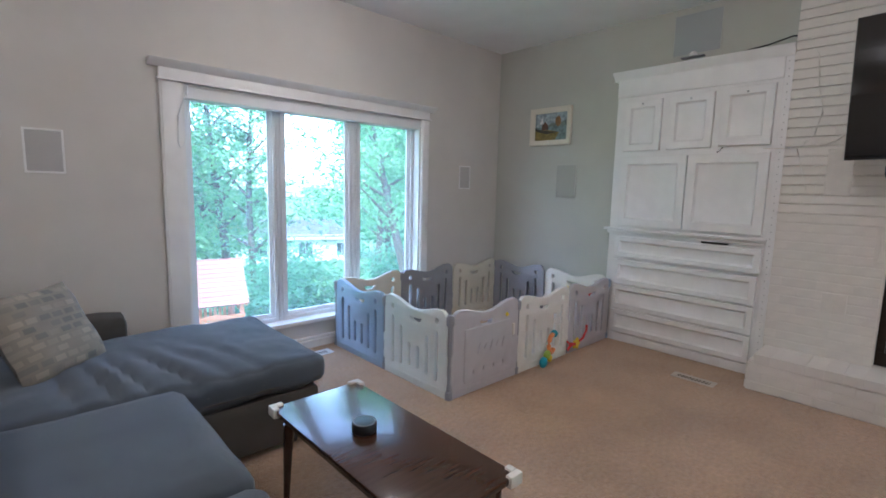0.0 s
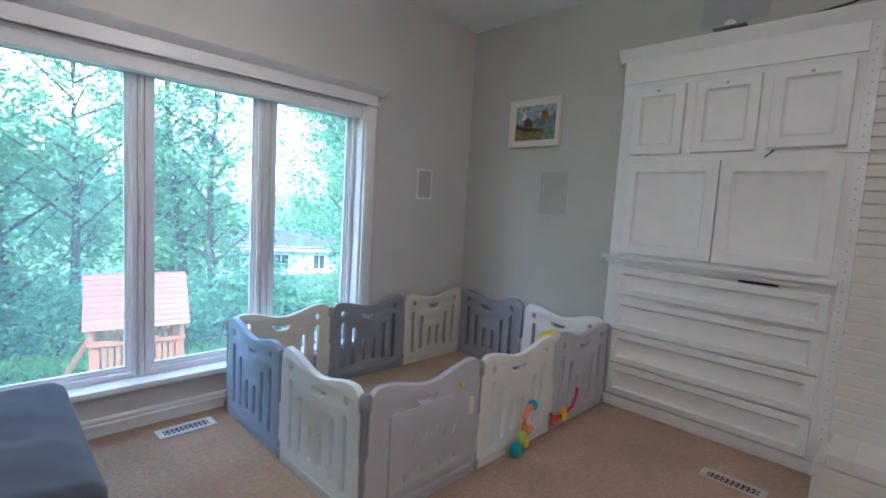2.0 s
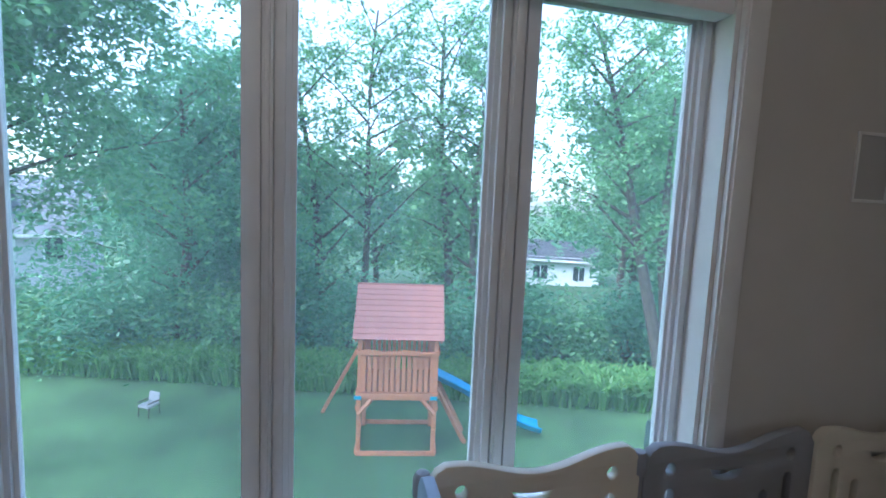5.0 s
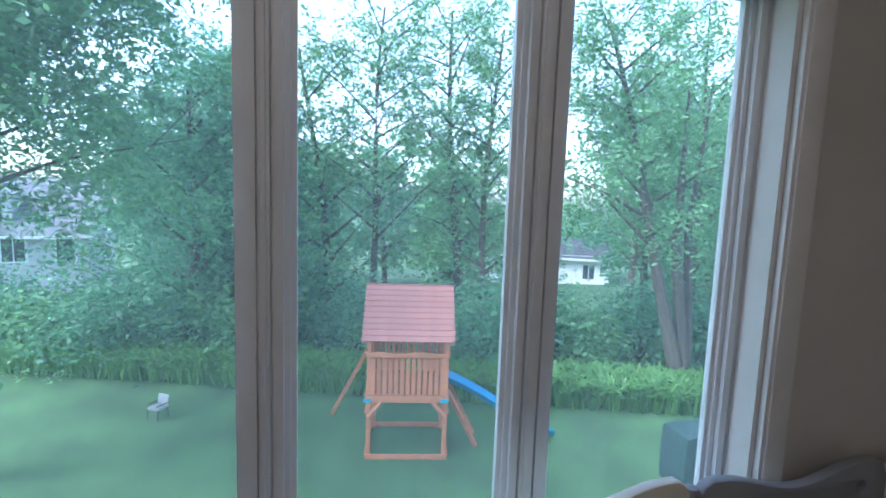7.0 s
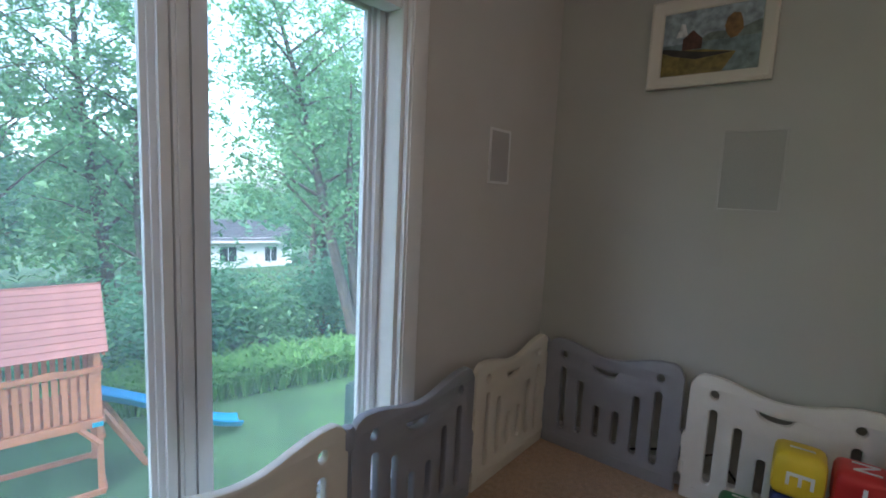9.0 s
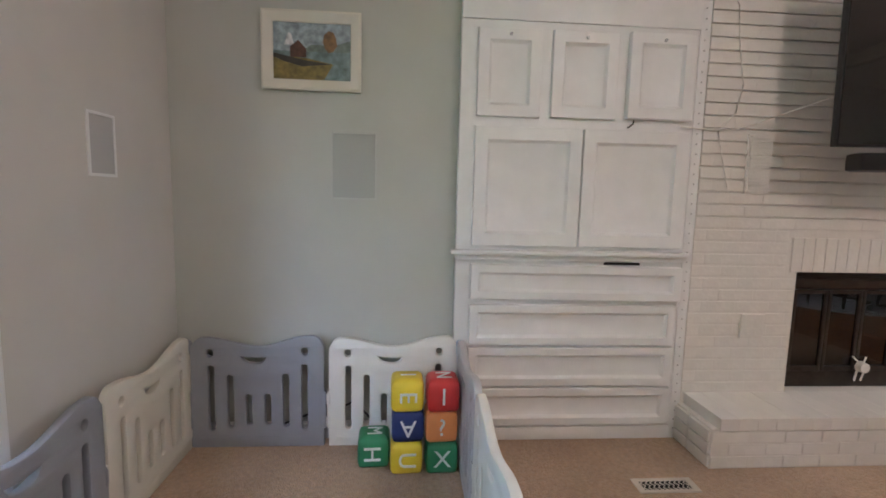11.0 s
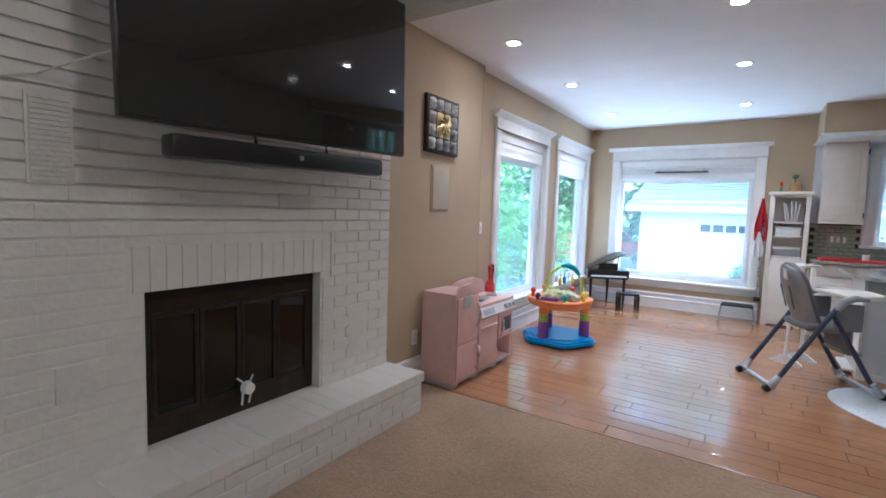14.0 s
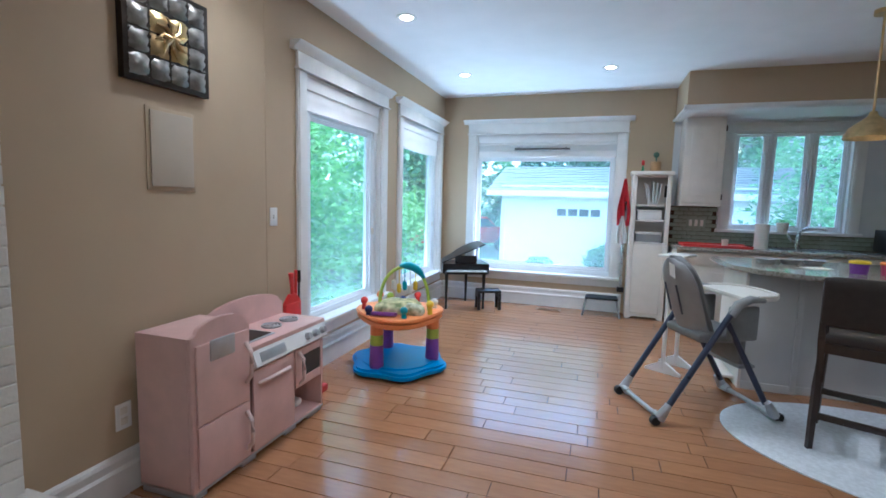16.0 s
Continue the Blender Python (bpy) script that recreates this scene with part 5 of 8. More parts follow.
prism(bm, [(PF, 0.035), (0, 0.035), (0, 0.735), (-0.03, 0.75)] + [(PF / 2 + 0.148 * math.cos(math.pi * k / 10), 0.75 + 0.05 * math.sin(math.pi * k / 10)) for k in range(1, 10)] + [(PF + 0.03, 0.75), (PF, 0.735)], "x", PD, PD + 0.022, bev=0.003)
part("fridge_front", bm, M_PINK, pk)
part("fridge_side", B((PD + 0.022, 0, -0.014, 0, 0.03, 0.735), bev=0.002), M_PINK, pk)
part("fridge_side", B((PD + 0.022, 0, PF, PF + 0.014, 0.03, 0.735), bev=0.002), M_PINK, pk)
part("fridge_top", B((PD + 0.022, 0, PF + 0.014, -0.014, 0.715, 0.735), bev=0.002), M_PINK, pk)
part("fridge_back", B((-0.012, 0, PF + 0.014, -0.014, 0.03, 0.715), bev=0.002), M_PINK, pk)
for z0, z1 in ((0.06, 0.335), (0.345, 0.70)):
    d = part("fridge_door", B((PD - 0.014, PD - 0.001, PF + 0.02, -0.02, z0, z1), bev=0.004), M_PINK, pk)
    bm = bmesh.new()
    zc = z1 - 0.16 if z1 > 0.5 else z1 - 0.14
    tube(bm, [(PD - 0.014, PF + 0.045, zc - 0.10), (PD - 0.045, PF + 0.045, zc - 0.06), (PD - 0.05, PF + 0.045, zc), (PD - 0.045, PF + 0.045, zc + 0.06), (PD - 0.014, PF + 0.045, zc + 0.10)], 0.011, 10)
    part("handle", bm, M_PALEPINK, d, "pale pink handle")
part("badge", B((PD - 0.020, PD - 0.013, -0.235, -0.09, 0.615, 0.71), bev=0.004), M_SILVER, pk, "silver ice dispenser badge")
part("stove_case", B((PD, 0, PL, PL + 0.016, 0.03, 0.59), (-0.012, 0, PL + 0.016, PF, 0.03, 0.59), (PD, -0.012, PL + 0.016, PF, 0.03, 0.05), (PD, -0.012, -0.715, -0.695, 0.05, 0.575), bev=0.002), M_PINK, pk)
part("counter", B((PD - 0.012, 0, PL - 0.006, PF, 0.575, 0.60), bev=0.004), M_PINK, pk)
part("sink_bowl", B((-0.27, -0.06, -0.60, -0.39, 0.601, 0.606), bev=0.002), M_SILVER, pk)
# Flat dark plate: shade of the sink recess as colour.
part("sink_shade_plate", B((-0.255, -0.075, -0.585, -0.405, 0.6065, 0.6085)), M_DARKMETAL, pk)
bm = bmesh.new()
prism(bm, [(PL, 0.60), (PF, 0.60), (PF, 0.68)] + [(-0.6775 + 0.30 * math.cos(math.pi * k / 8), 0.69 + 0.075 * math.sin(math.pi * k / 8)) for k in range(0, 9)] + [(PL, 0.68)], "x", -0.018, 0.0, bev=0.003)
part("splashback", bm, M_PINK, pk)
bm = bmesh.new()
prism(bm, [(PD - 0.012, 0.575), (PD - 0.04, 0.50), (PD - 0.03, 0.49), (PD, 0.49), (PD, 0.575)], "y", PL, PF - 0.004)
part("control_strip", bm, M_WHITE, pk, "white control strip")
part("control_plate", B((-0.003, 0.0, -0.60, -0.40, -0.025, 0.025), bev=0.001), M_SILVER, pk, "silver printed plate").matrix_basis = pose(PD - 0.025, 0, 0.535, 0, 20, 0)
for y in (-0.80, -0.875, -0.95):
    bm = bmesh.new()
    rod(bm, (PD - 0.024, y, 0.535), (PD - 0.052, y, 0.545), 0.022, 0.018, 14)
    part("dial", bm, M_SILVER, pk)
for y in (-0.71, -0.87):
    bm = bmesh.new()
    for r in (0.052, 0.034, 0.016):
        tube(bm, [(-0.16 + r * math.cos(a * math.pi / 9), y + r * math.sin(a * math.pi / 9), 0.606) for a in range(19)], 0.006, 6)
    part("burner_ring", bm, M_SILVER, pk)
dw_door = part("dishwasher_door", B((PD - 0.014, PD, -0.69, PF - 0.008, 0.06, 0.475), bev=0.004), M_PINK, pk)
bm = bmesh.new()
tube(bm, [(PD - 0.014, -0.65, 0.40), (PD - 0.045, -0.61, 0.415), (PD - 0.05, -0.525, 0.42), (PD - 0.045, -0.44, 0.415), (PD - 0.014, -0.40, 0.40)], 0.010, 10)
part("handle", bm, M_PALEPINK, dw_door, "pale pink handle")
oven = part("oven_door", B((PD - 0.014, PD, -0.985, -0.96, 0.25, 0.475), (PD - 0.014, PD, -0.77, -0.71, 0.25, 0.475), (PD - 0.014, PD, -0.96, -0.77, 0.43, 0.475), (PD - 0.014, PD, -0.96, -0.77, 0.25, 0.30), bev=0.003), M_PINK, pk)
part("oven_window", B((PD - 0.008, PD - 0.004, -0.96, -0.77, 0.30, 0.43)), M_DARKGLASS, oven)
bm = bmesh.new()
tube(bm, [(PD - 0.014, -0.74, 0.46), (PD - 0.045, -0.74, 0.42), (PD - 0.05, -0.74, 0.36), (PD - 0.045, -0.74, 0.30), (PD - 0.014, -0.74, 0.27)], 0.010, 10)
part("handle", bm, M_PALEPINK, oven, "pale pink handle")
part("oven_shelf", B((PD + 0.01, -0.012, PL + 0.016, -0.715, 0.235, 0.247)), M_PINK, pk)
for y0, y1 in ((PL, -0.86), (-0.74, -0.64), (-0.40, -0.30), (-0.08, 0.0)):
    part("plinth_foot", B((PD + 0.01, -0.01, y0, y1, 0.0, 0.032), bev=0.004), M_SILVER, pk)
part("base_rail", B((PD - 0.004, 0, PL, 0, 0.030, 0.042), bev=0.003), M_SILVER, pk)
bm = bmesh.new()
for k in range(3):
    soft(bm, (4.42 + 0.03 * k, -2.22 + 0.045 * k, 0.085 + 0.012 * k), (0.10, 0.07, 0.05), r=0.02, cuts=4)
solid("toy_dishes", bm, M_PAPER, "small pile of white toy dishes in the oven bay", "toy")

shovel = thing("toy_dustpan", pose(4.60, -2.47, 0.0), "red plastic toy broom and dustpan leaning by the window", "toy broom")
bm = B((-0.015, 0.015, -0.085, 0.085, 0.50, 0.64), bev=0.012)
prism(bm, [(-0.085, 0.64), (0.085, 0.64), (0.03, 0.70), (-0.03, 0.70)], "x", -0.012, 0.012)
part("pan", bm, M_RED, shovel)
bm = bmesh.new()
tube(bm, [(0, 0, 0.69), (0, 0, 0.75), (0, 0.01, 0.84)], [0.013, 0.013, 0.018], 10)
tube(bm, [(0.02, -0.06, 0.0), (0.02, -0.07, 0.85)], 0.011, 8)
part("stick", bm, M_RED, shovel)
bm = bmesh.new()
tube(bm, [(0.03, -0.115, 0.0), (0.03, -0.12, 0.78)], 0.007, 8)
rod(bm, (0.03, -0.12, 0.76), (0.03, -0.12, 0.84), 0.014, 0.011, 10)
part("broom_pole", bm, M_DARKMETAL, shovel)
toyv = thing("toy_vacuum", pose(4.52, -2.56, 0), "green and white toy vacuum with a red foot on the floor", "toy")
part("foot", B((-0.10, 0.06, -0.07, 0.07, 0.0, 0.05), bev=0.018), M_RED, toyv)
bm = bmesh.new()
soft(bm, (0.0, 0.0, 0.11), (0.10, 0.10, 0.14), r=0.04, cuts=5)
part("tank", bm, M_GREEN, toyv)
bm = bmesh.new()
soft(bm, (0.0, 0.0, 0.21), (0.08, 0.08, 0.09), r=0.03, cuts=5)
part("cap", bm, M_PENWHITE, toyv)

ac = thing("baby_activity_center", pose(4.15, -3.24, 0), "bright plastic baby activity table with an orange tray and toy arch", "activity center")


def wavy(r, n, amp, lobes, ph=0.0):
    return [((r + amp * math.cos(lobes * 2 * math.pi * k / n + ph)) * math.cos(2 * math.pi * k / n), (r + amp * math.cos(lobes * 2 * math.pi * k / n + ph)) * math.sin(2 * math.pi * k / n)) for k in range(n)]


bm = bmesh.new()
prism(bm, wavy(0.375, 48, 0.025, 6), "z", 0.018, 0.075, bev=0.018)
prism(bm, wavy(0.30, 36, 0.0, 1), "z", 0.070, 0.085, bev=0.006)
part("base_dish", bm, M_CYAN, ac, "bright blue dished base")
for k in range(3):
    a = radians(75 + 120 * k)
    bm = bmesh.new()
    lathe(bm, [(0.0, 0.0), (0.052, 0.0), (0.055, 0.02), (0.05, 0.17), (0.045, 0.18), (0.0, 0.18)], 16, (0.27 * math.cos(a), 0.27 * math.sin(a), 0.075))
    leg = part("leg", bm, M_PURPLE, ac)
    for z0, mt in ((0.25, M_LIME), (0.33, M_ORANGE)):
        bm = bmesh.new()
        lathe(bm, [(0.0, 0.0), (0.048, 0.0), (0.05, 0.01), (0.048, 0.075), (0.0, 0.08)], 16, (0.27 * math.cos(a), 0.27 * math.sin(a), z0))
        part("leg_collar", bm, mt, leg)
bm = bmesh.new()
prism(bm, wavy(0.335, 48, 0.03, 3, 0.6), "z", 0.395, 0.455, bev=0.018)
prism(bm, wavy(0.345, 48, 0.03, 3, 0.6), "z", 0.448, 0.470, bev=0.008)
part("tray", bm, M_ORANGE, ac, "orange moulded tray")
bm = bmesh.new()
soft(bm, (0.0, 0.02, 0.49), (0.30, 0.28, 0.10), r=0.045, bulge=0.02, wrinkle=0.012, cuts=9)
part("seat_pad", bm, mat("printed_green_cloth", (0.38, 0.46, 0.20), rough=0.9, var=0.5, scale=18, col2=(0.72, 0.66, 0.36)), ac, "patterned green cloth seat")
ARCH = [(-0.05 + 0.17 * math.cos(math.pi * k / 14), 0.02 + 0.10 * math.cos(math.pi * k / 14), 0.45 + 0.37 * math.sin(math.pi * k / 14) ** 0.7) for k in range(15)]
bm = bmesh.new()
tube(bm, ARCH, 0.013, 10)
arch = part("toy_arch", bm, M_LIME, ac, "lime toy arch")
bm = bmesh.new()
tube(bm, [(x, y, z + 0.012) for x, y, z in ARCH[6:12]], [0.012, 0.026, 0.032, 0.032, 0.026, 0.014], 10)
part("arch_leaf", bm, M_TURQ, arch, "turquoise leaf on the arch")
for k, z, mt in ((5, 0.70, M_PENWHITE), (6, 0.67, M_YELLOW), (7, 0.69, M_TURQ), (8, 0.66, M_PENWHITE), (9, 0.69, M_YELLOW)):
    x, y, zt = ARCH[k]
    bm = bmesh.new()
    rod(bm, (x, y, zt), (x, y, z), 0.004, 0.004, 6)
    soft(bm, (x, y, z - 0.02), (0.035, 0.035, 0.075), r=0.016, cuts=4)
    part("hanging_charm", bm, mt, arch)
bm = bmesh.new()
soft(bm, (-0.17, 0.10, 0.50), (0.15, 0.13, 0.10), r=0.05, wrinkle=0.02, cuts=7, seed=5)
part("seat_frill", bm, mat("pale_green_print", (0.45, 0.50, 0.28), rough=0.9, var=0.5, scale=22, col2=(0.75, 0.74, 0.55)), ac, "crumpled printed frill")
part("toy_book", B((-0.09, 0.09, -0.05, 0.05, 0, 0.03), bev=0.008), M_PURPLE, ac, "purple toy piano").matrix_basis = pose(0.02, 0.24, 0.47, 14, 0, 10)
for k, (a, r, h, mt) in enumerate(((20, 0.28, 0.10, M_RED), (60, 0.29, 0.06, M_NAVY), (120, 0.28, 0.08, M_TURQ), (170, 0.28, 0.11, M_YELLOW), (215, 0.29, 0.07, M_PENWHITE), (260, 0.28, 0.10, M_RED), (310, 0.27, 0.08, M_LIME), (340, 0.22, 0.13, M_ORANGE), (285, 0.2, 0.06, M_NAVY))):
    x, y = r * math.cos(radians(a)), r * math.sin(radians(a))
    bm = bmesh.new()
    rod(bm, (x, y, 0.465), (x, y, 0.47 + h * 0.5), 0.022, 0.016, 12)
    bmesh.ops.create_uvsphere(bm, u_segments=12, v_segments=8, radius=0.030, matrix=Matrix.Translation((x, y, 0.47 + h * 0.7)))
    part("tray_toy", bm, mt, ac)

piano = thing("toy_grand_piano", pose(4.28, -5.60, 0, 0, 0, 25) @ Matrix.Scale(1.12, 4), "black toy grand piano with a raised lid", "toy piano")
pts = [(-0.26, -0.20), (0.26, -0.20), (0.26, -0.02), (0.22, 0.10), (0.10, 0.16), (0.02, 0.26), (-0.10, 0.32), (-0.22, 0.30), (-0.26, 0.20)]
flipped = [(x, -y) for x, y in pts]
bm = bmesh.new()
prism(bm, flipped, "z", 0.40, 0.51, bev=0.006)
part("case", bm, M_BLACK, piano)
part("keyboard", B((-0.23, 0.23, 0.20, 0.29, 0.405, 0.43), bev=0.004), M_BLACK, piano)
part("white_keys", B((-0.215, 0.215, 0.205, 0.282, 0.43, 0.442), bev=0.002), M_PAPER, piano)
for k in range(12):
    if k % 7 not in (2, 6):
        part("black_key", B((-0.19 + 0.034 * k, -0.176 + 0.034 * k, 0.205, 0.25, 0.442, 0.451), bev=0.002), M_BLACK, piano)
bm = bmesh.new()
prism(bm, flipped, "z", 0.515, 0.527, bev=0.003)
bmesh.ops.rotate(bm, verts=bm.verts, cent=(0.26, 0, 0.515), matrix=Matrix.Rotation(radians(24), 3, 'Y'))
part("lid", bm, M_BLACK, piano)
part("music_rest", B((-0.12, 0.12, 0.16, 0.17, 0.51, 0.60), bev=0.003), M_BLACK, piano)
bm = bmesh.new()
rod(bm, (-0.15, 0.0, 0.51), (-0.16, 0.0, 0.70), 0.006, 0.006, 8)
part("lid_prop", bm, M_BLACK, piano)
for x, y in ((-0.21, 0.17), (0.21, 0.17), (-0.08, -0.24)):
    bm = bmesh.new()
    lathe(bm, [(0.0, 0.0), (0.014, 0.0), (0.012, 0.05), (0.02, 0.38), (0.024, 0.40), (0.0, 0.40)], 12, (x, y, 0))
    part("leg", bm, M_BLACK, piano)
ps = thing("toy_piano_stool", pose(3.93, -5.55, 0, 0, 0, 25), "small black toy piano bench", "stool")
bm = bmesh.new()
soft(bm, (0, 0, 0.235), (0.30, 0.20, 0.04), r=0.015, cuts=5)
part("seat", bm, M_BLACK, ps)
for sx in (-1, 1):
    for sy in (-1, 1):
        part("leg", B((sx * 0.13 - 0.018, sx * 0.13 + 0.018, sy * 0.08 - 0.018, sy * 0.08 + 0.018, 0, 0.216), bev=0.006), M_BLACK, ps)
    part("side_rail", B((sx * 0.13 - 0.01, sx * 0.13 + 0.01, -0.062, 0.062, 0.15, 0.21), bev=0.003), M_BLACK, ps)
st = thing("step_stool", pose(2.575, -5.80, 0), "low black step stool with grey tube legs", "step stool")
part("tread", B((-0.19, 0.19, -0.11, 0.11, 0.205, 0.23), bev=0.008), M_BLACK, st)
part("tread_mat", B((-0.175, 0.175, -0.095, 0.095, 0.23, 0.234), bev=0.002), M_RUBBER, st)
for sx in (-1, 1):
    bm = bmesh.new()
    tube(bm, [(sx * 0.215, -0.13, 0.0), (sx * 0.175, -0.09, 0.20), (sx * 0.175, 0.09, 0.20), (sx * 0.215, 0.13, 0.0)], 0.011, 8)
    part("leg_hoop", bm, M_GREYPLASTIC, st)

# ---- corner shelf, vacuum and hanging cloth ----
SHX0, SHX1, SHY0, SHY1 = 1.885, 2.305, -6.03, -5.79
sh = thing("tall_white_shelf", pose(0, 0, 0), "slim white shelf unit with open top and a door below", "shelf unit")
part("side_panel", B((SHX0, SHX0 + 0.022, SHY0, SHY1, 0.05, 1.70), bev=0.003), M_CREAM, sh)
part("side_panel", B((SHX1 - 0.022, SHX1, SHY0, SHY1, 0.05, 1.70), bev=0.003), M_CREAM, sh)
part("back_panel", B((SHX0 + 0.022, SHX1 - 0.022, SHY0, SHY0 + 0.01, 0.05, 1.70)), M_CREAM, sh)
for z in (0.05, 0.90, 1.16, 1.34, 1.68):
    part("shelf_board", B((SHX0 + 0.022, SHX1 - 0.022, SHY0 + 0.01, SHY1 - 0.004, z, z + 0.02), bev=0.003), M_CREAM, sh)
part("face_stile", B((SHX0, SHX0 + 0.05, SHY1, SHY1 + 0.014, 0.05, 1.70), bev=0.003), M_CREAM, sh)
part("face_stile", B((SHX1 - 0.05, SHX1, SHY1, SHY1 + 0.014, 0.05, 1.70), bev=0.003), M_CREAM, sh)
part("crown", B((SHX0 - 0.02, SHX1 + 0.02, SHY0, SHY1 + 0.035, 1.70, 1.745), bev=0.012), M_CREAM, sh)
part("cupboard_door", B((SHX0 + 0.052, SHX1 - 0.052, SHY1, SHY1 + 0.016, 0.075, 0.895), bev=0.004), M_CREAM, sh)
bm = bmesh.new()
prism(bm, [(SHX0, 0.05), (SHX1, 0.05), (SHX1, 0.0), (SHX1 - 0.05, 0.0), (SHX1 - 0.08, 0.028), (SHX0 + 0.08, 0.028), (SHX0 + 0.05, 0.0), (SHX0, 0.0)], "y", SHY0 + 0.02, SHY1 + 0.01)
part("plinth", bm, M_CREAM, sh)
for k in range(5):
    bm = bmesh.new()
    box(bm, -0.006, 0.006, -0.07, 0.07, 0, 0.24 + 0.015 * (k % 3), bev=0.002)
    o = solid("magazine", bm, M_PAPER, "white magazine leaning on the open shelf", "magazine", "magazines on the shelf")
    o.matrix_basis = pose(2.02 + 0.022 * k, -5.90, 1.362, 0, -8 + 5 * k if k < 3 else 12, 0)
for z, w in ((1.182, 0.26), (0.922, 0.28)):
    bk = thing("storage_basket", pose(2.095, -5.90, z), "white and grey storage box on the shelf", "basket", "shelf boxes")
    part("box_body", B((-w / 2, w / 2, -0.08, 0.08, 0, 0.09), bev=0.01), M_GREYPLASTIC if z < 1 else M_PAPER, bk)
    part("box_lid", B((-w / 2 - 0.006, w / 2 + 0.006, -0.086, 0.086, 0.09, 0.112), bev=0.006), M_PAPER, bk)
pl = thing("potted_cactus", pose(2.06, -5.90, 1.746), "small cactus in a honey-coloured wooden pot", "potted plant")
bm = bmesh.new()
lathe(bm, [(0.0, 0.0), (0.055, 0.0), (0.06, 0.01), (0.058, 0.11), (0.05, 0.115), (0.0, 0.10)], 18)
part("pot", bm, M_TERRACOTTA, pl)
bm = bmesh.new()
rod(bm, (0, 0, 0.10), (0.0, 0, 0.17), 0.010, 0.008, 8)
bmesh.ops.create_icosphere(bm, subdivisions=2, radius=0.034, matrix=Matrix.Translation((0, 0, 0.195)))
part("cactus_head", bm, mat("cactus_green", (0.10, 0.17, 0.12), rough=0.8, var=0.3, scale=60), pl)
fg = thing("red_bird_figurine", pose(2.20, -5.88, 1.746), "small red carved bird figure on a stand", "figurine")
bm = bmesh.new()
soft(bm, (0, 0, 0.10), (0.035, 0.03, 0.06), r=0.013, cuts=4)
part("figure_body", bm, M_RED, fg)
bm = bmesh.new()
rod(bm, (0, 0, 0.0), (0, 0, 0.08), 0.018, 0.006, 10)
part("stand", bm, M_GREEN, fg)

vac = thing("stick_vacuum", pose(2.36, -5.99, 0.28), "grey stick vacuum hanging beside the window", "vacuum cleaner")
bm = bmesh.new()
tube(bm, [(0, 0.04, 0.06), (0.005, 0.04, 0.9)], 0.016, 10)
part("wand", bm, M_STEEL, vac)
bm = bmesh.new()
soft(bm, (0.0, 0.06, 0.98), (0.08, 0.10, 0.20), r=0.03, cuts=5)
part("motor_body", bm, M_GREYPLASTIC, vac)
bm = bmesh.new()
tube(bm, [(0.0, 0.05, 1.05), (0.0, 0.12, 1.10), (0.0, 0.12, 1.0)], 0.014, 8)
part("grip", bm, M_BLACK, vac)
part("floor_head", B((-0.04, 0.04, 0.0, 0.09, 0.0, 0.06), bev=0.012), M_BLACK, vac)


def hanging_cloth(name, m, w, h, material, label, seed):
    bm = bmesh.new()
    nu, nv = 14, 10
    g = []
    for i in range(nv + 1):
        t = i / nv
        row_v = []
        for k in range(nu + 1):
            u = k / nu - 0.5
            ww = w * (0.18 + 0.82 * min(1, t * 1.5) - 0.25 * max(0, t - 0.75))
            row_v.append(bm.verts.new((u * ww, 0.04 + 0.03 * math.sin(u * 14 + seed) * (0.3 + t), -h * t + 0.05 * abs(u) * t)))
        g.append(row_v)
    for i in range(nv):
        for k in range(nu):
            bm.faces.new((g[i][k], g[i][k + 1], g[i + 1][k + 1], g[i + 1][k]))
    geo = bmesh.ops.extrude_face_region(bm, geom=bm.faces[:])
    for v in geo["geom"]:
        if isinstance(v, bmesh.types.BMVert):
            v.co.y += 0.02
    o = solid(name, bm, material, label, "cloth")
    o.matrix_basis = m
    return o


hanging_cloth("red_apron", pose(SHX1 + 0.075, -5.93, 1.66, 0, 0, 0), 0.15, 0.58, M_REDCLOTH, "red cloth hanging on the side of the shelf", 1.0)
hanging_cloth("white_sock", pose(SHX1 + 0.09, -5.83, 1.22, 0, 0, 0), 0.12, 0.34, M_PAPER, "white and grey cloth hanging below the red one", 2.0)
wt = thing("wall_timer", pose(1.90, SY, 1.52), "small dark box hung on the wall by the cabinet", "wall device")
part("timer_case", B((-0.03, 0.03, 0.0, 0.03, -0.07, 0.07), bev=0.006), M_BLACK, wt)

# ---- kitchen wall ----
solid("soffit", B((WX, 1.87, SY, -5.29, 2.334, LO)), M_TANWALL, "tan boxed soffit over the sink wall", "soffit", kind="structure", smooth=False)
bm = bmesh.new()
prism(bm, [(-5.29, 2.334), (-5.262, 2.334), (-5.262, 2.352), (-5.276, 2.372), (-5.29, 2.385)], "x", WX, 1.895)
prism(bm, [(1.87, 2.334), (1.898, 2.334), (1.898, 2.352), (1.884, 2.372), (1.87, 2.385)], "y", SY, -5.262)
solid("trim_soffit", bm, M_WHITE, "white moulding along the soffit", "trim", kind="structure")
solid("soffit_underside", B((WX, 1.868, SY, -5.292, 2.328, 2.334)), M_WHITE, "white painted underside of the soffit", "soffit", kind="structure", smooth=False)
solid("wall_sink_paint", B((WX, 1.87, SY, SY + 0.004, 0.92, 1.065), (WX, 0.0, SY, SY + 0.004, 1.065, 2.328), (1.34, 1.87, SY, SY + 0.004, 1.065, 2.328)), mat("pale_grey_kitchen_paint", (0.66, 0.67, 0.68), rough=0.7, var=0.03), "pale grey painted wall around the sink window", "wall", kind="structure", smooth=False)
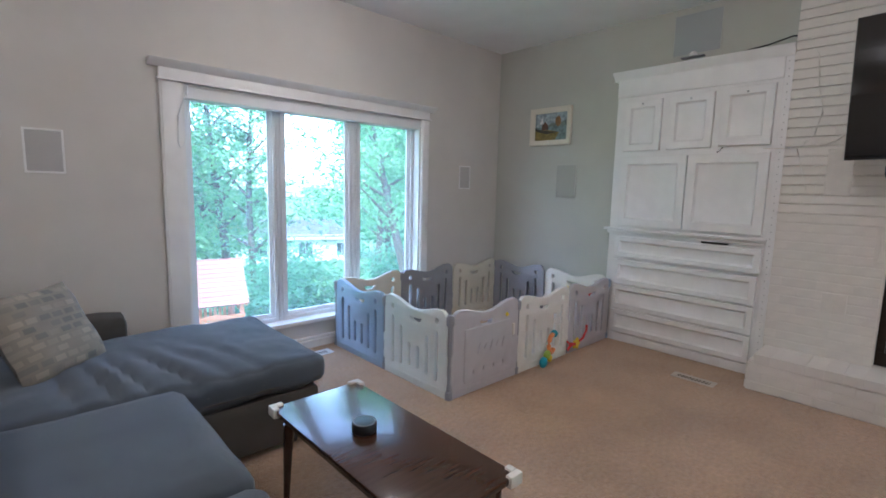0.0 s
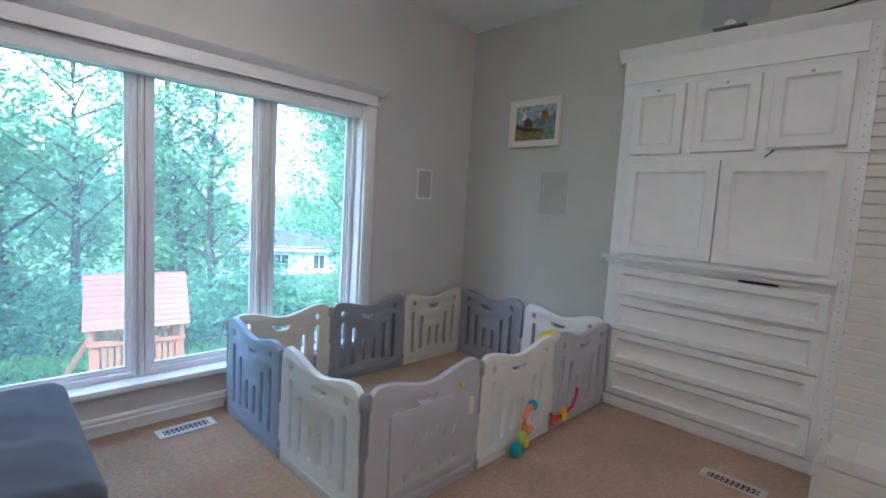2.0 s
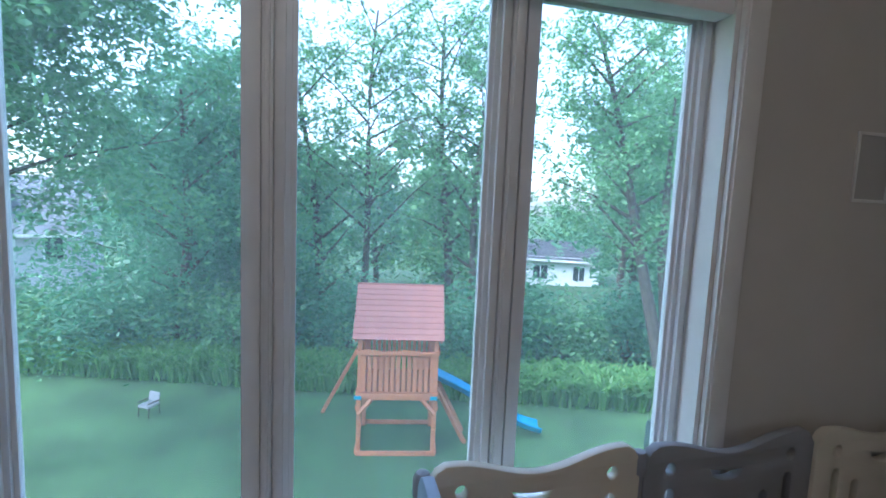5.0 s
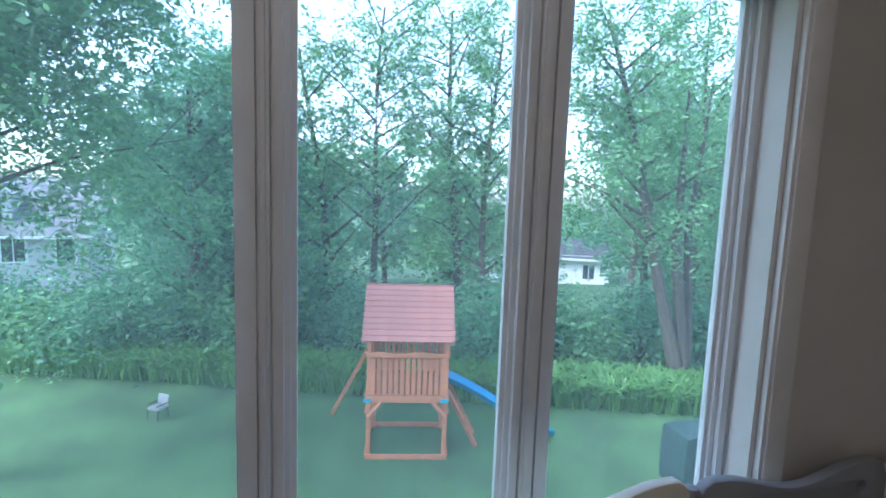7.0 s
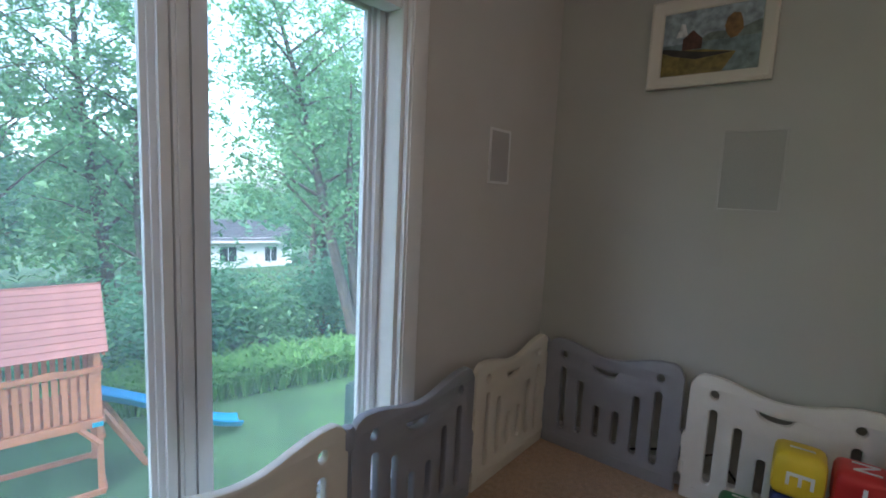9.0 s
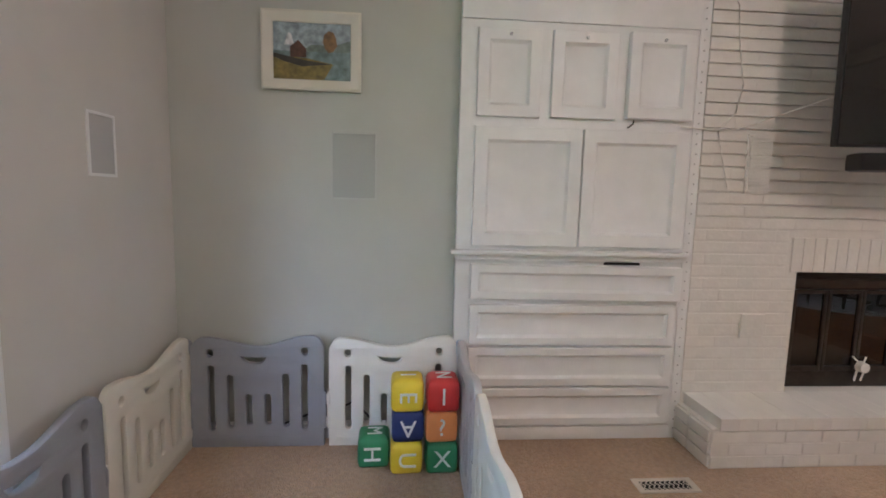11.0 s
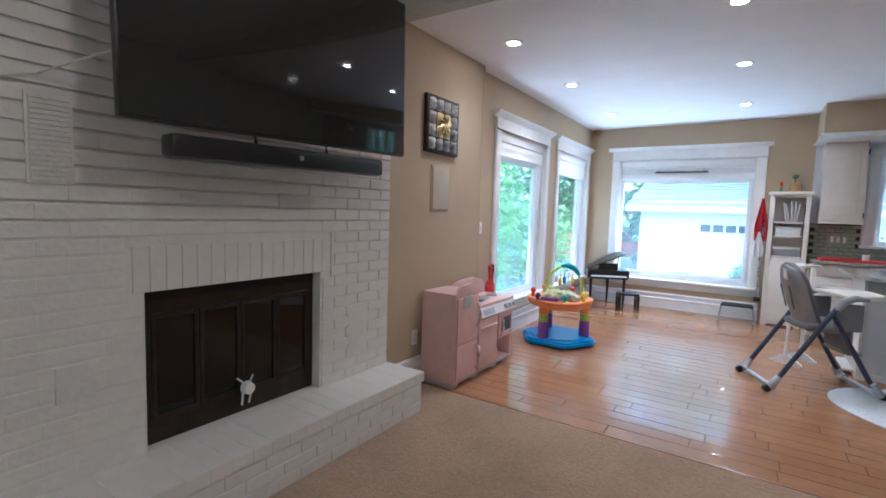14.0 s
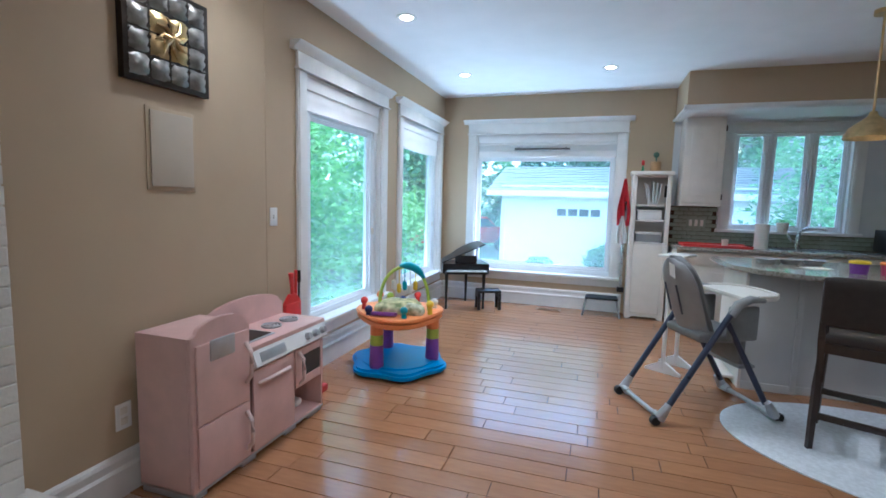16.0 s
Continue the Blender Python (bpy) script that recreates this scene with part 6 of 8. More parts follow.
uc = thing("wall_cupboard", pose(0, 0, 0), "cream wall cupboard with a raised panel door", "cabinet")
part("carcass", B((1.405, 1.80, SY + 0.005, -5.70, 1.375, 2.326), bev=0.003), M_CREAM, uc)
bm = B((1.41, 1.795, -5.70, -5.68, 1.40, 2.29), bev=0.004)
box(bm, 1.47, 1.735, -5.684, -5.672, 1.47, 2.22, bev=0.008)
ud = part("cupboard_door", bm, M_CREAM, uc)
for z in (1.46, 2.20):
    bm = bmesh.new()
    rod(bm, (1.404, -5.676, z - 0.03), (1.404, -5.676, z + 0.03), 0.007, 0.007, 8)
    part("hinge", bm, M_DARKMETAL, ud)
part("light_rail", B((1.40, 1.805, SY + 0.005, -5.68, 1.355, 1.377), bev=0.004), M_CREAM, uc)
counter = solid("sink_worktop", B((WX, 1.86, SY + 0.005, -5.36, 0.885, 0.92), bev=0.006), M_GRANITE, "mottled granite worktop along the sink wall", "worktop")
for k in range(6):
    x1 = 1.84 - 0.62 * k
    x0 = x1 - 0.615
    if x0 < WX:
        break
    c = thing("base_cabinet", pose(0, 0, 0), "cream kitchen base cabinet with drawer and door", "cabinet", "sink wall base cabinets")
    part("carcass", B((x0, x1, SY + 0.01, -5.42, 0.10, 0.884), bev=0.002), M_CREAM, c)
    part("toe_kick", B((x0, x1, SY + 0.01, -5.49, 0.0, 0.10)), M_CREAM, c)
    part("drawer_front", B((x0 + 0.02, x1 - 0.02, -5.42, -5.40, 0.74, 0.865), bev=0.004), M_CREAM, c)
    bm = B((x0 + 0.02, x1 - 0.02, -5.42, -5.40, 0.12, 0.72), bev=0.004)
    box(bm, x0 + 0.08, x1 - 0.08, -5.404, -5.393, 0.18, 0.66, bev=0.006)
    part("door", bm, M_CREAM, c)
splash = solid("backsplash", B((WX, 1.86, SY + 0.004, SY + 0.008, 0.92, 1.065), (1.36, 1.86, SY + 0.004, SY + 0.008, 1.065, 1.354)), M_GAP, "sage tile backsplash", "backsplash", kind="structure", smooth=False)
tile_me = block_mesh("tile", 0.098, 0.010, 0.043, 0.002, M_TILE)
made = 0
for r in range(9):
    z = 0.944 + 0.047 * r
    x = 1.81 - (0.05 if r % 2 else 0.0)
    while x > (1.40 if z > 1.04 else -0.9):
        piece("tile", tile_me, splash, Matrix.Translation((x, SY + 0.013, z)))
        x -= 0.102
ko = thing("double_outlet", pose(1.57, SY + 0.018, 1.16, 0, 0, 180), "cream double outlet and switch plate on the tiles", "outlet")
part("plate", B((-0.10, 0.10, -0.006, 0, -0.06, 0.06), bev=0.003), M_TILE, ko)
for x in (-0.06, 0.0, 0.06):
    part("socket", B((x - 0.016, x + 0.016, -0.012, -0.005, -0.036, 0.036), bev=0.003), M_CREAM, ko)
rm = thing("red_drying_mat", pose(1.45, -5.60, 0.9205), "red drying mat with a rim on the worktop", "mat")
part("mat_body", B((-0.33, 0.33, -0.17, 0.17, 0, 0.016), bev=0.006), M_RED, rm)
part("mat_rim", B((-0.33, 0.33, 0.155, 0.17, 0.016, 0.028), (-0.33, 0.33, -0.17, -0.155, 0.016, 0.028), bev=0.004), M_RED, rm)
cup = bmesh.new()
lathe(cup, [(0.0, 0.0), (0.028, 0.0), (0.034, 0.07), (0.031, 0.07), (0.025, 0.006), (0.0, 0.006)], 18)
o = solid("white_cup", cup, M_PENWHITE, "small white cup on the drying mat", "cup")
o.matrix_basis = pose(1.36, -5.56, 0.938)
pt = thing("paper_towel_roll", pose(1.02, -5.58, 0.9205), "white paper towel roll standing on the worktop", "paper towel")
bm = bmesh.new()
lathe(bm, [(0.02, 0.0), (0.062, 0.0), (0.064, 0.004), (0.064, 0.262), (0.06, 0.265), (0.02, 0.265)], 26)
part("roll", bm, M_PAPER, pt)
fc = thing("kitchen_faucet", pose(0.62, -5.80, 0.9205), "steel gooseneck kitchen faucet", "faucet")
bm = bmesh.new()
tube(bm, [(0, 0, 0), (0, 0, 0.12), (-0.01, 0.01, 0.19), (-0.06, 0.05, 0.235), (-0.14, 0.10, 0.24), (-0.20, 0.14, 0.225)], [0.026, 0.020, 0.016, 0.014, 0.014, 0.016], 12)
part("spout", bm, M_STEEL, fc)
bm = bmesh.new()
tube(bm, [(0.0, 0, 0.06), (0.06, 0.0, 0.10), (0.10, 0.0, 0.16)], [0.012, 0.010, 0.008], 8)
part("lever", bm, M_STEEL, fc)
sink = thing("steel_sink", pose(0.55, -5.66, 0.9205), "steel sink rim in the worktop", "sink")
part("sink_rim", B((-0.40, 0.40, -0.21, -0.185, 0, 0.006), (-0.40, 0.40, 0.185, 0.21, 0, 0.006), (-0.40, -0.375, -0.185, 0.185, 0, 0.006), (0.375, 0.40, -0.185, 0.185, 0, 0.006)), M_STEEL, sink)
part("sink_floor", B((-0.375, 0.375, -0.185, 0.185, 0, 0.002)), M_DARKMETAL, sink)
sp = thing("spider_plant", pose(0.72, -5.95, 1.101), "small spider plant in a white pot on the window sill", "potted plant")
bm = bmesh.new()
lathe(bm, [(0.0, 0.0), (0.045, 0.0), (0.062, 0.09), (0.056, 0.095), (0.0, 0.085)], 18)
part("pot", bm, M_PENWHITE, sp)
rp = random.Random(5)
bm = bmesh.new()
for k in range(46):
    a, l = rp.uniform(0, 6.28), rp.uniform(0.10, 0.22)
    d = Vector((math.cos(a), math.sin(a), 0))
    s = Vector((-d.y, d.x, 0)) * 0.006
    prev = None
    for q in range(5):
        t = q / 4
        p = d * (l * t) + Vector((0, 0, 0.09 + 0.16 * t - 0.18 * t * t * rp.uniform(0.8, 1.1)))
        p.y = max(p.y, -0.05)
        cur = (bm.verts.new(p - s * (1.02 - t)), bm.verts.new(p + s * (1.02 - t)))
        if prev:
            bm.faces.new((prev[0], prev[1], cur[1], cur[0]))
        prev = cur
part("leaves", bm, M_LEAFC, sp)
toaster = thing("toaster_oven", pose(-0.28, -5.72, 0.9205), "dark toaster oven with a wooden edge on the worktop", "toaster oven")
part("oven_case", B((-0.2, 0.2, -0.16, 0.16, 0.012, 0.24), bev=0.012), M_BLACK, toaster)
part("oven_glass", B((-0.17, 0.08, 0.16, 0.166, 0.05, 0.20), bev=0.003), M_DARKGLASS, toaster)
part("oven_trim", B((0.17, 0.2, 0.16, 0.168, 0.02, 0.23), bev=0.002), M_TERRACOTTA, toaster)

# ---- peninsula, stools, high chair ----
pn = thing("kitchen_peninsula", pose(0, 0, 0), "pale grey panelled kitchen peninsula", "kitchen island")
M_PALEGREY = mat("pale_grey_panel_paint", (0.60, 0.60, 0.60), rough=0.5, var=0.03)
part("carcass", B((WX, 1.26, -4.42, -3.80, 0.0, 0.884), (1.26, 1.60, -4.40, -3.78, 0.0, 0.884), bev=0.003), M_PALEGREY, pn)
part("end_panel", B((1.60, 1.622, -4.40, -3.77, 0.0, 0.884), bev=0.003), M_CREAM, pn)
part("corner_pilaster", B((1.25, 1.285, -3.80, -3.765, 0.0, 0.884), bev=0.003), M_PALEGREY, pn)
part("foot_moulding", B((WX, 1.26, -3.80, -3.788, 0.0, 0.06), (1.285, 1.60, -3.78, -3.768, 0.0, 0.06), bev=0.004), M_PALEGREY, pn)
part("open_shelf", B((1.622, 1.70, -4.30, -3.86, 0.20, 0.22), (1.622, 1.70, -4.30, -3.86, 0.04, 0.06), bev=0.003), M_CREAM, pn)
bm = bmesh.new()
prism(bm, [(WX, -3.44), (1.34, -3.44), (1.60, -3.62), (1.72, -3.84), (1.72, -4.46), (WX, -4.46)], "z", 0.886, 0.922, bev=0.008)
solid("peninsula_worktop", bm, M_GRANITE, "mottled granite top on the peninsula", "worktop")
for x, y, r, mt, mt2, lb in ((0.98, -3.72, 0.055, M_PURPLE, M_YELLOW, "purple tub with a yellow lid on the granite top"), (0.82, -3.70, 0.05, mat("pink_plastic", (0.70, 0.12, 0.26), rough=0.4), M_ORANGE, "pink tub with an orange lid on the granite top")):
    tb = thing("snack_tub", pose(x, y, 0.923), lb, "food tub", "snack tubs")
    bm = bmesh.new()
    lathe(bm, [(0.0, 0.0), (r * 0.85, 0.0), (r, 0.07), (0.0, 0.07)], 20)
    part("tub", bm, mt, tb)
    bm = bmesh.new()
    lathe(bm, [(0.0, 0.07), (r + 0.004, 0.07), (r + 0.004, 0.084), (r * 0.9, 0.09), (0.0, 0.09)], 20)
    part("lid", bm, mt2, tb)
bm = B((-0.08, 0.08, -0.06, 0.06, 0, 0.004), bev=0.001)
o = solid("paper_sheet", bm, M_PAPER, "white paper on the granite top", "paper")
o.matrix_basis = pose(1.15, -3.9, 0.923, 0, 0, 14)
for k in range(3):
    bm = bmesh.new()
    lathe(bm, [(0.0, 0.0), (0.05, 0.0), (0.085, 0.035), (0.08, 0.035), (0.045, 0.006), (0.0, 0.006)], 22)
    o = solid("glass_bowl", bm, M_SILVER, "shallow shiny bowl on the granite top", "bowl", "bowls on the peninsula")
    o.matrix_basis = pose(1.40 - 0.17 * k, -4.12 - 0.04 * k, 0.923)


def bar_stool(m, label):
    s = thing("bar_stool", m, label, "bar stool", "stools at the peninsula")
    for sx in (-1, 1):
        bm = bmesh.new()
        tube(bm, [(sx * 0.205, -0.235, 0.0), (sx * 0.20, -0.205, 0.35), (sx * 0.195, -0.19, 0.62), (sx * 0.195, -0.215, 0.97)], [0.019, 0.022, 0.025, 0.021], 4)
        part("back_leg", bm, M_ESPRESSO, s)
        bm = bmesh.new()
        tube(bm, [(sx * 0.20, 0.20, 0.0), (sx * 0.19, 0.185, 0.60)], [0.018, 0.025], 4)
        part("front_leg", bm, M_ESPRESSO, s)
        part("side_rail", B((sx * 0.197 - 0.011, sx * 0.197 + 0.011, -0.20, 0.19, 0.24, 0.275), bev=0.003), M_ESPRESSO, s)
        part("seat_rail", B((sx * 0.195 - 0.013, sx * 0.195 + 0.013, -0.19, 0.185, 0.55, 0.61), bev=0.003), M_ESPRESSO, s)
    part("foot_rail", B((-0.19, 0.19, 0.175, 0.20, 0.20, 0.235), bev=0.003), M_ESPRESSO, s)
    part("foot_rail", B((-0.19, 0.19, -0.215, -0.19, 0.17, 0.205), bev=0.003), M_ESPRESSO, s)
    part("seat_rail", B((-0.19, 0.19, -0.205, -0.18, 0.55, 0.61), bev=0.003), M_ESPRESSO, s)
    bm = bmesh.new()
    soft(bm, (0, 0.0, 0.635), (0.43, 0.42, 0.065), r=0.025, bulge=0.012, cuts=8)
    part("seat", bm, M_LEATHER, s)
    bm = bmesh.new()
    soft(bm, (0, -0.215, 0.845), (0.43, 0.05, 0.27), r=0.02, bulge=0.004, cuts=8)
    part("backrest", bm, M_LEATHER, s, "dark leather back")
    return s


stool = bar_stool(pose(1.205, -3.02, 0.008, 0, 0, 156), "dark wood bar stool with a brown leather back")
copy_thing(stool, pose(0.30, -2.95, 0.008, 0, 0, 178))
rug = bmesh.new()
prof = [(0.0, 0.0), (1.09, 0.0), (1.10, 0.004), (1.09, 0.009), (0.0, 0.009)]
rings = [(0.06 * k) for k in range(19)]
lathe(rug, [(0.0, 0.0), (1.10, 0.0), (1.10, 0.007)] + [(1.10 - 0.022 * k, 0.0095 if k % 2 else 0.0065) for k in range(1, 49)] + [(0.0, 0.008)], 72)
bmesh.ops.scale(rug, vec=(1.0, 0.62, 1.0), verts=rug.verts)
o = solid("oval_rug", rug, M_RUG, "pale blue-grey braided oval rug on the planks", "rug")
o.matrix_basis = pose(0.80, -2.90, 0.002, 0, 0, -14)

hc = thing("high_chair", pose(2.0, -3.275, 0, 0, 0, 114), "grey folding high chair with navy tube legs and a white tray", "high chair")
HW = 0.235
for sy, nm in ((-0.38, "rear_foot_bar"), (0.38, "front_foot_bar")):
    bm = bmesh.new()
    tube(bm, [(-HW, sy, 0.045), (HW, sy, 0.045)], 0.016, 10)
    part(nm, bm, M_SILVER, hc, "silver floor bar")
    for sx in (-1, 1):
        bm = bmesh.new()
        tube(bm, [(sx * (HW - 0.07), sy, 0.045), (sx * HW, sy, 0.05), (sx * HW, sy - 0.05 * (1 if sy > 0 else -1), 0.13)], [0.024, 0.034, 0.022], 10)
        part("foot_socket", bm, M_SILVER, hc)
        bm = bmesh.new()
        rod(bm, (sx * HW - 0.016, sy + (0.035 if sy > 0 else -0.035), 0.03), (sx * HW + 0.016, sy + (0.035 if sy > 0 else -0.035), 0.03), 0.029, 0.029, 16)
        part("castor", bm, M_RUBBER, hc)
for sx in (-1, 1):
    bm = bmesh.new()
    tube(bm, [(sx * HW, -0.34, 0.11), (sx * HW, 0.04, 0.72)], 0.019, 10)
    part("rear_leg", bm, M_NAVYTUBE, hc)
    bm = bmesh.new()
    tube(bm, [(sx * (HW - 0.03), 0.34, 0.11), (sx * (HW - 0.03), 0.02, 0.66)], 0.019, 10)
    part("front_leg", bm, M_NAVYTUBE, hc)
    bm = bmesh.new()
    tube(bm, [(sx * HW, 0.03, 0.69), (sx * HW, 0.07, 0.755), (sx * HW, 0.15, 0.79), (sx * (HW - 0.01), 0.25, 0.782)], [0.026, 0.03, 0.026, 0.016], 12)
    part("arm_hub", bm, M_GREYPLASTIC, hc)
    bm = bmesh.new()
    soft(bm, (sx * (HW - 0.035), 0.14, 0.63), (0.03, 0.20, 0.22), r=0.014, cuts=6)
    part("side_wing", bm, M_SEATGREY, hc)
bm = bmesh.new()
soft(bm, (0, 0.04, 0.53), (0.36, 0.34, 0.07), r=0.03, bulge=0.01, wrinkle=0.006, cuts=8)
part("seat", bm, M_SEATGREY, hc)
def curved_back(bm, w, z0, z1, depth, y0, thick):
    """A rounded, dished shell that leans back and narrows to the top."""
    nu, nv = 14, 14
    sides = []
    for off in (0.0, thick):
        g = []
        for j in range(nv + 1):
            v = j / nv
            hw = w * (0.86 + 0.14 * math.sin(v * 2.4)) * (1 if v < 0.62 else math.sqrt(max(0.03, 1 - ((v - 0.62) / 0.385) ** 2)))
            row = []
            for i in range(nu + 1):
                u = -1 + 2 * i / nu
                z = z0 + (z1 - z0) * v
                row.append(bm.verts.new((hw * u, y0 - 0.17 * v + 0.03 * v * v + depth * abs(u) ** 2.4 * (1 - 0.45 * v) + off * (1 - 0.6 * abs(u) ** 4), z)))
            g.append(row)
        sides.append(g)
    for s, g in enumerate(sides):
        for j in range(nv):
            for i in range(nu):
                q = (g[j][i], g[j][i + 1], g[j + 1][i + 1], g[j + 1][i])
                bm.faces.new(q if s == 0 else q[::-1])
    f, r = sides
    edge = [(j, 0) for j in range(nv)] + [(nv, i) for i in range(nu)] + [(j, nu) for j in range(nv, 0, -1)] + [(0, i) for i in range(nu, 0, -1)]
    for k in range(len(edge)):
        (j, i), (j2, i2) = edge[k], edge[(k + 1) % len(edge)]
        bm.faces.new((f[j][i], r[j][i], r[j2][i2], f[j2][i2]))
    bmesh.ops.recalc_face_normals(bm, faces=bm.faces)


bm = bmesh.new()
curved_back(bm, 0.185, 0.55, 1.015, 0.075, -0.125, 0.012)
part("back_shell", bm, M_GREYPLASTIC, hc, "moulded grey plastic back")
bm = bmesh.new()
curved_back(bm, 0.178, 0.56, 1.03, 0.085, -0.108, 0.03)
part("backrest", bm, M_SEATGREY, hc, "grey padded back")
for x in (-0.06, 0.06):
    part("strap_slot", B((x - 0.007, x + 0.007, -0.004, 0.004, -0.11, 0.09), bev=0.003), M_NAVYTUBE, hc).matrix_basis = pose(0, -0.207, 0.76, 17, 0, 0)
part("care_label", B((-0.03, 0.03, -0.002, 0.002, -0.045, 0.045)), M_PAPER, hc, "white care label").matrix_basis = pose(0.055, -0.262, 0.94, 15, 14, 0)
bm = bmesh.new()
prism(bm, [(-0.22, 0.10), (-0.15, 0.115), (0.15, 0.115), (0.22, 0.10), (0.245, 0.20), (0.23, 0.34), (0.15, 0.42), (0.0, 0.44), (-0.15, 0.42), (-0.23, 0.34), (-0.245, 0.20)], "z", 0.775, 0.80, bev=0.008)
tray = part("tray", bm, M_TRAY, hc, "off-white tray")
bm = bmesh.new()
tube(bm, [(-0.235, 0.20, 0.803), (-0.22, 0.335, 0.803), (-0.145, 0.41, 0.803), (0.0, 0.43, 0.803), (0.145, 0.41, 0.803), (0.22, 0.335, 0.803), (0.235, 0.20, 0.803)], 0.010, 8)
part("tray_lip", bm, M_TRAY, tray)
bm = bmesh.new()
soft(bm, (0, 0.24, 0.33), (0.30, 0.12, 0.03), r=0.012, cuts=5)
part("foot_plate", bm, M_GREYPLASTIC, hc)
bm = bmesh.new()
soft(bm, (0.0, 0.20, 0.44), (0.30, 0.05, 0.20), r=0.02, cuts=6)
part("leg_flap", bm, M_SEATGREY, hc)

ez = thing("white_folding_stand", pose(2.05, -4.02, 0, 0, 0, 60), "narrow white folding stand with splayed feet", "stand")
for sx in (-1, 1):
    part("upright", B((sx * 0.13 - 0.014, sx * 0.13 + 0.014, -0.012, 0.012, 0.03, 0.94), bev=0.003), M_WHITE, ez)
    bm = bmesh.new()
    prism(bm, [(-0.14, 0.0), (0.14, 0.0), (0.14, 0.02), (0.02, 0.09), (-0.02, 0.09), (-0.14, 0.02)], "x", sx * 0.13 - 0.012, sx * 0.13 + 0.012)
    part("foot", bm, M_WHITE, ez)
part("top_board", B((-0.16, 0.16, -0.09, 0.09, 0.94, 0.96), bev=0.004), M_WHITE, ez)
part("cross_bar", B((-0.116, 0.116, -0.008, 0.008, 0.40, 0.43), bev=0.003), M_WHITE, ez)

pd = thing("pendant_lamp", pose(0.90, -3.95, LO), "brass pendant lamp with a lit warm shade", "pendant lamp")
bm = bmesh.new()
rod(bm, (0, 0, 0), (0, 0, -0.75), 0.008, 0.008, 10)
rod(bm, (0, 0, 0), (0, 0, -0.03), 0.06, 0.06, 20)
part("stem", bm, M_BRASS, pd)
bm = bmesh.new()
lathe(bm, [(0.02, -0.68), (0.03, -0.71), (0.13, -0.79), (0.16, -0.86), (0.155, -0.865), (0.125, -0.795), (0.02, -0.72)], 26)
part("shade", bm, M_BRASS, pd)
bm = bmesh.new()
bmesh.ops.create_uvsphere(bm, u_segments=14, v_segments=10, radius=0.035, matrix=Matrix.Translation((0, 0, -0.81)))
part("bulb", bm, M_BULB, pd, "glowing bulb")

# ---- outdoors ----
def ground_z(x, y):
    s = min(1.0, max(0.0, (y + 2.0) / 9.0))
    s = s * s * (3 - 2 * s)
    z = -0.62 - 3.23 * s
    if y > 22:
        z -= 0.10 * min(y - 22, 45)
    return z


bm = bmesh.new()
xs = sorted({*[-400, -200, -120, -80, -60], *range(-50, 51, 2), *[60, 80, 120, 200, 400]})
ys = sorted({*[-400, -200, -100, -60], *range(-40, 72, 2), *[80, 100, 160, 260, 400]})
gv = [[bm.verts.new((x, y, ground_z(x, y) + 0.012 * noise.noise(Vector((x * 0.4, y * 0.4, 0))) * (1 if abs(x) < 45 else 0))) for y in ys] for x in xs]
for i in range(len(xs) - 1):
    for j in range(len(ys) - 1):
        bm.faces.new((gv[i][j], gv[i + 1][j], gv[i + 1][j + 1], gv[i][j + 1]))
solid("ground", bm, M_GRASS, "green lawn sloping down behind the house", "ground", kind="structure")


def leaf_mesh(name, centers, sizes, material, seed, droop=0.5, narrow=0.42):
    """Many small pointed leaves, each its own island."""
    r = np.random.default_rng(seed)
    n = len(centers)
    a = r.normal(size=(n, 3))
    a[:, 2] = a[:, 2] * 0.5 - droop * 0.6
    a /= np.linalg.norm(a, axis=1)[:, None]
    nn = r.normal(size=(n, 3)) * 0.7 + np.array((0, 0, 1.0))
    b = np.cross(a, nn)
    b /= np.linalg.norm(b, axis=1)[:, None] + 1e-9
    s = sizes[:, None]
    up = np.cross(b, a) * s * 0.12
    v = np.stack([centers - a * s, centers + b * s * narrow + up, centers + a * s, centers - b * s * narrow + up], axis=1).reshape(-1, 3)
    me = bpy.data.meshes.new(name)
    me.vertices.add(4 * n)
    me.loops.add(4 * n)
    me.polygons.add(n)
    me.vertices.foreach_set("co", v.astype(np.float32).ravel())
    me.loops.foreach_set("vertex_index", np.arange(4 * n, dtype=np.int32))
    me.polygons.foreach_set("loop_start", np.arange(0, 4 * n, 4, dtype=np.int32))
    me.update()
    me.validate()
    me.materials.append(material)
    return me


